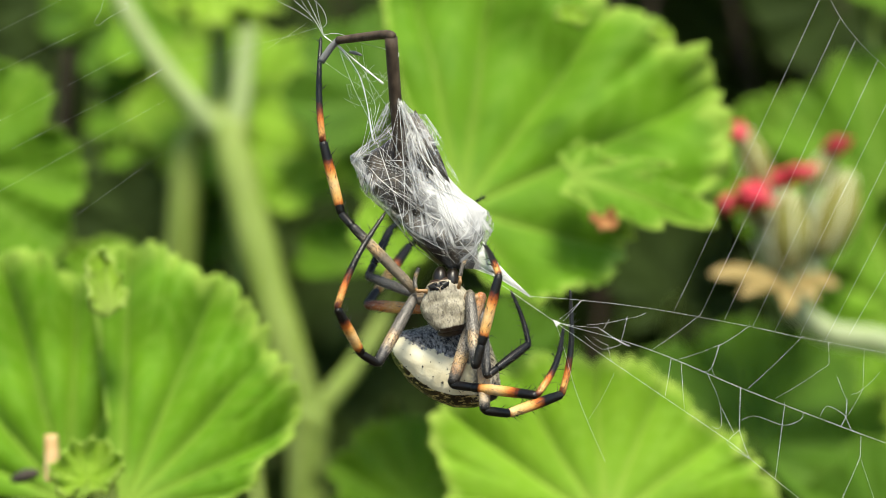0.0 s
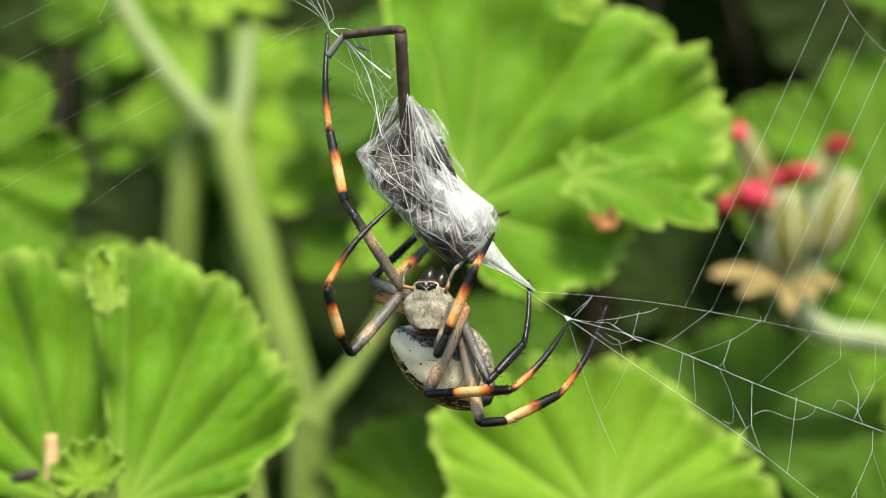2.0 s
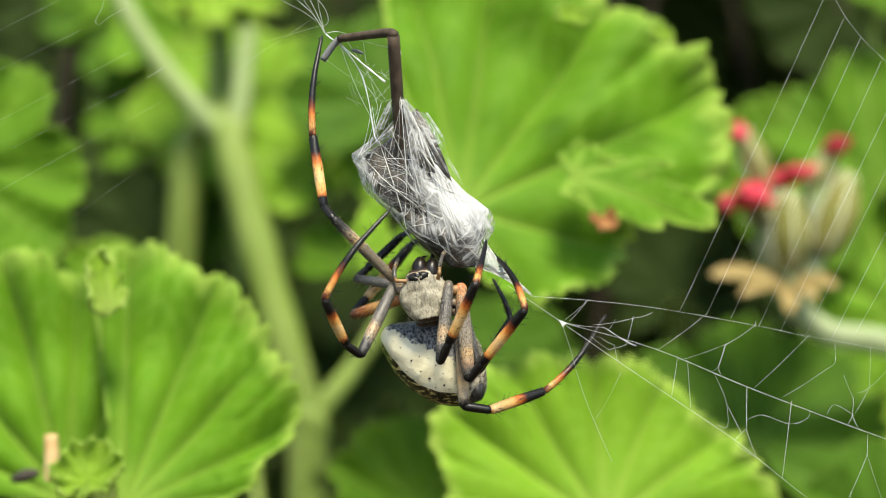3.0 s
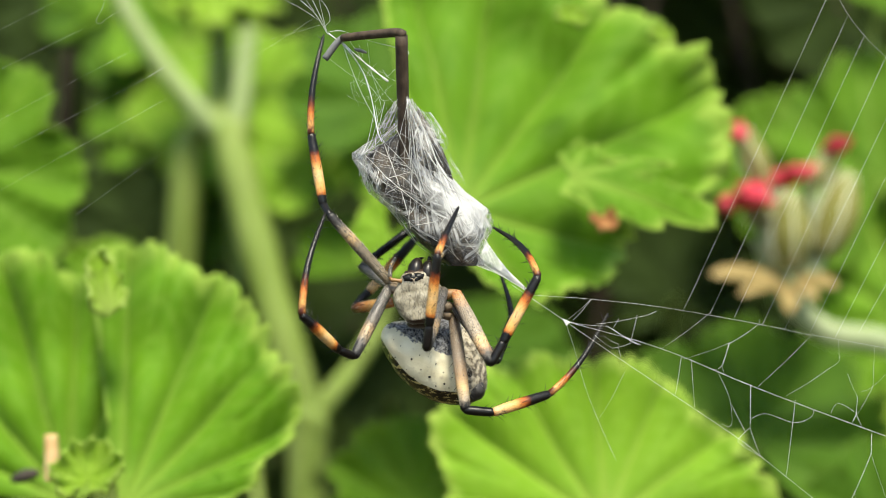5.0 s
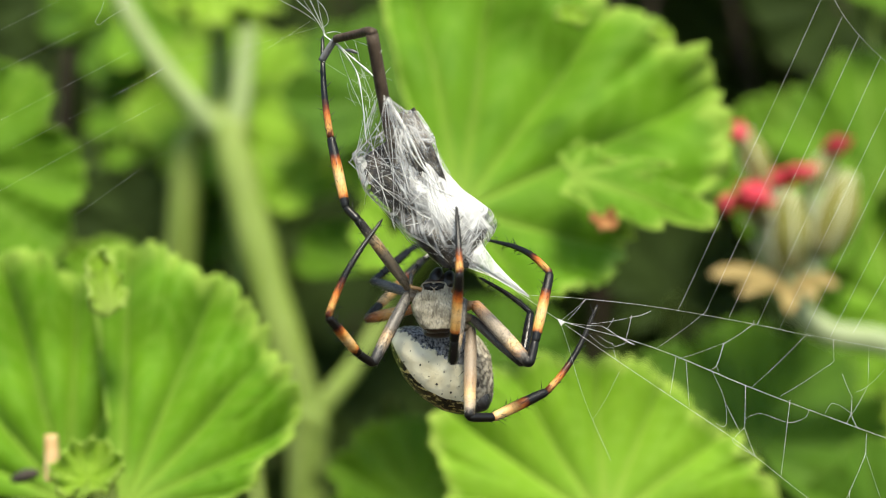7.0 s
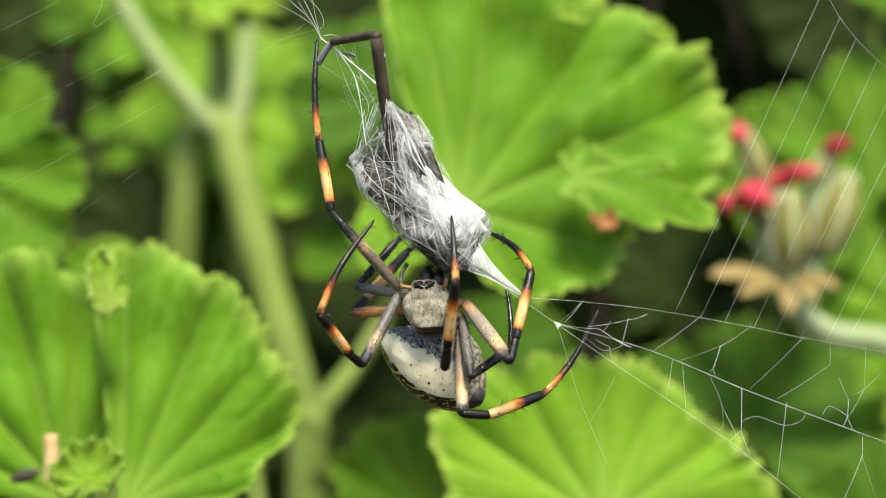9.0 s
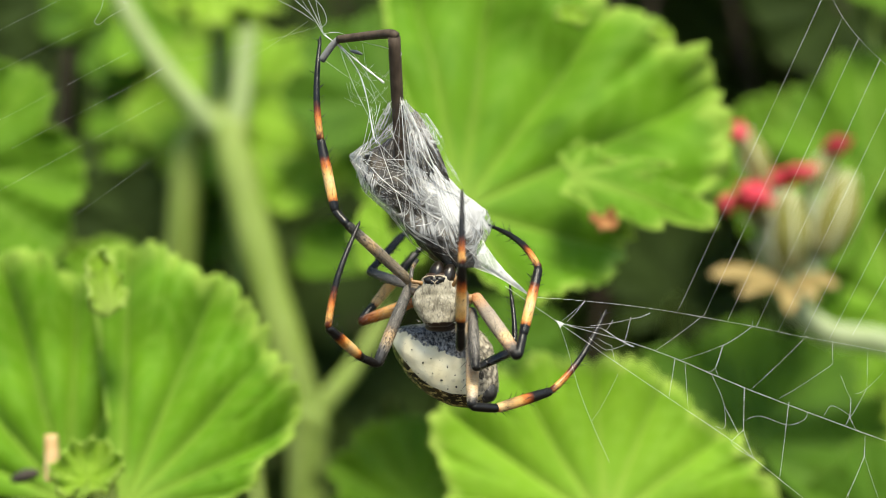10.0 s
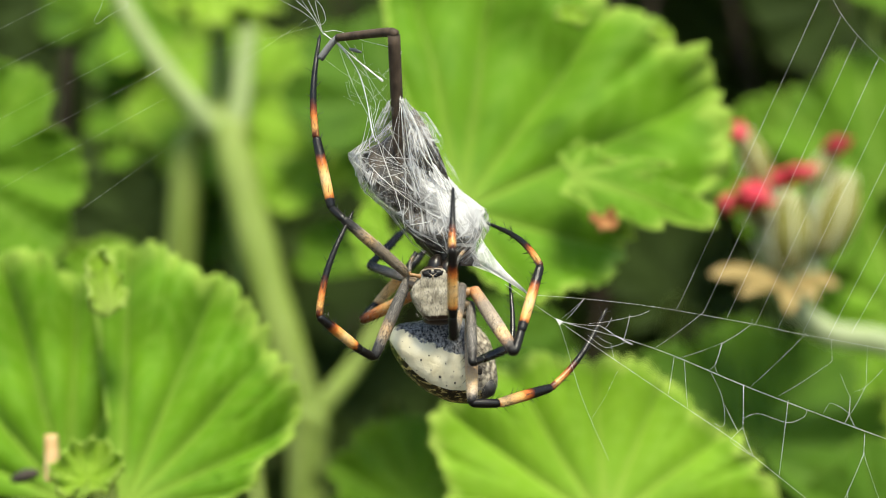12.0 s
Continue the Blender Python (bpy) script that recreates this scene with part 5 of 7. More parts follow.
    for pts, a, b in (
            ((Vector((-0.01332, 0.0000, 0.52802)), Vector((-0.01102, 0.0000, 0.52457)), Vector((-0.00880, -0.0020, 0.52094)), Vector((-0.00704, -0.0050, 0.51841))), 0.03, 0.02),
            ((Vector((-0.01093, -0.0020, 0.52739)), Vector((-0.01037, -0.0010, 0.52370)), Vector((-0.00910, -0.0020, 0.51980))), 0.025, 0.02),
            ((Vector((-0.01593, -0.0010, 0.52523)), Vector((-0.01332, 0.0000, 0.52343)), Vector((-0.01026, 0.0000, 0.52151))), 0.02, 0.02),
            ((Vector((-0.01409, 0.0000, 0.52687)), Vector((-0.01021, -0.0010, 0.52294)), Vector((-0.00846, -0.0030, 0.52274)), Vector((-0.00700, -0.0060, 0.52392))), 0.02, 0.02),
            ((Vector((-0.01097, -0.0010, 0.52218)), Vector((-0.00945, -0.0010, 0.52027)), Vector((-0.00910, -0.0020, 0.51829)), Vector((-0.01017, -0.0020, 0.51677))), 0.04, 0.03)):
        band(pts, a, b, "silk_strand")
    r = random.Random(14)
    chords = []
    for q in range(11):
        if q % 2:
            a = Vector((-0.00583, -0.0054, 0.51935)) + Vector((r.uniform(-0.23, 0.23), 0, r.uniform(-0.6, 0.6))) * MM
            b = Vector((-0.00451, -0.0040, 0.50835)) + Vector((r.uniform(-4.7, 5.0), 0, r.uniform(-3.1, 2.3))) * MM
        else:
            a = left[r.randrange(6, len(left))] + PREY0
            b = Vector((-0.00106, -0.0034, 0.50875)) + Vector((r.uniform(-2.3, 1.9), 0, r.uniform(-4.6, 4.6))) * MM
        line = [a, a.lerp(b, 0.5) + Vector((0, -0.0009, 0)), b]
        cv, cf, _c = sweep([p - PREY0 for p in spline(line, 4)], r.uniform(0.008, 0.032) * MM, 4)
        chords.append((cv, cf))
    part("taut_silk", to_mesh("taut_silk", *join(chords)), SILK, prey, "taut strands laid over the bundle")["kind"] = "stuff"
    r = random.Random(3)
    net = []
    for _ in range(34):
        a = Vector((r.uniform(2.0, 9.2), 0, r.uniform(-10.5, -1.7)))
        b = a + Vector((r.uniform(-3, 3), 0, r.uniform(-3.8, 2.3)))
        if a.z > -1.7 - (a.x - 2.0) * 0.35 or b.x > 9.9 or b.x < 1.5 - (b.z + 1.3) * 0.35:
            continue
        line = [p * MM for p in (a, a.lerp(b, 0.5) + Vector((r.uniform(-0.45, 0.45), 0, r.uniform(-0.45, 0.45))), b)]
        nv, nf, _n = sweep(spline(line, 3), 0.012 * MM, 4)
        net.append((nv, nf))
    part("fine_silk", to_mesh("fine_silk", *join(net)), SILK, prey)["kind"] = "stuff"
    limb_clot = [Vector(p) - PREY0 for p in (Vector((-0.01265, -0.0010, 0.52660)), Vector((-0.01189, -0.0010, 0.52645)), Vector((-0.01097, -0.0010, 0.52614)))]
    cv, cf, _c = sweep(spline(limb_clot, 4), lambda q: (0.14 + 0.12 * math.sin(q * 3.1)) * MM, 7)
    part("debris", to_mesh("debris", cv, cf), PREY_FOOT, prey, "grey-brown speck caught in the silk")
    # The pulled tail of silk at the foot.
    for pts, a, b in (((Vector((0.00540, 0.0010, 0.50100)), Vector((0.00690, 0.0010, 0.49880)), Vector((0.00880, 0.0015, 0.49655)), Vector((0.01182, 0.0020, 0.49359))), 0.09, 0.06), ((Vector((0.00492, 0.0010, 0.50085)), Vector((0.00631, 0.0010, 0.49746)), Vector((0.00894, 0.0015, 0.49530)), Vector((0.01182, 0.0020, 0.49351))), 0.10, 0.05),
                      ((Vector((0.00467, 0.0000, 0.49778)), Vector((0.00675, 0.0005, 0.49655)), Vector((0.00930, 0.0010, 0.49500)), Vector((0.01205, 0.0020, 0.49336))), 0.14, 0.05), ((Vector((0.00413, 0.0000, 0.49740)), Vector((0.00737, 0.0005, 0.49609)), Vector((0.01174, 0.0020, 0.49359))), 0.10, 0.05)):
        band(pts, a, b, "silk_tail")
    rows = []
    for q in range(13):
        u = q / 12
        hi = spline([Vector((0.00545, 0.0010, 0.50080)), Vector((0.00690, 0.0010, 0.49880)), Vector((0.00880, 0.0015, 0.49660)), Vector((0.01190, 0.0020, 0.49367))], 12)[q * 3] - PREY0
        lo = spline([Vector((0.00413, 0.0000, 0.49747)), Vector((0.00629, 0.0005, 0.49670)), Vector((0.00854, 0.0010, 0.49546)), Vector((0.01174, 0.0020, 0.49351))], 12)[q * 3] - PREY0
        rows += [hi.lerp(lo, w / 6) + Vector((0, -0.0009 * math.sin(w / 6 * math.pi) * (1 - u) + 0.00015 * math.sin(w * 2.6), 0)) for w in range(7)]
    sheet("silk_tail", rows, [(a, a + 1, a + 8, a + 7) for a in (q * 7 + w for q in range(12) for w in range(6))], [0.80 + 0.55 * (i // 7) / 12 for i in range(len(rows))], "taut sheet of silk drawn out to the web")
    # The free hind leg.
    def limb(name, pts, r0, r1, mat, label=""):
        line = [Vector(p) - PREY0 for p in pts]
        lv, lf, ls = sweep(spline(line, 6), lambda s: (r0 + (r1 - r0) * s) * MM, 9)
        return part(name, to_mesh(name, lv, lf, fields={"along": ls}), mat, prey, label)

    limb("femur", ((-0.00454, 0.0010, 0.50552), (-0.00536, 0.0000, 0.50913), (-0.00588, -0.0008, 0.51289), (-0.00609, -0.0026, 0.51624), (-0.00636, -0.0046, 0.52028), Vector((-0.00680, -0.0078, 0.52771))), 0.75, 0.86, PREY_LEG, "dark brown free hind leg")
    limb("tibia", (Vector((-0.00643, -0.0078, 0.52756)), Vector((-0.00725, -0.0076, 0.52803)), Vector((-0.01008, -0.0040, 0.52827)), Vector((-0.01421, -0.0005, 0.52819))), 0.70, 0.55, PREY_LEG)
    limb("foot", (Vector((-0.01390, -0.0005, 0.52842)), Vector((-0.01501, 0.0000, 0.52748)), Vector((-0.01657, 0.0005, 0.52540))), 0.45, 0.50, PREY_FOOT, "grey foot of the prey")


make_prey()

anchor = new("anchor_threads")
anchor.location = Vector((-0.01646, 0.0010, 0.52907))
tagged(anchor, "twisted white anchor threads of silk", "silk threads")
def anchor_threads(first, threads):
    for k, (pts, w) in enumerate(threads, first):
        thread(anchor, pts, w, 0.8 if w < 0.06 else 0, 180 + k, "anchor_thread")


anchor_threads(0, (
    ((Vector((-0.01615, 0.0010, 0.52884)), Vector((-0.01784, 0.0010, 0.53161)), Vector((-0.02030, 0.0010, 0.53391)), Vector((-0.02425, 0.0020, 0.53793))), 0.10),
    ((Vector((-0.01630, 0.0010, 0.52930)), Vector((-0.01738, 0.0010, 0.53176)), Vector((-0.01876, 0.0010, 0.53468)), Vector((-0.02030, 0.0010, 0.53853))), 0.10),
    ((Vector((-0.01661, 0.0010, 0.52991)), Vector((-0.01577, 0.0000, 0.53070)), Vector((-0.01638, 0.0000, 0.53261)), Vector((-0.01838, 0.0010, 0.53468))), 0.08),
    ((Vector((-0.01753, 0.0010, 0.53084)), Vector((-0.01953, 0.0010, 0.53222)), Vector((-0.02348, 0.0020, 0.53445)), Vector((-0.02734, 0.0020, 0.53715))), 0.05)))
anchor_threads(4, (
    ((Vector((-0.01630, 0.0010, 0.52930)), Vector((-0.01707, 0.0010, 0.53237)), Vector((-0.01753, 0.0010, 0.53545))), 0.07),
    ((Vector((-0.01838, 0.0010, 0.53084)), Vector((-0.02087, 0.0030, 0.52956)), Vector((-0.02728, 0.0080, 0.52625)), Vector((-0.03097, 0.0120, 0.52347))), 0.022),
    ((Vector((-0.01723, 0.0010, 0.53007)), Vector((-0.02301, 0.0050, 0.52904)), Vector((-0.03693, 0.0140, 0.52692))), 0.018),
    ((Vector((-0.01799, 0.0010, 0.53199)), Vector((-0.01907, 0.0010, 0.53353)), Vector((-0.01969, 0.0010, 0.53545))), 0.06)))


# ---- the spider ----
CENTRE = Vector((0, 0, 0.5))
spider = new("spider")
tagged(spider, "silver-backed orb-weaver spider with black and orange banded legs", "spider")


def carapace_mesh():
    rows, sides = 26, 28
    wide = [(-3.3, 1.3), (-2.8, 2.0), (-1.8, 2.75), (-0.6, 3.35), (0.6, 3.55), (1.5, 3.2), (2.4, 2.6), (3.3, 2.1), (3.9, 1.4)]

    def half(z):
        for (a, p), (b, q) in zip(wide, wide[1:]):
            if z <= b:
                s = (z - a) / (b - a)
                return p + (q - p) * (s * s * (3 - 2 * s) * 0.5 + s * 0.5)
        return wide[-1][1]

    verts, faces, rim = [], [], []
    for i in range(rows + 1):
        z = -3.3 + 7.3 * i / rows
        w = half(z)
        for k in range(sides):
            a = math.tau * k / sides
            x, y = math.cos(a) * w, math.sin(a)
            high = (1.7 if z < 1.5 else 1.7 - 0.05 * (z - 1.5)) * min(1.0, w / 2.0)
            x *= 1 / max(abs(math.cos(a)), abs(math.sin(a))) ** 0.2
            y *= high if y < 0 else 1.3 * min(1.0, w / 2.0)
            groove = 0.25 * math.exp(-(x / 0.5) ** 2) * math.exp(-((z + 1.0) / 0.9) ** 2) if y < 0 else 0
            radial = 0.07 * math.sin(7 * math.atan2(x, z + 1.0)) * (1 if y < -0.5 else 0)
            neck = 0.22 * math.exp(-(((z - 1.35 + 0.30 * abs(x)) / 0.35) ** 2)) * min(1.0, abs(x) / 0.8) if y < -0.2 else 0
            verts.append((x * MM, (y + groove + radial + neck) * MM, z * MM))
            rim.append(max(0.0, min(1.0, max((-z - 2.2) / 0.9, (0.15 - (-y / 1.9)) * 1.6, (z - 3.3) / 0.8))))
    for i in range(rows):
        for k in range(sides):
            a, b = i * sides + k, i * sides + (k + 1) % sides
            faces.append((a, b, b + sides, a + sides))
    faces += [tuple(range(sides - 1, -1, -1)), tuple(range(rows * sides, (rows + 1) * sides))]
    return to_mesh("carapace", verts, faces, fields={"rim": rim})


OUTLINE = [98, 95, 90, 84, 86, 108, 78, 62, 58, 66, 86, 110]
UNIT = 0.0766 * MM


def outline(a):
    t = (a % math.tau) / math.tau * 12
    i = int(t) % 12
    p, q, r, s = (OUTLINE[(i + k) % 12] for k in (-1, 0, 1, 2))
    t -= int(t)
    return 0.5 * (2 * q + (r - p) * t + (2 * p - 5 * q + 4 * r - s) * t * t + (3 * q - p - 3 * r + s) * t ** 3)


def on_abdomen(x, z):
    """The height of the back over a place on the shield."""
    r = min(0.98, math.hypot(x, z) / outline(math.atan2(z, x)))
    return -60 * (1 - r ** 2.3) ** 0.5


def abdomen_mesh():
    rows, sides = 46, 96
    verts, faces = [], []
    grey, flank, belly = [], [], []
    for i in range(rows + 1):
        lat = math.pi * (i / rows - 0.5)
        for k in range(sides):
            a = math.tau * k / sides
            r = outline(a) * math.cos(lat) ** 0.87
            x, z = r * math.cos(a), r * math.sin(a)
            y = math.sin(lat) * 60
            dent = 2.5 * noise.noise((x / 26, y / 26, z / 26)) + 0.8 * noise.noise((x / 7, y / 7, z / 7))
            s = 1 + dent / 90
            verts.append((x * s * UNIT, y * s * UNIT, z * s * UNIT))
            grey.append(max(0, min(1, 0.5 + min(z - (30 - 0.40 * x), 48 - x) / 26)))
            flank.append(max(0, min(1, 0.5 + (x - 52 + 0.1 * z) / 28)))
            line = -47 + (max(0.0, 40 - x) / 125) ** 2.3 * 74
            belly.append(max(0, min(1, max(0.5 + (line - z) / 14, 0.5 + (y - 22) / 20))) if x < 74 else max(0, min(1, 0.5 + (y - 30) / 20)))
    for i in range(rows):
        for k in range(sides):
            a, b = i * sides + k, i * sides + (k + 1) % sides
            faces.append((a, b, b + sides, a + sides))
    return to_mesh("abdomen", verts, faces, fields={"grey": grey, "flank": flank, "belly": belly})


def hair_coat(places, length, radius, seed, lean=(0, 0, -0.6)):
    rnd = random.Random(seed)
    pieces = []
    for p, n in places:
        way = n + Vector(lean) + Vector((rnd.uniform(-0.4, 0.4), rnd.uniform(-0.4, 0.4), rnd.uniform(-0.4, 0.4)))
        pieces.append(spine(p, way, length * rnd.uniform(0.6, 1.3) * MM, radius * MM))
    return join(pieces)


CROWN = plain("crown_tan", (0.14, 0.10, 0.07), (0.42, 0.35, 0.26), 1900.0, 0.6, 0.0001)
JAW = plain("jaw_brown", (0.004, 0.003, 0.002), (0.018, 0.012, 0.008), 1600.0, 0.34, 0.00006, 0.45)
COXA = plain("coxa_brown", (0.07, 0.055, 0.04), (0.26, 0.19, 0.12), 1800.0, 0.5, 0.0001)


def make_body():
    part("carapace", carapace_mesh(), CARAPACE, spider, "silvery grey speckled carapace")
    # Eyes on a dark field, with pale streaks round them.
    pv, pf = ball((-0.35 * MM, -1.30 * MM, 3.0 * MM), (1.45 * MM, 0.50 * MM, 0.62 * MM), 10, 18, lambda x, y, z: (x, y, z + 0.35 * abs(x) - 0.15))
    part("eye_field", to_mesh("eye_field", pv, pf), BLACK, spider, "black field round the eyes")
    for x, z, r in ((-0.34, 3.35, 0.20), (0.34, 3.35, 0.20), (-0.36, 2.72, 0.25), (0.36, 2.72, 0.25), (-1.25, 3.25, 0.17), (1.25, 3.25, 0.17), (-1.12, 2.80, 0.17), (1.12, 2.80, 0.17)):
        ev, ef = ball(((x * 1.05 - 0.35) * MM, (-1.80 + 0.40 * abs(x)) * MM, z * MM), (r * 0.95 * MM,) * 3, 6, 10)
        part("eye", to_mesh("eye", ev, ef), GLOSS, spider)
    for side in (-1, 1):
        tube("face_patch", [((side * 0.14 - 0.35) * MM, -1.55 * MM, 3.62 * MM), ((side * 0.8 - 0.35) * MM, -1.40 * MM, 3.62 * MM), ((side * 1.5 - 0.35) * MM, -0.9 * MM, 3.3 * MM)], 0.11 * MM, CROWN, spider, 7, 5, "tan hairy ridge over the eyes")
        tube("face_patch", [(-0.35 * MM, -1.68 * MM, 2.2 * MM), ((side * 0.10 - 0.35) * MM, -1.78 * MM, 2.8 * MM), ((side * 0.62 - 0.35) * MM, -1.64 * MM, 3.05 * MM), ((side * 1.0 - 0.35) * MM, -1.36 * MM, 3.02 * MM)], 0.075 * MM, CROWN, spider, 7, 5, "tan hairy ridge between the eyes")
        v, f = ball(((0.75 + side * 0.78) * MM, 0.1 * MM, (3.9 - side * 0.25) * MM), (1.05 * MM, 1.25 * MM, 1.5 * MM), 12, 16, lambda x, y, z: (x * (1 - 0.18 * z) + 0.35 * z, y * (1 - 0.15 * z) + 0.25 * z, math.copysign(abs(z) ** 0.8, z)))
        jaw = part("chelicera", to_mesh("chelicera", v, f), JAW, spider, "dark brown jaw")
        tube("fang", [((1.3 + side * 0.7) * MM, 0.5 * MM, 5.1 * MM), ((1.4 + side * 0.6) * MM, 0.7 * MM, 5.45 * MM), ((1.55 + side * 0.25) * MM, 1.3 * MM, 5.5 * MM)], lambda s: (0.36 - 0.30 * s) * MM, GLOSS, jaw, 7, 4)
    for name_mat, pts in ((PALP, ((-1.9, -0.7, 2.6), (-2.7, -1.0, 2.9), (-3.3, -1.0, 3.0), (-3.5, -0.9, 3.4))), (PALP, ((2.0, -0.8, 2.0), (2.5, -1.4, 2.9), (2.7, -1.2, 3.7)))):
        tube("pedipalp", [Vector(p) * MM for p in pts], lambda s: (0.30 - 0.06 * s) * (1 + 0.15 * math.sin(s * 14)) * MM, name_mat, spider, 9, 5, "amber jointed feeler beside the jaws")
    for pts in (((-3.5, -0.9, 3.4), (-3.3, -0.4, 4.7), (-2.5, -0.2, 6.0)), ((2.7, -1.2, 3.7), (3.4, -0.8, 5.2), (4.6, -0.4, 6.3))):
        line = spline([Vector(p) * MM for p in pts], 6)
        v, f, s = sweep(line, 0.28 * MM, 8)
        palp = part("pedipalp", to_mesh("pedipalp", v, f, fields={"along": s}), FEMUR_FRONT, spider, "speckled hairy end of a feeler")
        rnd = random.Random(len(pts[0]) + int(pts[0][0] * 10))
        hairs = [(line[rnd.randrange(4, len(line))], Vector((rnd.uniform(-1, 1), rnd.uniform(-1, 1), rnd.uniform(-1, 1))).normalized()) for _ in range(70)]
        part("hairs", to_mesh("hairs", *hair_coat(hairs, 0.7, 0.03, 3, (0, 0, 0.4))), BLACK, palp)["kind"] = "stuff"
    v, f = ball((0.2 * MM, 0.9 * MM, -3.3 * MM), (2.2 * MM, 1.5 * MM, 0.8 * MM), 8, 16)
    part("pedicel", to_mesh("pedicel", v, f), plain("waist_brown", (0.016, 0.010, 0.007), (0.05, 0.03, 0.02), 1200.0, 0.4, 0.0001), spider, "dark brown waist")
    for x, y, z, skin in ((-3.8, 1.0, 2.95, COXA), (-3.95, 0.5, 2.1, COXA), (-3.6, 2.5, 2.1, COXA), (-3.3, 3.0, 0.05, PALP), (3.6, -0.5, 1.0, COXA), (5.2, 0.6, 0.4, PALP), (4.75, 1.0, -1.5, COXA), (4.6, 1.5, -2.9, COXA)):
        hip = Vector((x, y, z)) * MM
        root = Vector((math.copysign(1.6, x), max(y, 0) * 0.5 + 0.4, z * 0.55 - 0.3)) * MM
        v, f, s = sweep(spline([root, root.lerp(hip, 0.55) + Vector((0, -0.0003, 0)), hip], 6), lambda q: (0.72 - 0.10 * q) * (1 + 0.12 * math.sin(q * 12)) * min(1, 0.6 + 4 * (1.02 - q)) * MM, 10)
        part("coxa", to_mesh("coxa", v, f, fields={"along": s}), skin, spider, "amber hip joint" if skin is PALP else "grey-brown hip joint")
    rnd = random.Random(12)
    coat = []
    for _ in range(260):
        a, z = rnd.uniform(math.pi, math.tau), rnd.uniform(-3, 2.2)
        coat.append((Vector((math.cos(a) * 2.7, math.sin(a) * 1.7, z)) * MM, Vector((math.cos(a), math.sin(a), 0))))
    part("hairs", to_mesh("hairs", *hair_coat(coat, 0.45, 0.018, 5, (0, 0, 0.8))), HAIR, spider)["kind"] = "stuff"

    body = part("abdomen", abdomen_mesh(), ABDOMEN, spider, "cream shield-shaped abdomen with a grey band and dark belly")
    rnd = random.Random(8)
    spots = []
    for x, z, r in ((-57, 30, 1.6), (-36, 8, 2.2), (-44, -12, 1.4), (-22, 16, 1.6), (-18, -10, 2.0), (-2, -22, 3.4), (8, 2, 1.6), (22, -12, 1.8), (25, -33, 2.6), (38, -20, 1.6), (-66, 8, 1.5), (-30, -26, 1.4), (40, 6, 1.4), (10, -38, 1.5), (-6, 14, 1.2), (-52, 48, 1.3), (34, -40, 1.5), (-70, 40, 1.2)):
        v, f = ball((x * UNIT, (on_abdomen(x, z) - 0.6) * UNIT, z * UNIT), (r * 0.72 * UNIT, 1.6 * UNIT, r * (0.5 + 0.5 * rnd.random()) * UNIT), 6, 10)
        spots.append((v, f))
    part("pit_marks", to_mesh("pit_marks", *join(spots)), DARK, body, "small black pits on the shield")["kind"] = "stuff"
    v, f = ball((82 * UNIT, -17 * UNIT, -44 * UNIT), (18 * UNIT, 24 * UNIT, 21 * UNIT), 10, 16, lambda x, y, z: (x * (1 + 0.15 * z), y, z + 0.08 * math.sin(5 * x)))
    part("tail_lobe", to_mesh("tail_lobe", v, f), plain("tail_grey", (0.008, 0.008, 0.009), (0.07, 0.065, 0.06), 1300.0, 0.4, 0.0002), body, "dark glossy lobe at the tail")
    v, f = ball((68 * UNIT, (on_abdomen(68, -12) + 1) * UNIT, -12 * UNIT), (6 * UNIT, 4 * UNIT, 9 * UNIT), 8, 12)
    part("tail_mark", to_mesh("tail_mark", v, f), DARK, body)
    coat = []
    for _ in range(650):
        x, z = rnd.uniform(45, 104), rnd.uniform(-60, 70)
        if math.hypot(x, z) > outline(math.atan2(z, x)) * 0.99:
            continue
        y = on_abdomen(x, z)
        coat.append((Vector((x, y, z)) * UNIT, Vector((x / 95, y / 60, z / 90))))
    for _ in range(450):
        x, z = rnd.uniform(-60, 45), rnd.uniform(20, 84)
        if math.hypot(x, z) > outline(math.atan2(z, x)) * 0.99 or z < 27 - 0.45 * x:
            continue
        coat.append((Vector((x, on_abdomen(x, z), z)) * UNIT, Vector((x / 95, on_abdomen(x, z) / 60, z / 90))))
    part("hairs", to_mesh("hairs", *hair_coat(coat, 0.8, 0.02, 6, (0.1, 0, -0.5))), HAIR, body)["kind"] = "stuff"
    return body


abdomen = make_body()


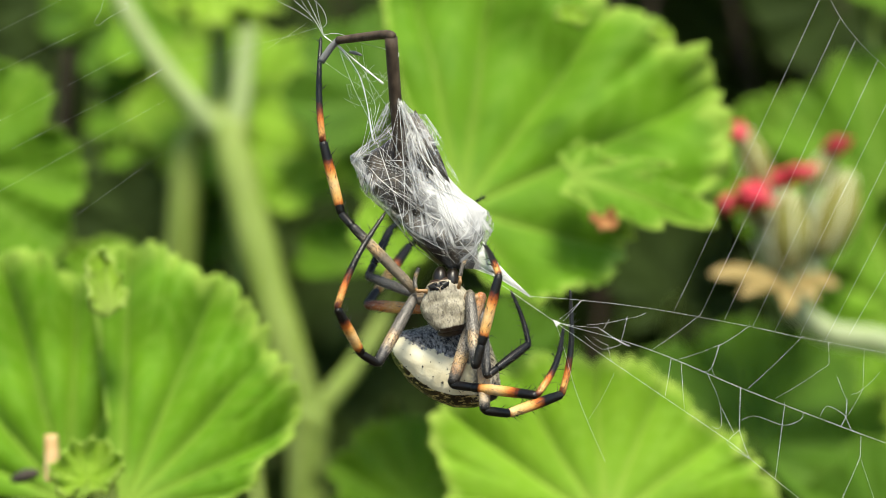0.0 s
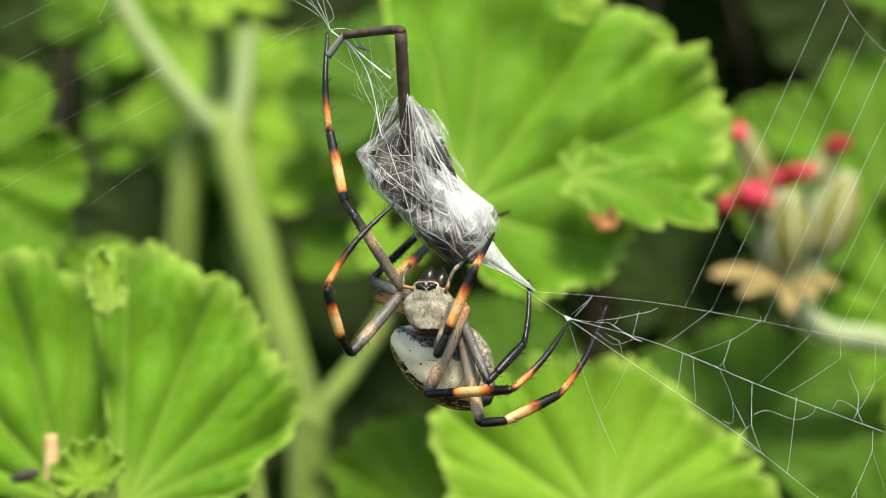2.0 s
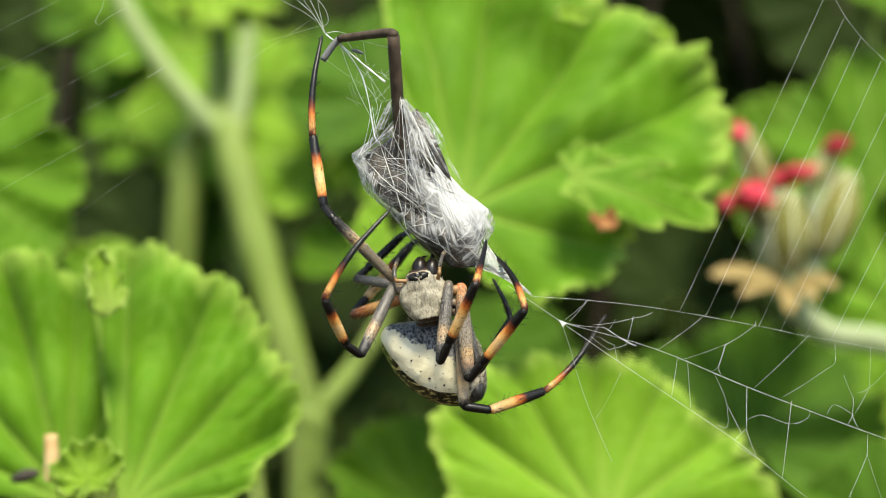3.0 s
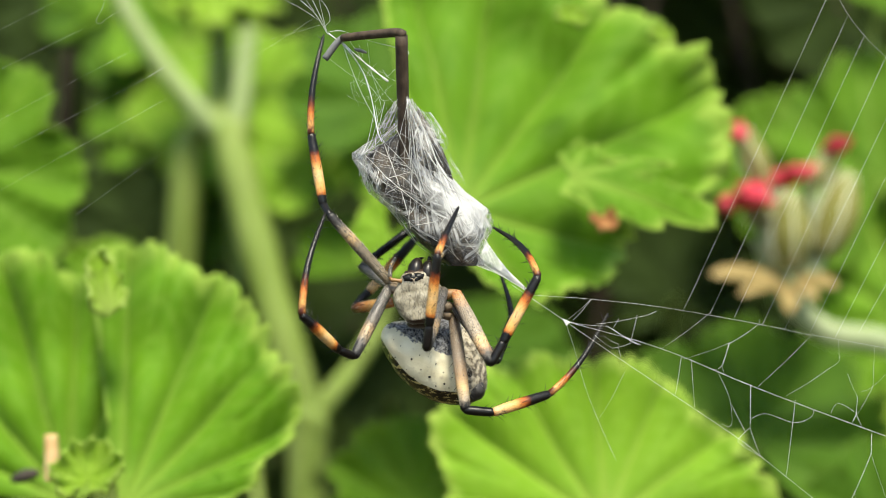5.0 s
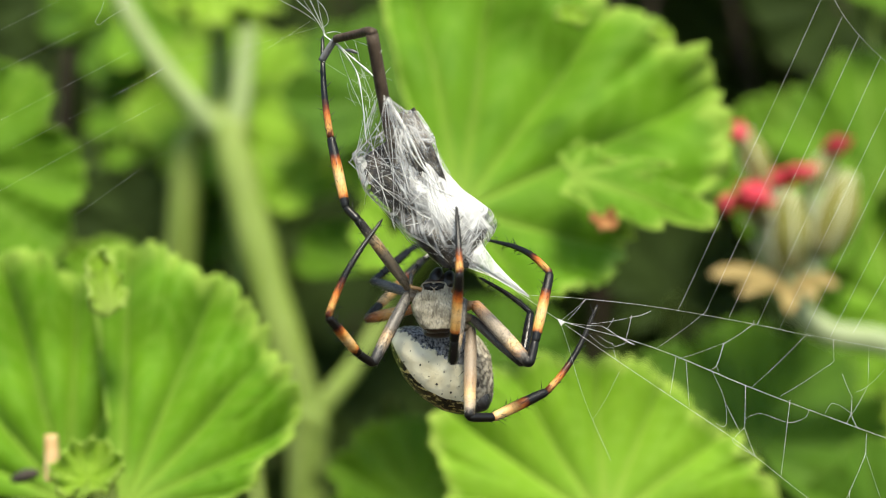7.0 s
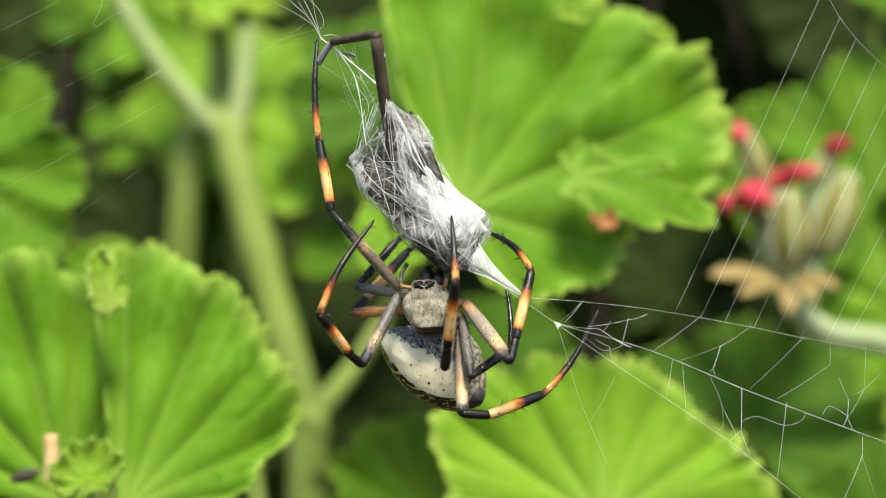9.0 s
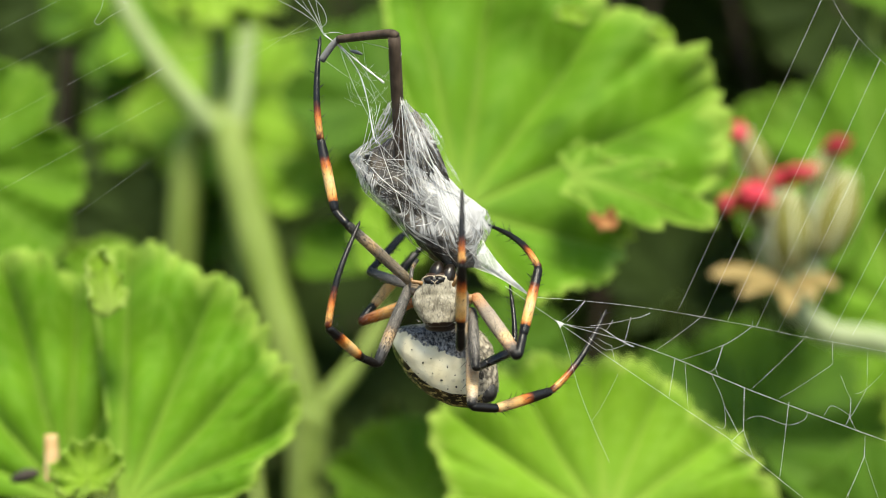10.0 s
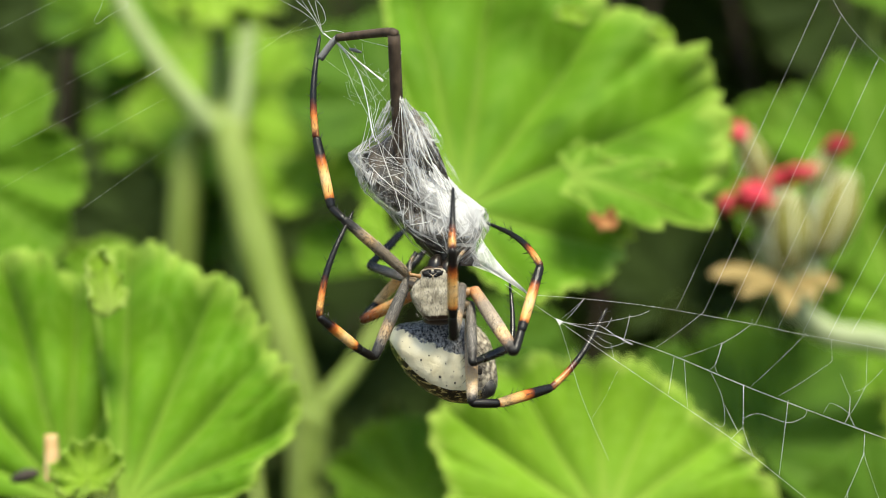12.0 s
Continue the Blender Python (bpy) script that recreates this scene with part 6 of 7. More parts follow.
def joint_mesh(name, length, r0, rm, r1, bow, seed, spikes, fuzz):
    """One leg joint along z, swelling in the middle, with spines and short hair. Slot 0 is the skin, slot 1 the spines."""
    rnd = random.Random(seed)
    length *= MM
    rows, sides = 28, 12
    lap = 0.28 * MM
    line = [Vector((bow * length * math.sin(math.pi * i / rows) * (1 - 0.4 * i / rows), 0, -lap + (length + (lap if name != "metatarsus" else 0) + lap) * i / rows)) for i in range(rows + 1)]

    def fat(s):
        base = r0 + (r1 - r0) * s + 4 * s * (1 - s) * (rm - (r0 + r1) / 2)
        knob = 0.06 * (math.exp(-(s / 0.05) ** 2) + math.exp(-((1 - s) / 0.06) ** 2))
        end = min(s, 1 - s) * length / MM
        close = min(1.0, 0.5 + 0.5 * math.sqrt(min(1.0, end / 0.45)))
        return (base * (1 + knob)) * close * MM

    v, f, along = sweep(line, fat, sides)
    skin = len(f)
    spikes_made = []
    for q in range(spikes + fuzz):
        s = rnd.uniform(0.06, 0.97)
        a = rnd.uniform(0, math.tau)
        i = min(rows - 1, int(s * rows))
        p = line[i].lerp(line[i + 1], s * rows - i)
        out = Vector((math.cos(a), math.sin(a), 0))
        long = q < spikes
        spikes_made.append(spine(p + out * fat(s) * 0.85, out + Vector((0, 0, rnd.uniform(0.5, 1.1))), (rnd.uniform(0.9, 1.6) if long else rnd.uniform(0.25, 0.55)) * MM, (0.06 if long else 0.026) * MM))
    sv, sf = join(spikes_made)
    f = f + [tuple(i + len(v) for i in g) for g in sf]
    slots = [0] * skin + [1] * (3 * spikes) + [2] * (3 * fuzz)
    along = along + [0.9] * len(sv)
    return to_mesh(name, v + sv, f, True, slots, {"along": along})


SEGMENTS = {'L1': (12.25, 2.60, 10.11, 15.01), 'L2': (11.48, 2.76, 7.66, 15.16), 'L3': (8.57, 2.20, 6.98, 8.04), 'L4': (10.56, 3.23, 10.24, 13.47), 'R1': (11.18, 2.96, 9.37, 9.80), 'R2': (12.86, 3.12, 9.89, 13.63), 'R3': (10.11, 1.95, 6.17, 9.65), 'R4': (13.17, 3.67, 8.73, 14.55)}
LOOKS = {
    "L1": (FEMUR_TAN, TIBIA_A, META_A, (0.62, 0.78, 0.58), (0.58, 0.74, 0.55), (0.50, 0.20), 0.07),
    "L2": (FEMUR_FRONT, TIBIA_A, META_A, (0.62, 0.85, 0.62), (0.56, 0.72, 0.54), (0.48, 0.17), 0.09),
    "L3": (FEMUR_DARK, TIBIA_C, META_C, (0.55, 0.70, 0.55), (0.52, 0.62, 0.50), (0.40, 0.15), 0.04),
    "L4": (FEMUR_ORANGE, TIBIA_D, META_C, (0.62, 0.85, 0.62), (0.64, 0.80, 0.55), (0.44, 0.16), 0.05),
    "R1": (FEMUR_FRONT, TIBIA_A, META_A, (0.62, 0.85, 0.62), (0.60, 0.72, 0.54), (0.48, 0.17), 0.04),
    "R2": (FEMUR_PALE, TIBIA_A, META_A, (0.75, 1.0, 0.70), (0.60, 0.72, 0.54), (0.48, 0.17), 0.10),
    "R3": (FEMUR_DARK, TIBIA_C, META_C, (0.55, 0.72, 0.55), (0.52, 0.64, 0.50), (0.40, 0.15), 0.04),
    "R4": (FEMUR_HIND, TIBIA_D, META_A, (0.70, 0.92, 0.66), (0.62, 0.75, 0.56), (0.48, 0.17), 0.07),
}
LEGS = {}
for number, (key, (fem, tib, meta, f_r, t_r, m_r, bow)) in enumerate(LOOKS.items()):
    lf, lp, lt, lm = SEGMENTS[key]
    leg = part("leg", joint_mesh("leg", lf, *f_r, 0.0, number, 14, 240), [fem, BLACK, HAIR], spider, "long bristly leg banded black, cream and orange")
    knee = part("patella", joint_mesh("patella", lp, t_r[0] * 0.92, t_r[0] * 1.02, t_r[0] * 0.92, 0.0, 20 + number, 5, 20), [PATELLA, BLACK, BLACK], leg, "black knee joint")
    shin = part("tibia", joint_mesh("tibia", lt, *t_r, 0.0, 40 + number, 34, 90), [tib, BLACK, BLACK], leg, "shin banded cream, orange and black")
    foot = part("metatarsus", joint_mesh("metatarsus", lm, m_r[0], m_r[0] * 0.84, m_r[1], bow, 60 + number, 34, 80), [meta, BLACK, BLACK], leg, "slender black foot with an orange base")
    LEGS[key] = (leg, knee, shin, foot)


# ---- what moves ----
def mm_place(p):
    return CENTRE + Vector(p) * MM


def along_bone(a, b, side):
    """A pose at a with z towards b and x near side."""
    z = (b - a).normalized()
    x = side - z * side.dot(z)
    x = x.normalized() if x.length > 1e-6 else z.orthogonal().normalized()
    y = z.cross(x)
    m = Matrix((x, y, z)).transposed().to_4x4()
    m.translation = a
    return m


BODY_AT = {}


def body_walk(thing, rows):
    for t, p, turn in rows:
        BODY_AT[t] = Matrix.Translation(mm_place(p)) @ pose(0, 0, 0, 0, turn, 0)
    walk(thing, [(t, BODY_AT[t]) for t, _p, _turn in rows])


def abdomen_walk(rows):
    walk(abdomen, [(t, BODY_AT[t].inverted() @ Matrix.Translation(mm_place(p)) @ pose(0, 0, 0, 0, turn, 0)) for t, p, turn in rows])


def leg_walk(bones, rows):
    """Rows of seconds, hip, knee, shin, ankle and tip; each joint is carried by the one before it."""
    keys = [[], [], [], []]
    front = Vector((0, -1, 0))
    for t, *places in rows:
        h, k, s, a, e = (mm_place(p) for p in places)
        leg_m = along_bone(h, k, front)
        knee_m, shin_m = along_bone(k, s, front), along_bone(s, a, front)
        foot_m = along_bone(a, e, (a - s).normalized() + 0.25 * front)
        keys[0].append((t, BODY_AT[t].inverted() @ leg_m))
        for bone_keys, m in zip(keys[1:], (knee_m, shin_m, foot_m)):
            bone_keys.append((t, leg_m.inverted() @ m))
    for bone, bone_rows in zip(bones, keys):
        walk(bone, bone_rows)


def prey_walk(rows):
    walk(prey, [(t, Matrix.Translation(mm_place(p)) @ pose(0, 0, 0, 0, 0, turn)) for t, p, turn in rows])


def slide(thing, rows):
    """Rows of seconds, millimetres to the side and up, and degrees of turn in the web's plane."""
    home = thing.location.copy()
    walk(thing, [(t, Matrix.Translation(home + Vector((x, 0, z)) * MM) @ pose(0, 0, 0, 0, turn, 0)) for t, x, z, turn in rows])


def motions():
    """Everything that moves: places in millimetres round the middle of the web plane."""
    body_walk(spider, [(0, (0.46, 0.00, -7.89), -12.3), (0.5, (0.38, 0.00, -7.27), -3.7), (1, (0.00, 0.00, -9.26), -7.1), (1.5, (0.11, 0.00, -8.38), -2.6), (2, (-1.91, 0.00, -8.08), 0.0), (2.5, (-1.38, 0.00, -6.47), 0.0), (3, (-2.41, 0.00, -6.62), -11.0), (5, (-3.29, 0.00, -6.81), -6.1), (5.5, (-4.52, 0.00, -9.30), -4.5), (6, (-2.14, 0.00, -8.08), -6.5), (6.5, (-1.45, 0.00, -7.89), 0.0), (7, (-0.77, 0.00, -8.08), -1.9), (8.8, (-1.88, 0.00, -8.00), -4.7), (9, (-2.03, 0.00, -7.85), -3.2), (9.5, (-2.41, 0.00, -7.35), -6.2), (10, (-0.65, 0.00, -7.23), -2.7), (10.5, (-1.15, 0.00, -6.12), 0.0), (11, (-1.72, 0.00, -6.39), -0.9), (11.5, (-2.03, 0.00, -6.47), -2.9), (12, (-0.88, 0.00, -6.32), -2.7)])
    abdomen_walk([(0, (0.00, 6.50, -16.58), -2.7), (0.5, (0.71, 6.50, -16.11), 2.1), (1, (0.91, 6.50, -17.33), 3.0), (1.5, (0.83, 6.50, -16.98), 6.0), (2, (-0.35, 6.50, -16.54), 4.5), (2.5, (-0.71, 6.50, -16.31), -0.0), (3, (-1.61, 6.50, -16.03), 2.9), (5, (-1.58, 6.50, -15.83), 3.3), (5.5, (-3.47, 6.50, -16.03), 0.5), (6, (-1.97, 6.50, -16.86), 5.0), (6.5, (-1.34, 6.50, -16.54), 6.0), (7, (-0.47, 6.50, -16.86), 8.2), (8.8, (-1.77, 6.50, -17.09), 4.4), (9, (-1.65, 6.50, -16.66), 4.0), (9.5, (-1.26, 6.50, -16.07), 3.9), (10, (0.00, 6.50, -16.27), 2.1), (10.5, (-0.55, 6.50, -15.99), -0.8), (11, (-0.71, 6.50, -15.56), 0.5), (11.5, (-0.87, 6.50, -15.36), 0.5), (12, (-0.24, 6.50, -15.80), 0.5)])
    leg_walk(LEGS['L1'], [(0, (-3.81, 1.00, -5.65), (-12.34, 0.41, 3.13), (-13.88, 1.69, 4.78), (-16.36, 1.73, 14.58), (-16.88, 4.61, 29.30)),
        (0.5, (-3.49, 1.00, -4.55), (-12.30, -1.79, 3.49), (-13.76, -0.30, 5.05), (-16.08, 1.15, 14.77), (-16.33, 4.60, 29.38)),
        (1, (-4.05, 1.00, -6.69), (-11.54, 0.48, 2.99), (-13.02, 1.37, 4.93), (-15.11, 2.73, 14.72), (-16.39, 5.50, 29.41)),
        (1.5, (-3.71, 1.00, -5.39), (-10.43, -2.90, 4.08), (-11.87, -1.46, 5.70), (-14.16, 1.25, 15.17), (-16.01, 4.56, 29.68)),
        (2, (-5.61, 1.00, -5.46), (-12.00, -1.70, 4.63), (-13.31, -0.24, 6.35), (-15.46, 2.17, 15.92), (-16.07, 6.56, 30.26)),
        (2.5, (-5.08, 1.00, -3.08), (-13.37, -4.20, 4.28), (-14.82, -2.77, 5.90), (-16.68, -0.08, 15.46), (-16.59, 3.94, 29.92)),
        (3, (-6.66, 1.00, -4.17), (-14.63, -3.30, 4.07), (-16.02, -1.81, 5.70), (-17.68, 0.88, 15.29), (-16.77, 5.26, 29.62)),
        (5, (-7.27, 1.00, -4.47), (-15.40, 0.25, 4.67), (-16.39, 2.23, 6.03), (-18.18, 4.29, 15.76), (-16.76, 8.45, 30.11)),
        (5.5, (-8.42, 1.00, -7.06), (-14.52, 0.41, 3.55), (-16.09, 1.22, 5.47), (-17.78, 3.23, 15.22), (-17.81, 6.52, 29.86)),
        (6, (-6.12, 1.00, -5.88), (-12.97, -0.78, 4.12), (-14.65, 0.36, 5.75), (-16.70, 2.24, 15.46), (-17.69, 6.02, 29.95)),
        (6.5, (-5.15, 1.00, -5.23), (-12.26, -2.57, 4.09), (-13.92, -1.39, 5.71), (-16.21, 0.84, 15.29), (-17.35, 4.62, 29.77)),
        (7, (-4.56, 1.00, -5.35), (-11.31, -3.46, 3.84), (-13.02, -2.46, 5.53), (-15.18, 0.25, 15.02), (-16.63, 4.44, 29.36)),
        (8.8, (-5.81, 1.00, -5.38), (-13.62, -2.63, 3.33), (-15.07, -1.29, 5.02), (-16.94, 1.25, 14.63), (-17.38, 5.08, 29.13)),
        (9, (-5.87, 1.00, -5.44), (-13.45, -2.99, 3.32), (-14.97, -1.72, 5.01), (-16.83, 0.87, 14.60), (-17.36, 4.76, 29.08)),
        (9.5, (-6.35, 1.00, -5.40), (-13.60, -1.67, 4.10), (-15.21, -0.43, 5.73), (-17.12, 1.68, 15.43), (-17.44, 5.82, 29.85)),
        (10, (-4.49, 1.00, -4.41), (-12.81, -3.61, 3.31), (-14.45, -2.61, 5.07), (-16.52, -0.27, 14.68), (-16.87, 3.41, 29.22)),
        (10.5, (-4.84, 1.00, -3.08), (-13.38, -4.01, 4.14), (-14.97, -2.73, 5.75), (-16.99, -0.13, 15.30), (-17.14, 3.91, 29.75)),
        (11, (-5.47, 1.00, -3.52), (-13.84, -3.85, 3.99), (-15.37, -2.41, 5.53), (-17.48, 0.32, 15.03), (-17.65, 4.49, 29.44)),
        (11.5, (-5.87, 1.00, -3.80), (-14.09, -3.53, 4.07), (-15.63, -2.03, 5.54), (-17.97, 0.72, 14.98), (-18.07, 4.83, 29.41)),
        (12, (-4.72, 1.00, -3.48), (-13.26, -3.61, 3.99), (-14.93, -2.25, 5.46), (-17.16, 0.15, 15.02), (-16.98, 3.96, 29.53))])
    leg_walk(LEGS['L2'], [(0, (-3.79, 0.50, -6.42), (-8.68, -5.07, -15.19), (-10.71, -6.35, -13.84), (-13.68, -9.93, -7.76), (-7.58, -4.36, 4.95)),
        (0.5, (-3.59, 0.50, -5.31), (-8.40, -4.46, -14.48), (-9.97, -6.25, -13.10), (-13.50, -9.34, -7.04), (-6.52, -4.79, 5.62)),
        (1, (-4.09, 0.50, -7.46), (-9.57, -5.21, -15.78), (-11.47, -6.13, -14.00), (-14.35, -6.46, -6.91), (-7.29, -1.89, 5.69)),
        (1.5, (-3.83, 0.50, -6.16), (-8.95, -3.96, -15.42), (-10.70, -5.09, -13.62), (-14.12, -6.49, -6.91), (-8.14, -1.30, 6.01)),
        (2, (-5.75, 0.50, -6.21), (-12.19, -5.19, -13.83), (-13.19, -7.13, -12.16), (-15.18, -9.45, -5.13), (-6.30, -4.59, 6.15)),
        (2.5, (-5.22, 0.50, -3.84), (-9.68, -0.37, -14.38), (-11.55, -1.69, -12.84), (-14.33, -4.54, -6.30), (-7.22, 0.59, 6.06)),
        (3, (-6.65, 0.50, -4.95), (-10.93, -5.01, -14.07), (-12.79, -6.38, -12.57), (-15.33, -10.40, -6.57), (-6.93, -5.89, 5.22)),
        (5, (-7.33, 0.50, -5.24), (-11.74, -5.15, -14.21), (-13.65, -6.91, -13.28), (-18.14, -10.89, -8.52), (-15.63, -4.12, 4.81)),
        (5.5, (-8.49, 0.50, -7.82), (-14.35, -6.41, -14.87), (-15.91, -8.44, -13.85), (-18.63, -11.95, -7.61), (-13.03, -6.11, 5.21)),
        (6, (-6.17, 0.50, -6.65), (-11.10, -5.97, -14.75), (-12.71, -7.79, -13.45), (-15.78, -12.24, -8.03), (-8.99, -8.31, 4.94)),
        (6.5, (-5.29, 0.50, -5.98), (-10.27, -4.74, -14.91), (-11.65, -6.81, -13.73), (-15.26, -11.33, -8.72), (-8.83, -6.79, 4.23)),
        (7, (-4.67, 0.50, -6.11), (-9.29, -4.78, -15.21), (-11.08, -6.35, -13.84), (-14.79, -10.79, -8.82), (-7.96, -6.29, 3.94)),
        (8.8, (-5.88, 0.50, -6.14), (-10.79, -3.19, -15.85), (-12.12, -5.15, -14.44), (-15.81, -8.82, -8.83), (-9.35, -3.40, 3.77)),
        (9, (-5.97, 0.50, -6.20), (-10.73, -4.50, -15.38), (-12.12, -6.42, -13.98), (-15.93, -10.25, -8.55), (-9.14, -4.70, 3.82)),
        (9.5, (-6.41, 0.50, -6.17), (-10.90, -5.63, -14.78), (-12.98, -6.90, -13.50), (-17.44, -11.36, -9.16), (-12.00, -7.21, 4.37)),
        (10, (-4.59, 0.50, -5.17), (-8.78, -2.45, -15.45), (-10.75, -4.13, -14.50), (-14.92, -8.98, -10.29), (-11.03, -4.54, 3.68)),
        (10.5, (-4.99, 0.50, -3.84), (-9.23, -0.37, -14.47), (-11.57, -1.25, -13.32), (-16.36, -5.41, -9.04), (-12.08, -1.68, 5.01)),
        (11, (-5.60, 0.50, -4.28), (-9.93, -2.28, -14.55), (-11.81, -3.98, -13.46), (-16.70, -7.84, -9.01), (-12.46, -3.13, 4.76)),
        (11.5, (-5.97, 0.50, -4.57), (-10.31, -3.78, -14.30), (-12.17, -5.59, -13.36), (-16.94, -9.47, -8.80), (-12.94, -3.94, 4.74)),
        (12, (-4.82, 0.50, -4.25), (-9.26, -1.83, -14.58), (-10.99, -3.67, -13.48), (-16.25, -6.84, -8.91), (-12.02, -2.76, 5.07))])
    leg_walk(LEGS['L3'], [(0, (-3.37, 2.50, -6.38), (-10.48, 6.53, -3.78), (-9.77, 7.87, -2.18), (-7.50, 12.09, 2.90), (-3.15, 18.34, 5.47)),
        (0.5, (-3.16, 2.50, -5.33), (-9.64, 7.31, -2.45), (-8.85, 8.81, -1.04), (-6.33, 13.56, 3.41), (-1.92, 19.76, 6.00)),
        (1, (-3.67, 2.50, -7.47), (-9.69, 8.49, -6.28), (-8.35, 9.35, -4.75), (-4.11, 12.07, 0.08), (0.33, 18.29, 2.57)),
        (1.5, (-3.40, 2.50, -6.19), (-9.15, 8.83, -5.57), (-8.07, 9.98, -4.04), (-4.63, 13.64, 0.81), (-0.17, 19.84, 3.33)),
        (2, (-5.34, 2.50, -6.27), (-10.21, 9.30, -4.39), (-8.71, 10.00, -2.93), (-3.96, 12.19, 1.70), (0.50, 18.39, 4.22)),
        (2.5, (-4.80, 2.50, -3.87), (-11.19, 8.20, -4.29), (-9.70, 8.69, -2.74), (-4.96, 10.22, 2.16), (-0.58, 16.46, 4.68)),
        (3, (-6.26, 2.50, -4.90), (-12.24, 8.60, -4.21), (-10.69, 9.13, -2.74), (-5.78, 10.82, 1.93), (-1.40, 17.07, 4.45)),
        (5, (-6.93, 2.50, -5.24), (-11.48, 9.22, -2.47), (-9.89, 10.12, -1.24), (-4.86, 12.98, 2.67), (-0.42, 19.17, 5.24)),
        (5.5, (-8.11, 2.50, -7.85), (-12.98, 8.99, -5.10), (-11.25, 9.03, -3.73), (-5.76, 9.14, 0.59), (-1.14, 15.15, 3.27)),
        (6, (-5.77, 2.50, -6.65), (-12.07, 8.31, -6.59), (-10.70, 8.34, -4.86), (-6.35, 8.44, 0.60), (-1.88, 14.57, 3.26)),
        (6.5, (-4.88, 2.50, -6.04), (-11.56, 7.75, -7.13), (-10.30, 7.78, -5.32), (-6.29, 7.88, 0.39), (-1.87, 14.06, 3.01)),
        (7, (-4.25, 2.50, -6.15), (-9.86, 8.78, -4.53), (-8.67, 10.32, -3.51), (-4.91, 15.21, -0.25), (-0.42, 21.39, 2.26)),
        (8.8, (-5.47, 2.50, -6.16), (-12.49, 7.33, -5.22), (-11.17, 8.32, -3.75), (-7.00, 11.46, 0.89), (-2.64, 17.73, 3.39)),
        (9, (-5.56, 2.50, -6.23), (-12.05, 8.02, -5.31), (-10.79, 8.99, -3.79), (-6.78, 12.03, 1.05), (-2.40, 18.29, 3.56)),
        (9.5, (-6.00, 2.50, -6.17), (-11.60, 8.49, -3.66), (-10.39, 9.68, -2.25), (-6.57, 13.48, 2.19), (-2.17, 19.70, 4.75)),
        (10, (-4.17, 2.50, -5.19), (-10.31, 8.13, -3.17), (-9.25, 9.61, -1.94), (-5.86, 14.32, 1.95), (-1.42, 20.51, 4.51)),
        (10.5, (-4.57, 2.50, -3.87), (-10.33, 8.58, -2.07), (-9.31, 10.16, -0.92), (-6.05, 15.17, 2.70), (-1.59, 21.34, 5.28)),
        (11, (-5.18, 2.50, -4.31), (-10.43, 8.90, -2.07), (-9.52, 10.66, -1.10), (-6.65, 16.24, 1.97), (-2.19, 22.41, 4.55)),
        (11.5, (-5.56, 2.50, -4.59), (-10.67, 8.91, -2.07), (-9.74, 10.64, -1.06), (-6.81, 16.11, 2.13), (-2.36, 22.29, 4.71)),
        (12, (-4.40, 2.50, -4.26), (-10.32, 8.38, -2.30), (-9.32, 10.02, -1.22), (-6.13, 15.20, 2.21), (-1.68, 21.37, 4.78))])
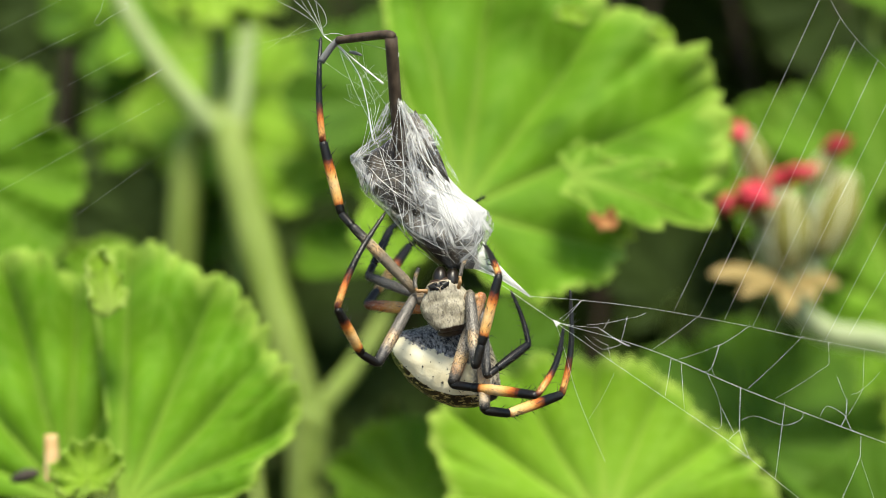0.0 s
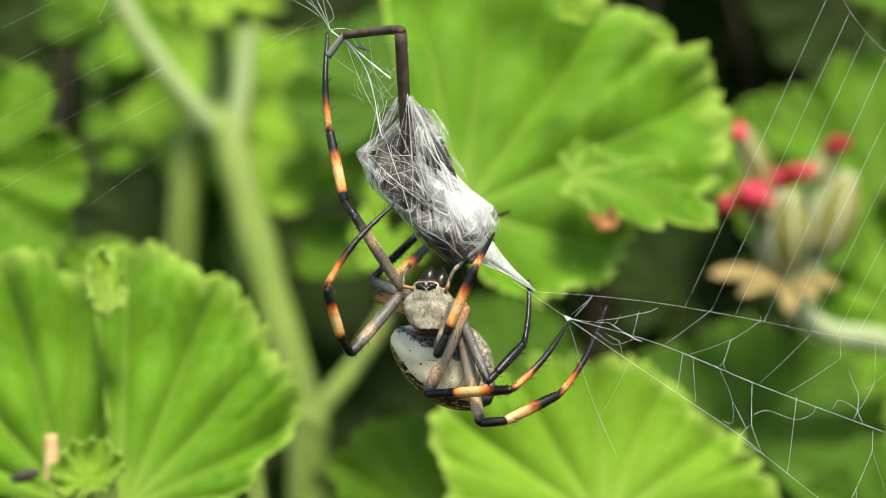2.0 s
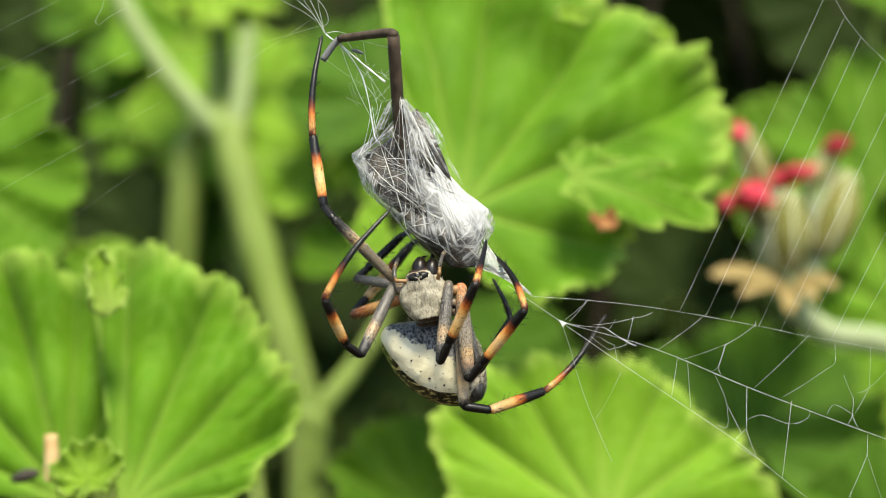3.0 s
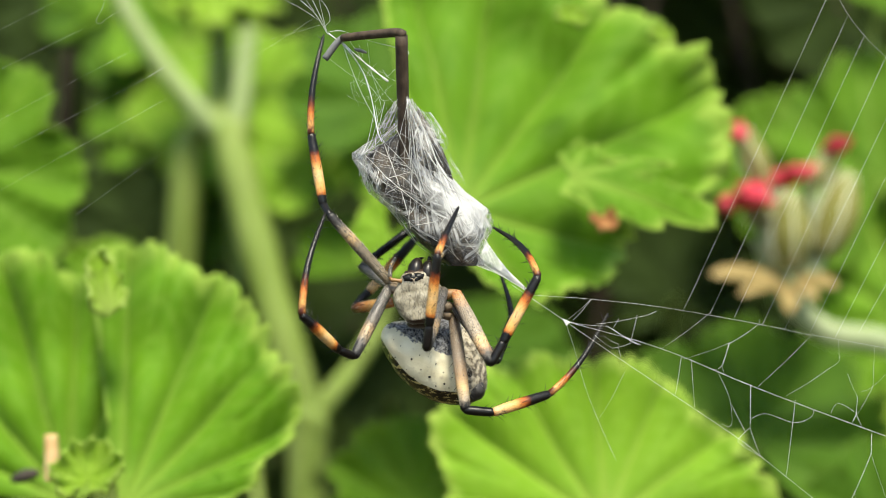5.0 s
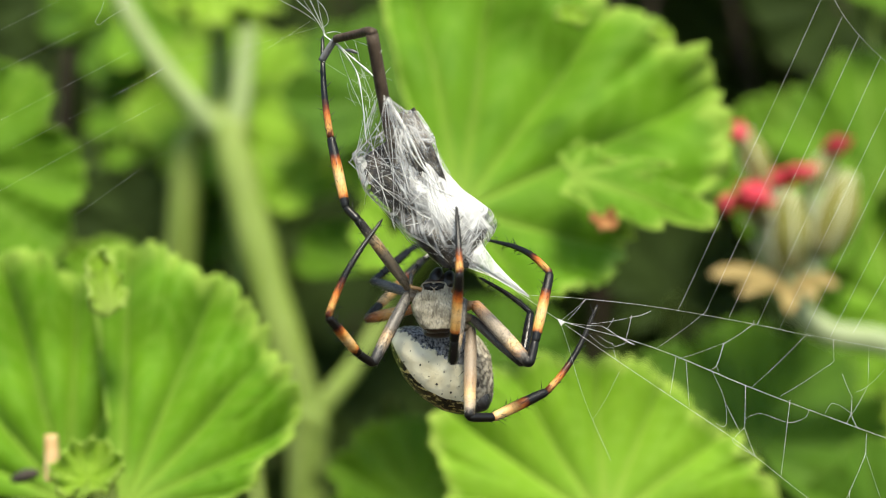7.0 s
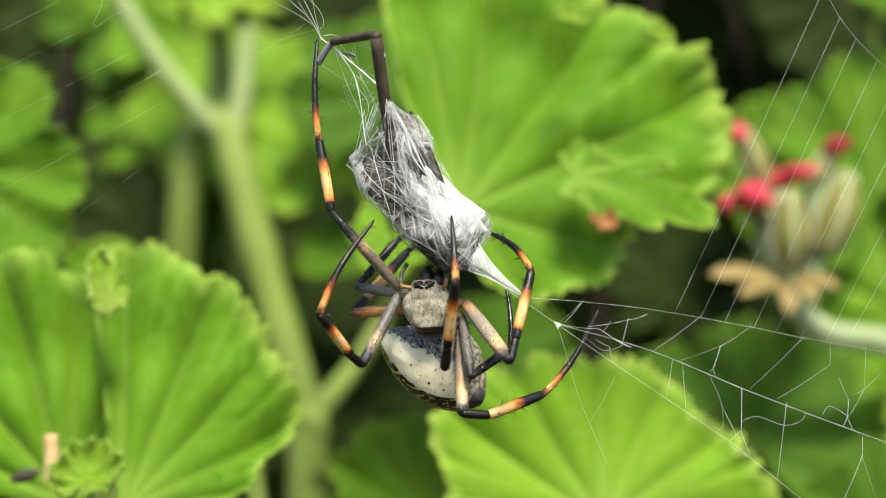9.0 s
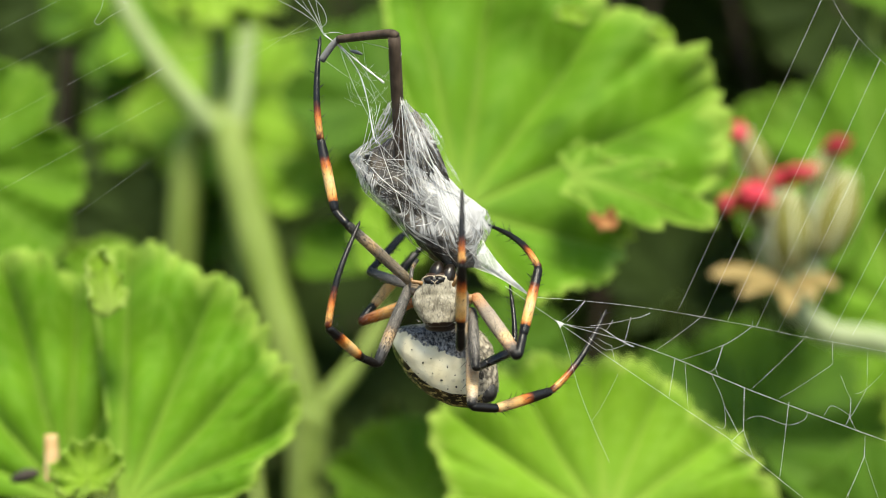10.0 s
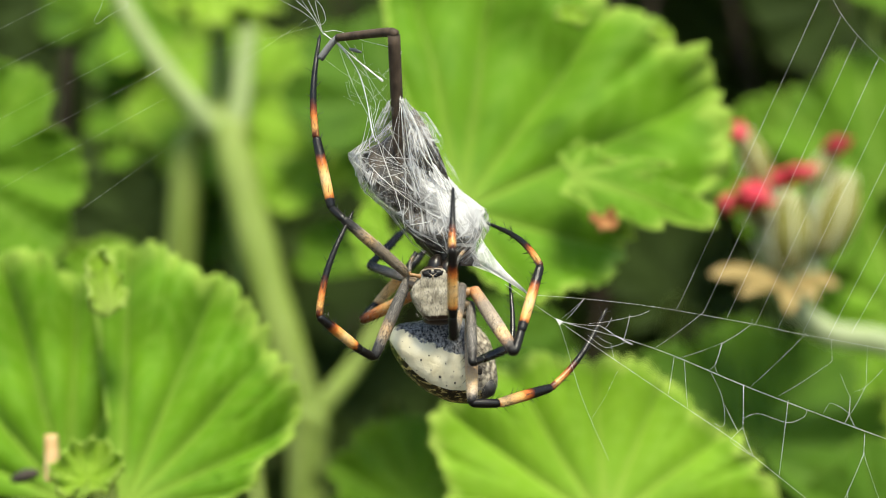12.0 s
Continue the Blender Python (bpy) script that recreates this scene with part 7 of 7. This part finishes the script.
    leg_walk(LEGS['L4'], [(0, (-2.64, 3.00, -8.29), (-10.78, 9.72, -7.91), (-9.39, 11.85, -5.91), (-4.97, 18.59, 0.41), (6.30, 18.01, 7.77)),
        (0.5, (-2.72, 3.00, -7.33), (-10.68, 9.18, -10.52), (-9.17, 10.22, -7.86), (-4.38, 13.54, 0.57), (6.33, 19.71, 5.91)),
        (1, (-3.12, 3.00, -9.45), (-9.34, 11.54, -9.18), (-7.72, 13.51, -7.19), (-2.58, 19.76, -0.92), (9.53, 19.13, 4.94)),
        (1.5, (-3.00, 3.00, -8.21), (-10.40, 10.08, -10.80), (-8.69, 11.65, -8.54), (-3.29, 16.61, -1.40), (7.42, 22.56, 4.21)),
        (2, (-5.04, 3.00, -8.30), (-9.38, 12.49, -6.63), (-7.69, 14.68, -4.96), (-2.35, 21.64, 0.34), (10.04, 20.98, 5.60)),
        (2.5, (-4.50, 3.00, -5.90), (-12.12, 9.28, -9.65), (-9.97, 9.30, -7.23), (-3.15, 9.37, 0.41), (7.09, 17.05, 4.61)),
        (3, (-5.58, 3.00, -6.84), (-12.81, 10.28, -9.37), (-10.85, 11.24, -6.98), (-4.64, 14.28, 0.57), (5.55, 21.83, 5.13)),
        (5, (-6.42, 3.00, -7.22), (-12.63, 11.46, -8.45), (-10.60, 12.38, -6.11), (-4.17, 15.29, 1.31), (6.41, 22.90, 4.73)),
        (5.5, (-7.66, 3.00, -9.86), (-13.61, 11.57, -8.21), (-11.29, 12.74, -6.28), (-3.94, 16.41, -0.16), (7.09, 22.95, 3.97)),
        (6, (-5.24, 3.00, -8.64), (-11.50, 11.38, -7.16), (-9.36, 13.33, -5.72), (-2.58, 19.50, -1.17), (10.70, 20.69, 0.75)),
        (6.5, (-4.58, 3.00, -8.07), (-11.72, 10.78, -8.43), (-9.86, 12.83, -6.74), (-3.99, 19.31, -1.41), (7.69, 23.31, 3.97)),
        (7, (-3.88, 3.00, -8.17), (-10.83, 10.76, -9.95), (-8.97, 12.49, -7.96), (-3.06, 17.99, -1.65), (8.35, 22.75, 3.71)),
        (8.8, (-5.01, 3.00, -8.16), (-13.32, 9.35, -9.65), (-11.34, 10.75, -7.51), (-5.07, 15.18, -0.74), (5.34, 20.33, 6.10)),
        (9, (-5.15, 3.00, -8.24), (-12.81, 10.22, -9.13), (-10.98, 11.88, -7.03), (-5.19, 17.12, -0.41), (5.38, 21.86, 6.47)),
        (9.5, (-5.49, 3.00, -8.16), (-11.75, 11.51, -7.97), (-10.07, 13.35, -5.92), (-4.74, 19.20, 0.58), (6.87, 18.65, 7.39)),
        (10, (-3.77, 3.00, -7.21), (-11.64, 9.34, -10.29), (-9.79, 10.63, -7.98), (-3.92, 14.72, -0.65), (5.54, 21.68, 5.96)),
        (10.5, (-4.27, 3.00, -5.90), (-11.29, 10.24, -9.05), (-9.43, 11.69, -6.84), (-3.53, 16.28, 0.16), (6.90, 22.36, 6.15)),
        (11, (-4.85, 3.00, -6.33), (-11.46, 10.56, -9.62), (-9.66, 12.17, -7.47), (-3.96, 17.26, -0.66), (6.89, 21.96, 5.80)),
        (11.5, (-5.16, 3.00, -6.59), (-11.48, 10.90, -9.63), (-9.68, 12.58, -7.54), (-3.97, 17.90, -0.91), (6.91, 22.63, 5.48)),
        (12, (-4.01, 3.00, -6.27), (-11.41, 9.51, -10.06), (-9.46, 10.86, -7.86), (-3.27, 15.12, -0.90), (6.56, 22.09, 5.13))])
    leg_walk(LEGS['R1'], [(0, (3.62, -0.50, -5.87), (4.32, -6.15, -15.49), (5.05, -6.13, -12.62), (7.36, -6.06, -3.54), (5.50, 2.46, 0.93)),
        (0.5, (3.81, -0.50, -5.88), (3.40, -7.89, -14.25), (4.31, -8.60, -11.53), (7.21, -10.85, -2.91), (6.07, -2.07, 1.29)),
        (1, (3.33, -0.50, -7.58), (3.16, -8.99, -14.84), (3.95, -8.97, -11.99), (6.46, -8.93, -2.97), (5.51, 0.08, 0.77)),
        (1.5, (3.56, -0.50, -6.87), (1.34, -6.33, -16.14), (2.09, -7.37, -13.48), (4.45, -10.66, -5.03), (5.15, -2.33, 0.08)),
        (2, (1.60, -0.50, -7.26), (-0.73, -9.26, -13.80), (0.42, -9.45, -11.08), (4.09, -10.06, -2.49), (6.91, -1.93, 2.20)),
        (2.5, (2.14, -0.50, -4.89), (0.37, -7.02, -13.79), (1.29, -8.06, -11.18), (4.22, -11.34, -2.91), (6.20, -2.94, 1.74)),
        (3, (0.78, -0.50, -4.58), (-0.38, -4.33, -15.02), (0.74, -5.39, -12.49), (4.27, -8.75, -4.49), (5.87, -0.95, 1.22)),
        (5, (0.11, -0.50, -5.50), (-2.14, -8.51, -12.96), (-1.80, -8.87, -10.04), (-0.73, -9.98, -0.80), (2.11, -3.19, 5.66)),
        (5.5, (-1.06, -0.50, -8.28), (-2.78, -10.18, -13.59), (-2.29, -10.34, -10.68), (-0.73, -10.86, -1.46), (1.64, -5.75, 6.56)),
        (6, (1.26, -0.50, -6.85), (0.59, -8.70, -14.42), (0.88, -9.36, -11.55), (1.82, -11.44, -2.47), (1.48, -7.54, 6.51)),
        (6.5, (2.06, -0.50, -7.03), (0.88, -8.59, -14.65), (1.07, -9.40, -11.81), (1.67, -11.98, -2.83), (1.26, -7.86, 6.06)),
        (7, (2.71, -0.50, -6.91), (1.25, -8.34, -14.74), (1.46, -9.30, -11.95), (2.10, -12.33, -3.11), (1.77, -7.74, 5.54)),
        (8.8, (1.54, -0.50, -6.58), (1.55, -8.37, -14.52), (1.83, -9.45, -11.78), (2.74, -12.87, -3.10), (1.11, -7.43, 4.89)),
        (9, (1.44, -0.50, -6.83), (0.22, -7.28, -15.63), (0.55, -8.34, -12.89), (1.60, -11.71, -4.21), (1.11, -7.01, 4.38)),
        (9.5, (1.03, -0.50, -6.41), (-0.52, -8.18, -14.38), (-0.34, -9.09, -11.57), (0.22, -11.98, -2.68), (1.34, -5.99, 4.99)),
        (10, (2.80, -0.50, -5.87), (2.28, -9.15, -12.92), (2.30, -10.46, -10.27), (2.36, -14.59, -1.86), (2.46, -12.31, 7.67)),
        (10.5, (2.37, -0.50, -4.89), (0.95, -9.50, -11.36), (0.95, -10.30, -8.51), (0.94, -12.83, 0.51), (1.11, -7.19, 8.52)),
        (11, (1.78, -0.50, -5.21), (0.00, -9.17, -12.04), (0.00, -10.11, -9.24), (0.00, -13.10, -0.36), (0.66, -8.35, 8.18)),
        (11.5, (1.43, -0.50, -5.24), (-0.51, -9.16, -12.04), (-0.51, -10.20, -9.27), (-0.50, -13.49, -0.50), (0.44, -8.62, 7.95)),
        (12, (2.57, -0.50, -4.95), (1.32, -9.46, -11.51), (1.28, -10.52, -8.75), (1.15, -13.86, 0.00), (1.33, -8.26, 8.04))])
    leg_walk(LEGS['R2'], [(0, (5.27, 0.60, -6.17), (1.26, -0.43, -18.35), (3.89, -2.10, -18.55), (12.21, -7.41, -19.17), (16.48, 2.35, -10.68)),
        (0.5, (5.40, 0.60, -6.43), (1.25, -0.39, -18.56), (4.08, -1.71, -18.49), (13.05, -5.89, -18.26), (17.32, 4.31, -10.30)),
        (1, (4.95, 0.60, -8.03), (2.70, -4.18, -19.76), (5.42, -5.68, -19.38), (14.02, -10.42, -18.18), (16.80, 0.50, -10.51)),
        (1.5, (5.14, 0.60, -7.45), (3.14, -5.16, -18.77), (5.92, -6.50, -18.29), (14.72, -10.74, -16.76), (16.83, 0.85, -9.91)),
        (2, (3.15, 0.60, -7.91), (-2.09, -0.52, -19.60), (0.56, -2.15, -19.32), (8.96, -7.30, -18.44), (17.08, -0.84, -9.61)),
        (2.5, (3.68, 0.60, -5.53), (5.11, -7.43, -15.47), (6.50, -8.72, -12.99), (10.90, -12.80, -5.12), (6.47, -1.30, 0.69)),
        (3, (2.41, 0.60, -4.91), (3.50, -1.35, -17.58), (5.25, -2.55, -15.29), (10.79, -6.37, -8.03), (6.31, 3.81, -0.16)),
        (5, (1.70, 0.60, -5.97), (6.37, -7.33, -14.96), (7.85, -6.88, -12.25), (12.55, -5.45, -3.66), (6.89, 4.97, 3.05)),
        (5.5, (0.51, 0.60, -8.81), (6.20, -7.96, -16.54), (7.51, -7.97, -13.70), (11.66, -8.00, -4.73), (6.35, 2.43, 2.24)),
        (6, (2.86, 0.60, -7.32), (9.81, -6.54, -15.46), (10.76, -5.30, -12.75), (13.77, -1.38, -4.18), (5.94, 7.86, 2.06)),
        (6.5, (3.61, 0.60, -7.68), (10.43, -7.53, -14.94), (11.29, -6.32, -12.19), (14.00, -2.50, -3.48), (5.44, 6.68, 1.81)),
        (7, (4.28, 0.60, -7.50), (11.42, -6.97, -15.06), (12.12, -5.81, -12.24), (14.33, -2.12, -3.34), (6.18, 7.78, 1.27)),
        (8.8, (3.13, 0.60, -7.10), (11.32, -7.46, -12.88), (11.94, -6.06, -10.15), (13.91, -1.65, -1.52), (5.16, 8.19, 1.98)),
        (9, (3.01, 0.60, -7.39), (8.77, -8.36, -14.59), (9.49, -7.13, -11.81), (11.77, -3.22, -3.02), (5.13, 7.13, 2.84)),
        (9.5, (2.63, 0.60, -6.89), (8.46, -8.79, -13.46), (9.10, -7.60, -10.65), (11.14, -3.83, -1.73), (5.36, 6.78, 4.57)),
        (10, (4.38, 0.60, -6.44), (9.81, -8.27, -14.01), (10.52, -6.96, -11.26), (12.78, -2.82, -2.57), (5.93, 7.25, 3.56)),
        (10.5, (3.91, 0.60, -5.53), (9.07, -8.28, -13.27), (9.89, -6.97, -10.56), (12.47, -2.81, -1.97), (6.02, 7.72, 3.80)),
        (11, (3.33, 0.60, -5.83), (8.11, -8.23, -13.86), (8.95, -6.81, -11.21), (11.59, -2.32, -2.80), (5.39, 7.96, 3.65)),
        (11.5, (3.00, 0.60, -5.80), (7.74, -8.23, -13.86), (8.65, -6.86, -11.21), (11.51, -2.50, -2.80), (5.15, 7.73, 3.56)),
        (12, (4.15, 0.60, -5.51), (9.37, -8.01, -13.51), (10.25, -6.67, -10.83), (13.03, -2.40, -2.35), (5.93, 7.53, 3.72))])
    leg_walk(LEGS['R3'], [(0, (5.22, 1.00, -8.08), (5.87, -3.83, -16.93), (7.24, -2.83, -15.98), (11.58, 0.35, -12.96), (9.45, 6.39, -5.75)),
        (0.5, (5.07, 1.00, -8.31), (5.82, -5.54, -15.98), (7.21, -4.45, -15.14), (11.58, -1.00, -12.50), (10.25, 4.93, -5.01)),
        (1, (4.73, 1.00, -9.93), (8.17, -4.58, -17.62), (9.07, -3.34, -16.41), (11.90, 0.58, -12.59), (8.55, 5.54, -5.02)),
        (1.5, (4.77, 1.00, -9.33), (5.56, -4.20, -17.95), (6.97, -2.97, -17.43), (11.45, 0.93, -15.76), (11.48, 5.98, -7.55)),
        (2, (2.69, 1.00, -9.77), (6.00, -4.40, -17.64), (7.19, -3.39, -16.47), (10.94, -0.18, -12.77), (11.84, 4.01, -4.13)),
        (2.5, (3.23, 1.00, -7.38), (6.61, -4.26, -15.32), (7.57, -3.05, -14.13), (10.60, 0.78, -10.37), (6.61, 6.09, -3.38)),
        (3, (2.31, 1.00, -6.82), (4.95, 0.21, -16.54), (5.97, 0.23, -14.88), (9.19, 0.32, -9.62), (6.98, 7.98, -4.20)),
        (5, (1.44, 1.00, -7.87), (7.25, -3.16, -15.02), (7.76, -1.79, -13.74), (9.37, 2.57, -9.68), (8.16, 10.02, -3.68)),
        (5.5, (0.20, 1.00, -10.70), (6.61, -4.30, -16.44), (7.02, -2.96, -15.08), (8.31, 1.26, -10.78), (5.90, 6.29, -2.91)),
        (6, (2.62, 1.00, -9.22), (7.36, -4.23, -16.45), (7.95, -3.09, -14.99), (9.82, 0.53, -10.36), (4.93, 5.03, -3.37)),
        (6.5, (3.15, 1.00, -9.54), (8.92, -4.67, -15.59), (9.37, -3.57, -14.05), (10.79, -0.06, -9.18), (4.77, 5.01, -3.60)),
        (7, (3.89, 1.00, -9.38), (10.54, -3.81, -15.28), (10.86, -2.73, -13.69), (11.90, 0.71, -8.68), (5.02, 5.51, -3.92)),
        (8.8, (2.82, 1.00, -8.99), (8.69, -4.88, -14.75), (9.23, -3.65, -13.35), (10.96, 0.25, -8.89), (6.80, 7.48, -4.03)),
        (9, (2.66, 1.00, -9.27), (3.66, -5.58, -16.87), (4.96, -4.39, -16.05), (9.08, -0.62, -13.44), (8.73, 4.02, -4.99)),
        (9.5, (2.37, 1.00, -8.78), (3.65, -5.76, -16.19), (4.82, -4.34, -15.54), (8.50, 0.16, -13.48), (9.00, 2.96, -4.27)),
        (10, (4.02, 1.00, -8.31), (4.32, -5.85, -15.73), (5.60, -4.47, -15.24), (9.64, -0.07, -13.70), (9.19, 3.87, -4.91)),
        (10.5, (3.46, 1.00, -7.38), (3.73, -5.99, -14.68), (5.03, -4.61, -14.26), (9.18, -0.24, -12.92), (8.90, 4.36, -4.45)),
        (11, (2.91, 1.00, -7.69), (2.98, -5.92, -15.06), (4.14, -4.40, -14.68), (7.82, 0.40, -13.50), (8.52, 4.77, -4.93)),
        (11.5, (2.64, 1.00, -7.68), (2.76, -5.91, -15.06), (3.86, -4.34, -14.74), (7.37, 0.64, -13.74), (8.43, 4.39, -4.92)),
        (12, (3.78, 1.00, -7.39), (3.88, -5.55, -15.08), (5.18, -4.17, -14.64), (9.27, 0.23, -13.26), (9.22, 4.50, -4.61))])
    leg_walk(LEGS['R4'], [(0, (5.38, 1.50, -9.49), (5.57, -3.84, -21.52), (8.86, -2.31, -22.05), (16.14, 2.02, -19.93), (17.55, 4.19, -5.62)),
        (0.5, (5.02, 1.50, -9.72), (3.68, -4.46, -21.38), (7.02, -3.01, -21.83), (14.42, 1.56, -21.05), (20.81, 6.59, -8.98)),
        (1, (4.76, 1.50, -11.35), (4.37, -3.78, -23.41), (7.73, -2.30, -23.49), (14.71, 2.49, -21.36), (21.12, 6.63, -8.99)),
        (1.5, (4.69, 1.50, -10.74), (5.23, -2.29, -23.34), (8.82, -1.51, -23.34), (15.88, 2.72, -20.46), (20.93, 7.93, -7.85)),
        (2, (2.54, 1.50, -11.18), (4.98, -3.16, -23.25), (8.43, -1.89, -23.08), (15.73, 1.67, -19.90), (22.77, 5.78, -7.85)),
        (2.5, (3.08, 1.50, -8.79), (3.31, -3.99, -20.75), (6.98, -4.12, -20.89), (14.26, 0.31, -19.01), (22.62, 6.60, -8.91)),
        (3, (2.43, 1.50, -8.23), (2.83, 0.25, -21.33), (6.45, 0.62, -21.88), (13.91, 4.58, -19.69), (22.95, 9.14, -9.24)),
        (5, (1.44, 1.50, -9.28), (3.02, -3.11, -21.52), (6.68, -3.25, -21.80), (14.34, 0.38, -19.71), (22.87, 5.14, -8.93)),
        (5.5, (0.15, 1.50, -12.12), (2.54, -5.09, -23.27), (6.22, -5.18, -23.18), (13.13, -0.65, -20.38), (20.14, 1.78, -7.87)),
        (6, (2.62, 1.50, -10.64), (2.55, -4.69, -22.26), (6.22, -4.80, -22.32), (13.14, -0.46, -19.25), (20.68, 2.63, -7.20)),
        (6.5, (3.01, 1.50, -10.94), (2.54, -5.74, -21.93), (5.86, -4.22, -22.31), (13.14, -0.50, -19.25), (20.74, 3.33, -7.46)),
        (7, (3.79, 1.50, -10.79), (3.52, -4.85, -22.32), (6.72, -3.06, -22.50), (13.98, 0.69, -19.43), (21.39, 5.21, -7.76)),
        (8.8, (2.79, 1.50, -10.41), (4.20, -4.47, -22.06), (7.20, -2.35, -22.27), (14.58, 1.66, -19.90), (21.84, 5.01, -7.75)),
        (9, (2.59, 1.50, -10.68), (2.54, -5.69, -21.71), (6.07, -4.74, -22.03), (13.36, -0.55, -19.70), (21.41, 3.84, -8.41)),
        (9.5, (2.37, 1.50, -10.20), (2.98, -5.99, -21.01), (6.51, -5.05, -21.40), (13.59, -0.54, -19.02), (22.09, 3.53, -7.93)),
        (10, (3.94, 1.50, -9.72), (3.88, -5.58, -20.83), (7.22, -4.08, -21.20), (14.56, 0.24, -19.31), (22.67, 5.56, -8.47)),
        (10.5, (3.31, 1.50, -8.79), (3.29, -5.06, -20.20), (6.91, -4.39, -20.27), (14.24, 0.01, -18.53), (22.61, 5.71, -8.09)),
        (11, (2.78, 1.50, -9.10), (3.21, -5.65, -20.15), (6.47, -3.96, -20.38), (13.67, 0.73, -18.89), (22.26, 6.18, -8.50)),
        (11.5, (2.56, 1.50, -9.09), (2.99, -5.64, -20.15), (6.31, -4.09, -20.37), (13.44, 0.72, -18.89), (22.24, 5.96, -8.57)),
        (12, (3.71, 1.50, -8.80), (3.90, -4.59, -20.47), (7.46, -3.67, -20.56), (14.61, 1.05, -18.92), (22.85, 6.56, -8.27))])
    prey_walk([(0, (-16.46, 1.00, 29.07), 0.0), (0.5, (-15.92, 1.00, 29.22), 3.4), (1, (-15.92, 1.00, 29.07), 6.0), (1.5, (-15.53, 1.00, 29.45), 9.9), (2, (-15.53, 1.00, 29.76), 2.1), (2.5, (-16.23, 1.00, 29.76), 4.9), (3, (-16.23, 1.00, 29.30), 0.4), (5, (-15.99, 1.00, 29.45), 6.0), (5.5, (-17.23, 1.00, 29.45), -13.8), (6, (-17.07, 1.00, 29.53), -15.1), (6.5, (-16.92, 1.00, 29.45), -14.7), (7, (-16.23, 1.00, 29.22), -15.1), (8.8, (-16.84, 1.00, 28.91), -10.1), (9, (-16.84, 1.00, 28.84), -9.1), (9.5, (-16.84, 1.00, 29.45), -6.1), (10, (-16.46, 1.00, 29.22), 2.6), (10.5, (-16.69, 1.00, 29.68), 3.4), (11, (-17.23, 1.00, 29.30), 3.9), (11.5, (-17.53, 1.00, 29.22), 4.7), (12, (-16.61, 1.00, 29.45), 3.4)])
    slide(web, [(0, -0.17, -0.41, 0.33), (0.5, 0.58, -0.27, 0.13), (1, 0.49, -0.6, 0.24), (1.5, 0.19, 0.06, 0.49), (2, 1.37, 0.18, -0.0), (2.5, 1.01, 0.24, 0.22), (3, 0.67, -0.43, 0.01), (5, 1.18, -0.29, -0.06), (5.5, 0.28, -0.0, 0.08), (6, 0.17, 0.19, 0.03), (6.5, 0.0, -0.0, 0.0), (7, 0.46, -0.26, -0.03), (8.8, 0.05, -0.45, 0.2), (9, -0.01, -0.63, 0.01), (9.5, 0.24, -0.04, -0.01), (10, 0.32, -0.52, 0.08), (10.5, 0.15, 0.08, 0.29), (11, -0.35, -0.29, 0.1), (11.5, -0.52, -0.45, -0.08), (12, 0.22, -0.23, 0.02)])
    slide(side_web, [(0, 0.21, -0.23, 0), (0.5, 0.45, -0.14, 0), (1, 0.45, -0.23, 0), (1.5, 0.62, -0.00, 0), (2, 0.62, 0.18, 0), (2.5, 0.31, 0.18, 0), (3, 0.31, -0.09, 0), (5, 0.41, -0.00, 0), (5.5, -0.14, -0.00, 0), (6, -0.07, 0.05, 0), (6.5, 0.00, -0.00, 0), (7, 0.31, -0.14, 0), (8.8, 0.03, -0.32, 0), (9, 0.03, -0.37, 0), (9.5, 0.03, -0.00, 0), (10, 0.21, -0.14, 0), (10.5, 0.10, 0.14, 0), (11, -0.14, -0.09, 0), (11.5, -0.28, -0.14, 0), (12, 0.14, -0.00, 0)])
    slide(anchor, [(0, 0.00, -0.00, 0), (0.5, 0.54, 0.15, 0), (1, 0.54, -0.00, 0), (1.5, 0.92, 0.38, 0), (2, 0.92, 0.69, 0), (2.5, 0.23, 0.69, 0), (3, 0.23, 0.23, 0), (5, 0.46, 0.38, 0), (5.5, -0.77, 0.38, 0), (6, -0.61, 0.46, 0), (6.5, -0.46, 0.38, 0), (7, 0.23, 0.15, 0), (8.8, -0.38, -0.15, 0), (9, -0.38, -0.23, 0), (9.5, -0.38, 0.38, 0), (10, 0.00, 0.15, 0), (10.5, -0.23, 0.61, 0), (11, -0.77, 0.23, 0), (11.5, -1.07, 0.15, 0), (12, -0.15, 0.38, 0)])


motions()
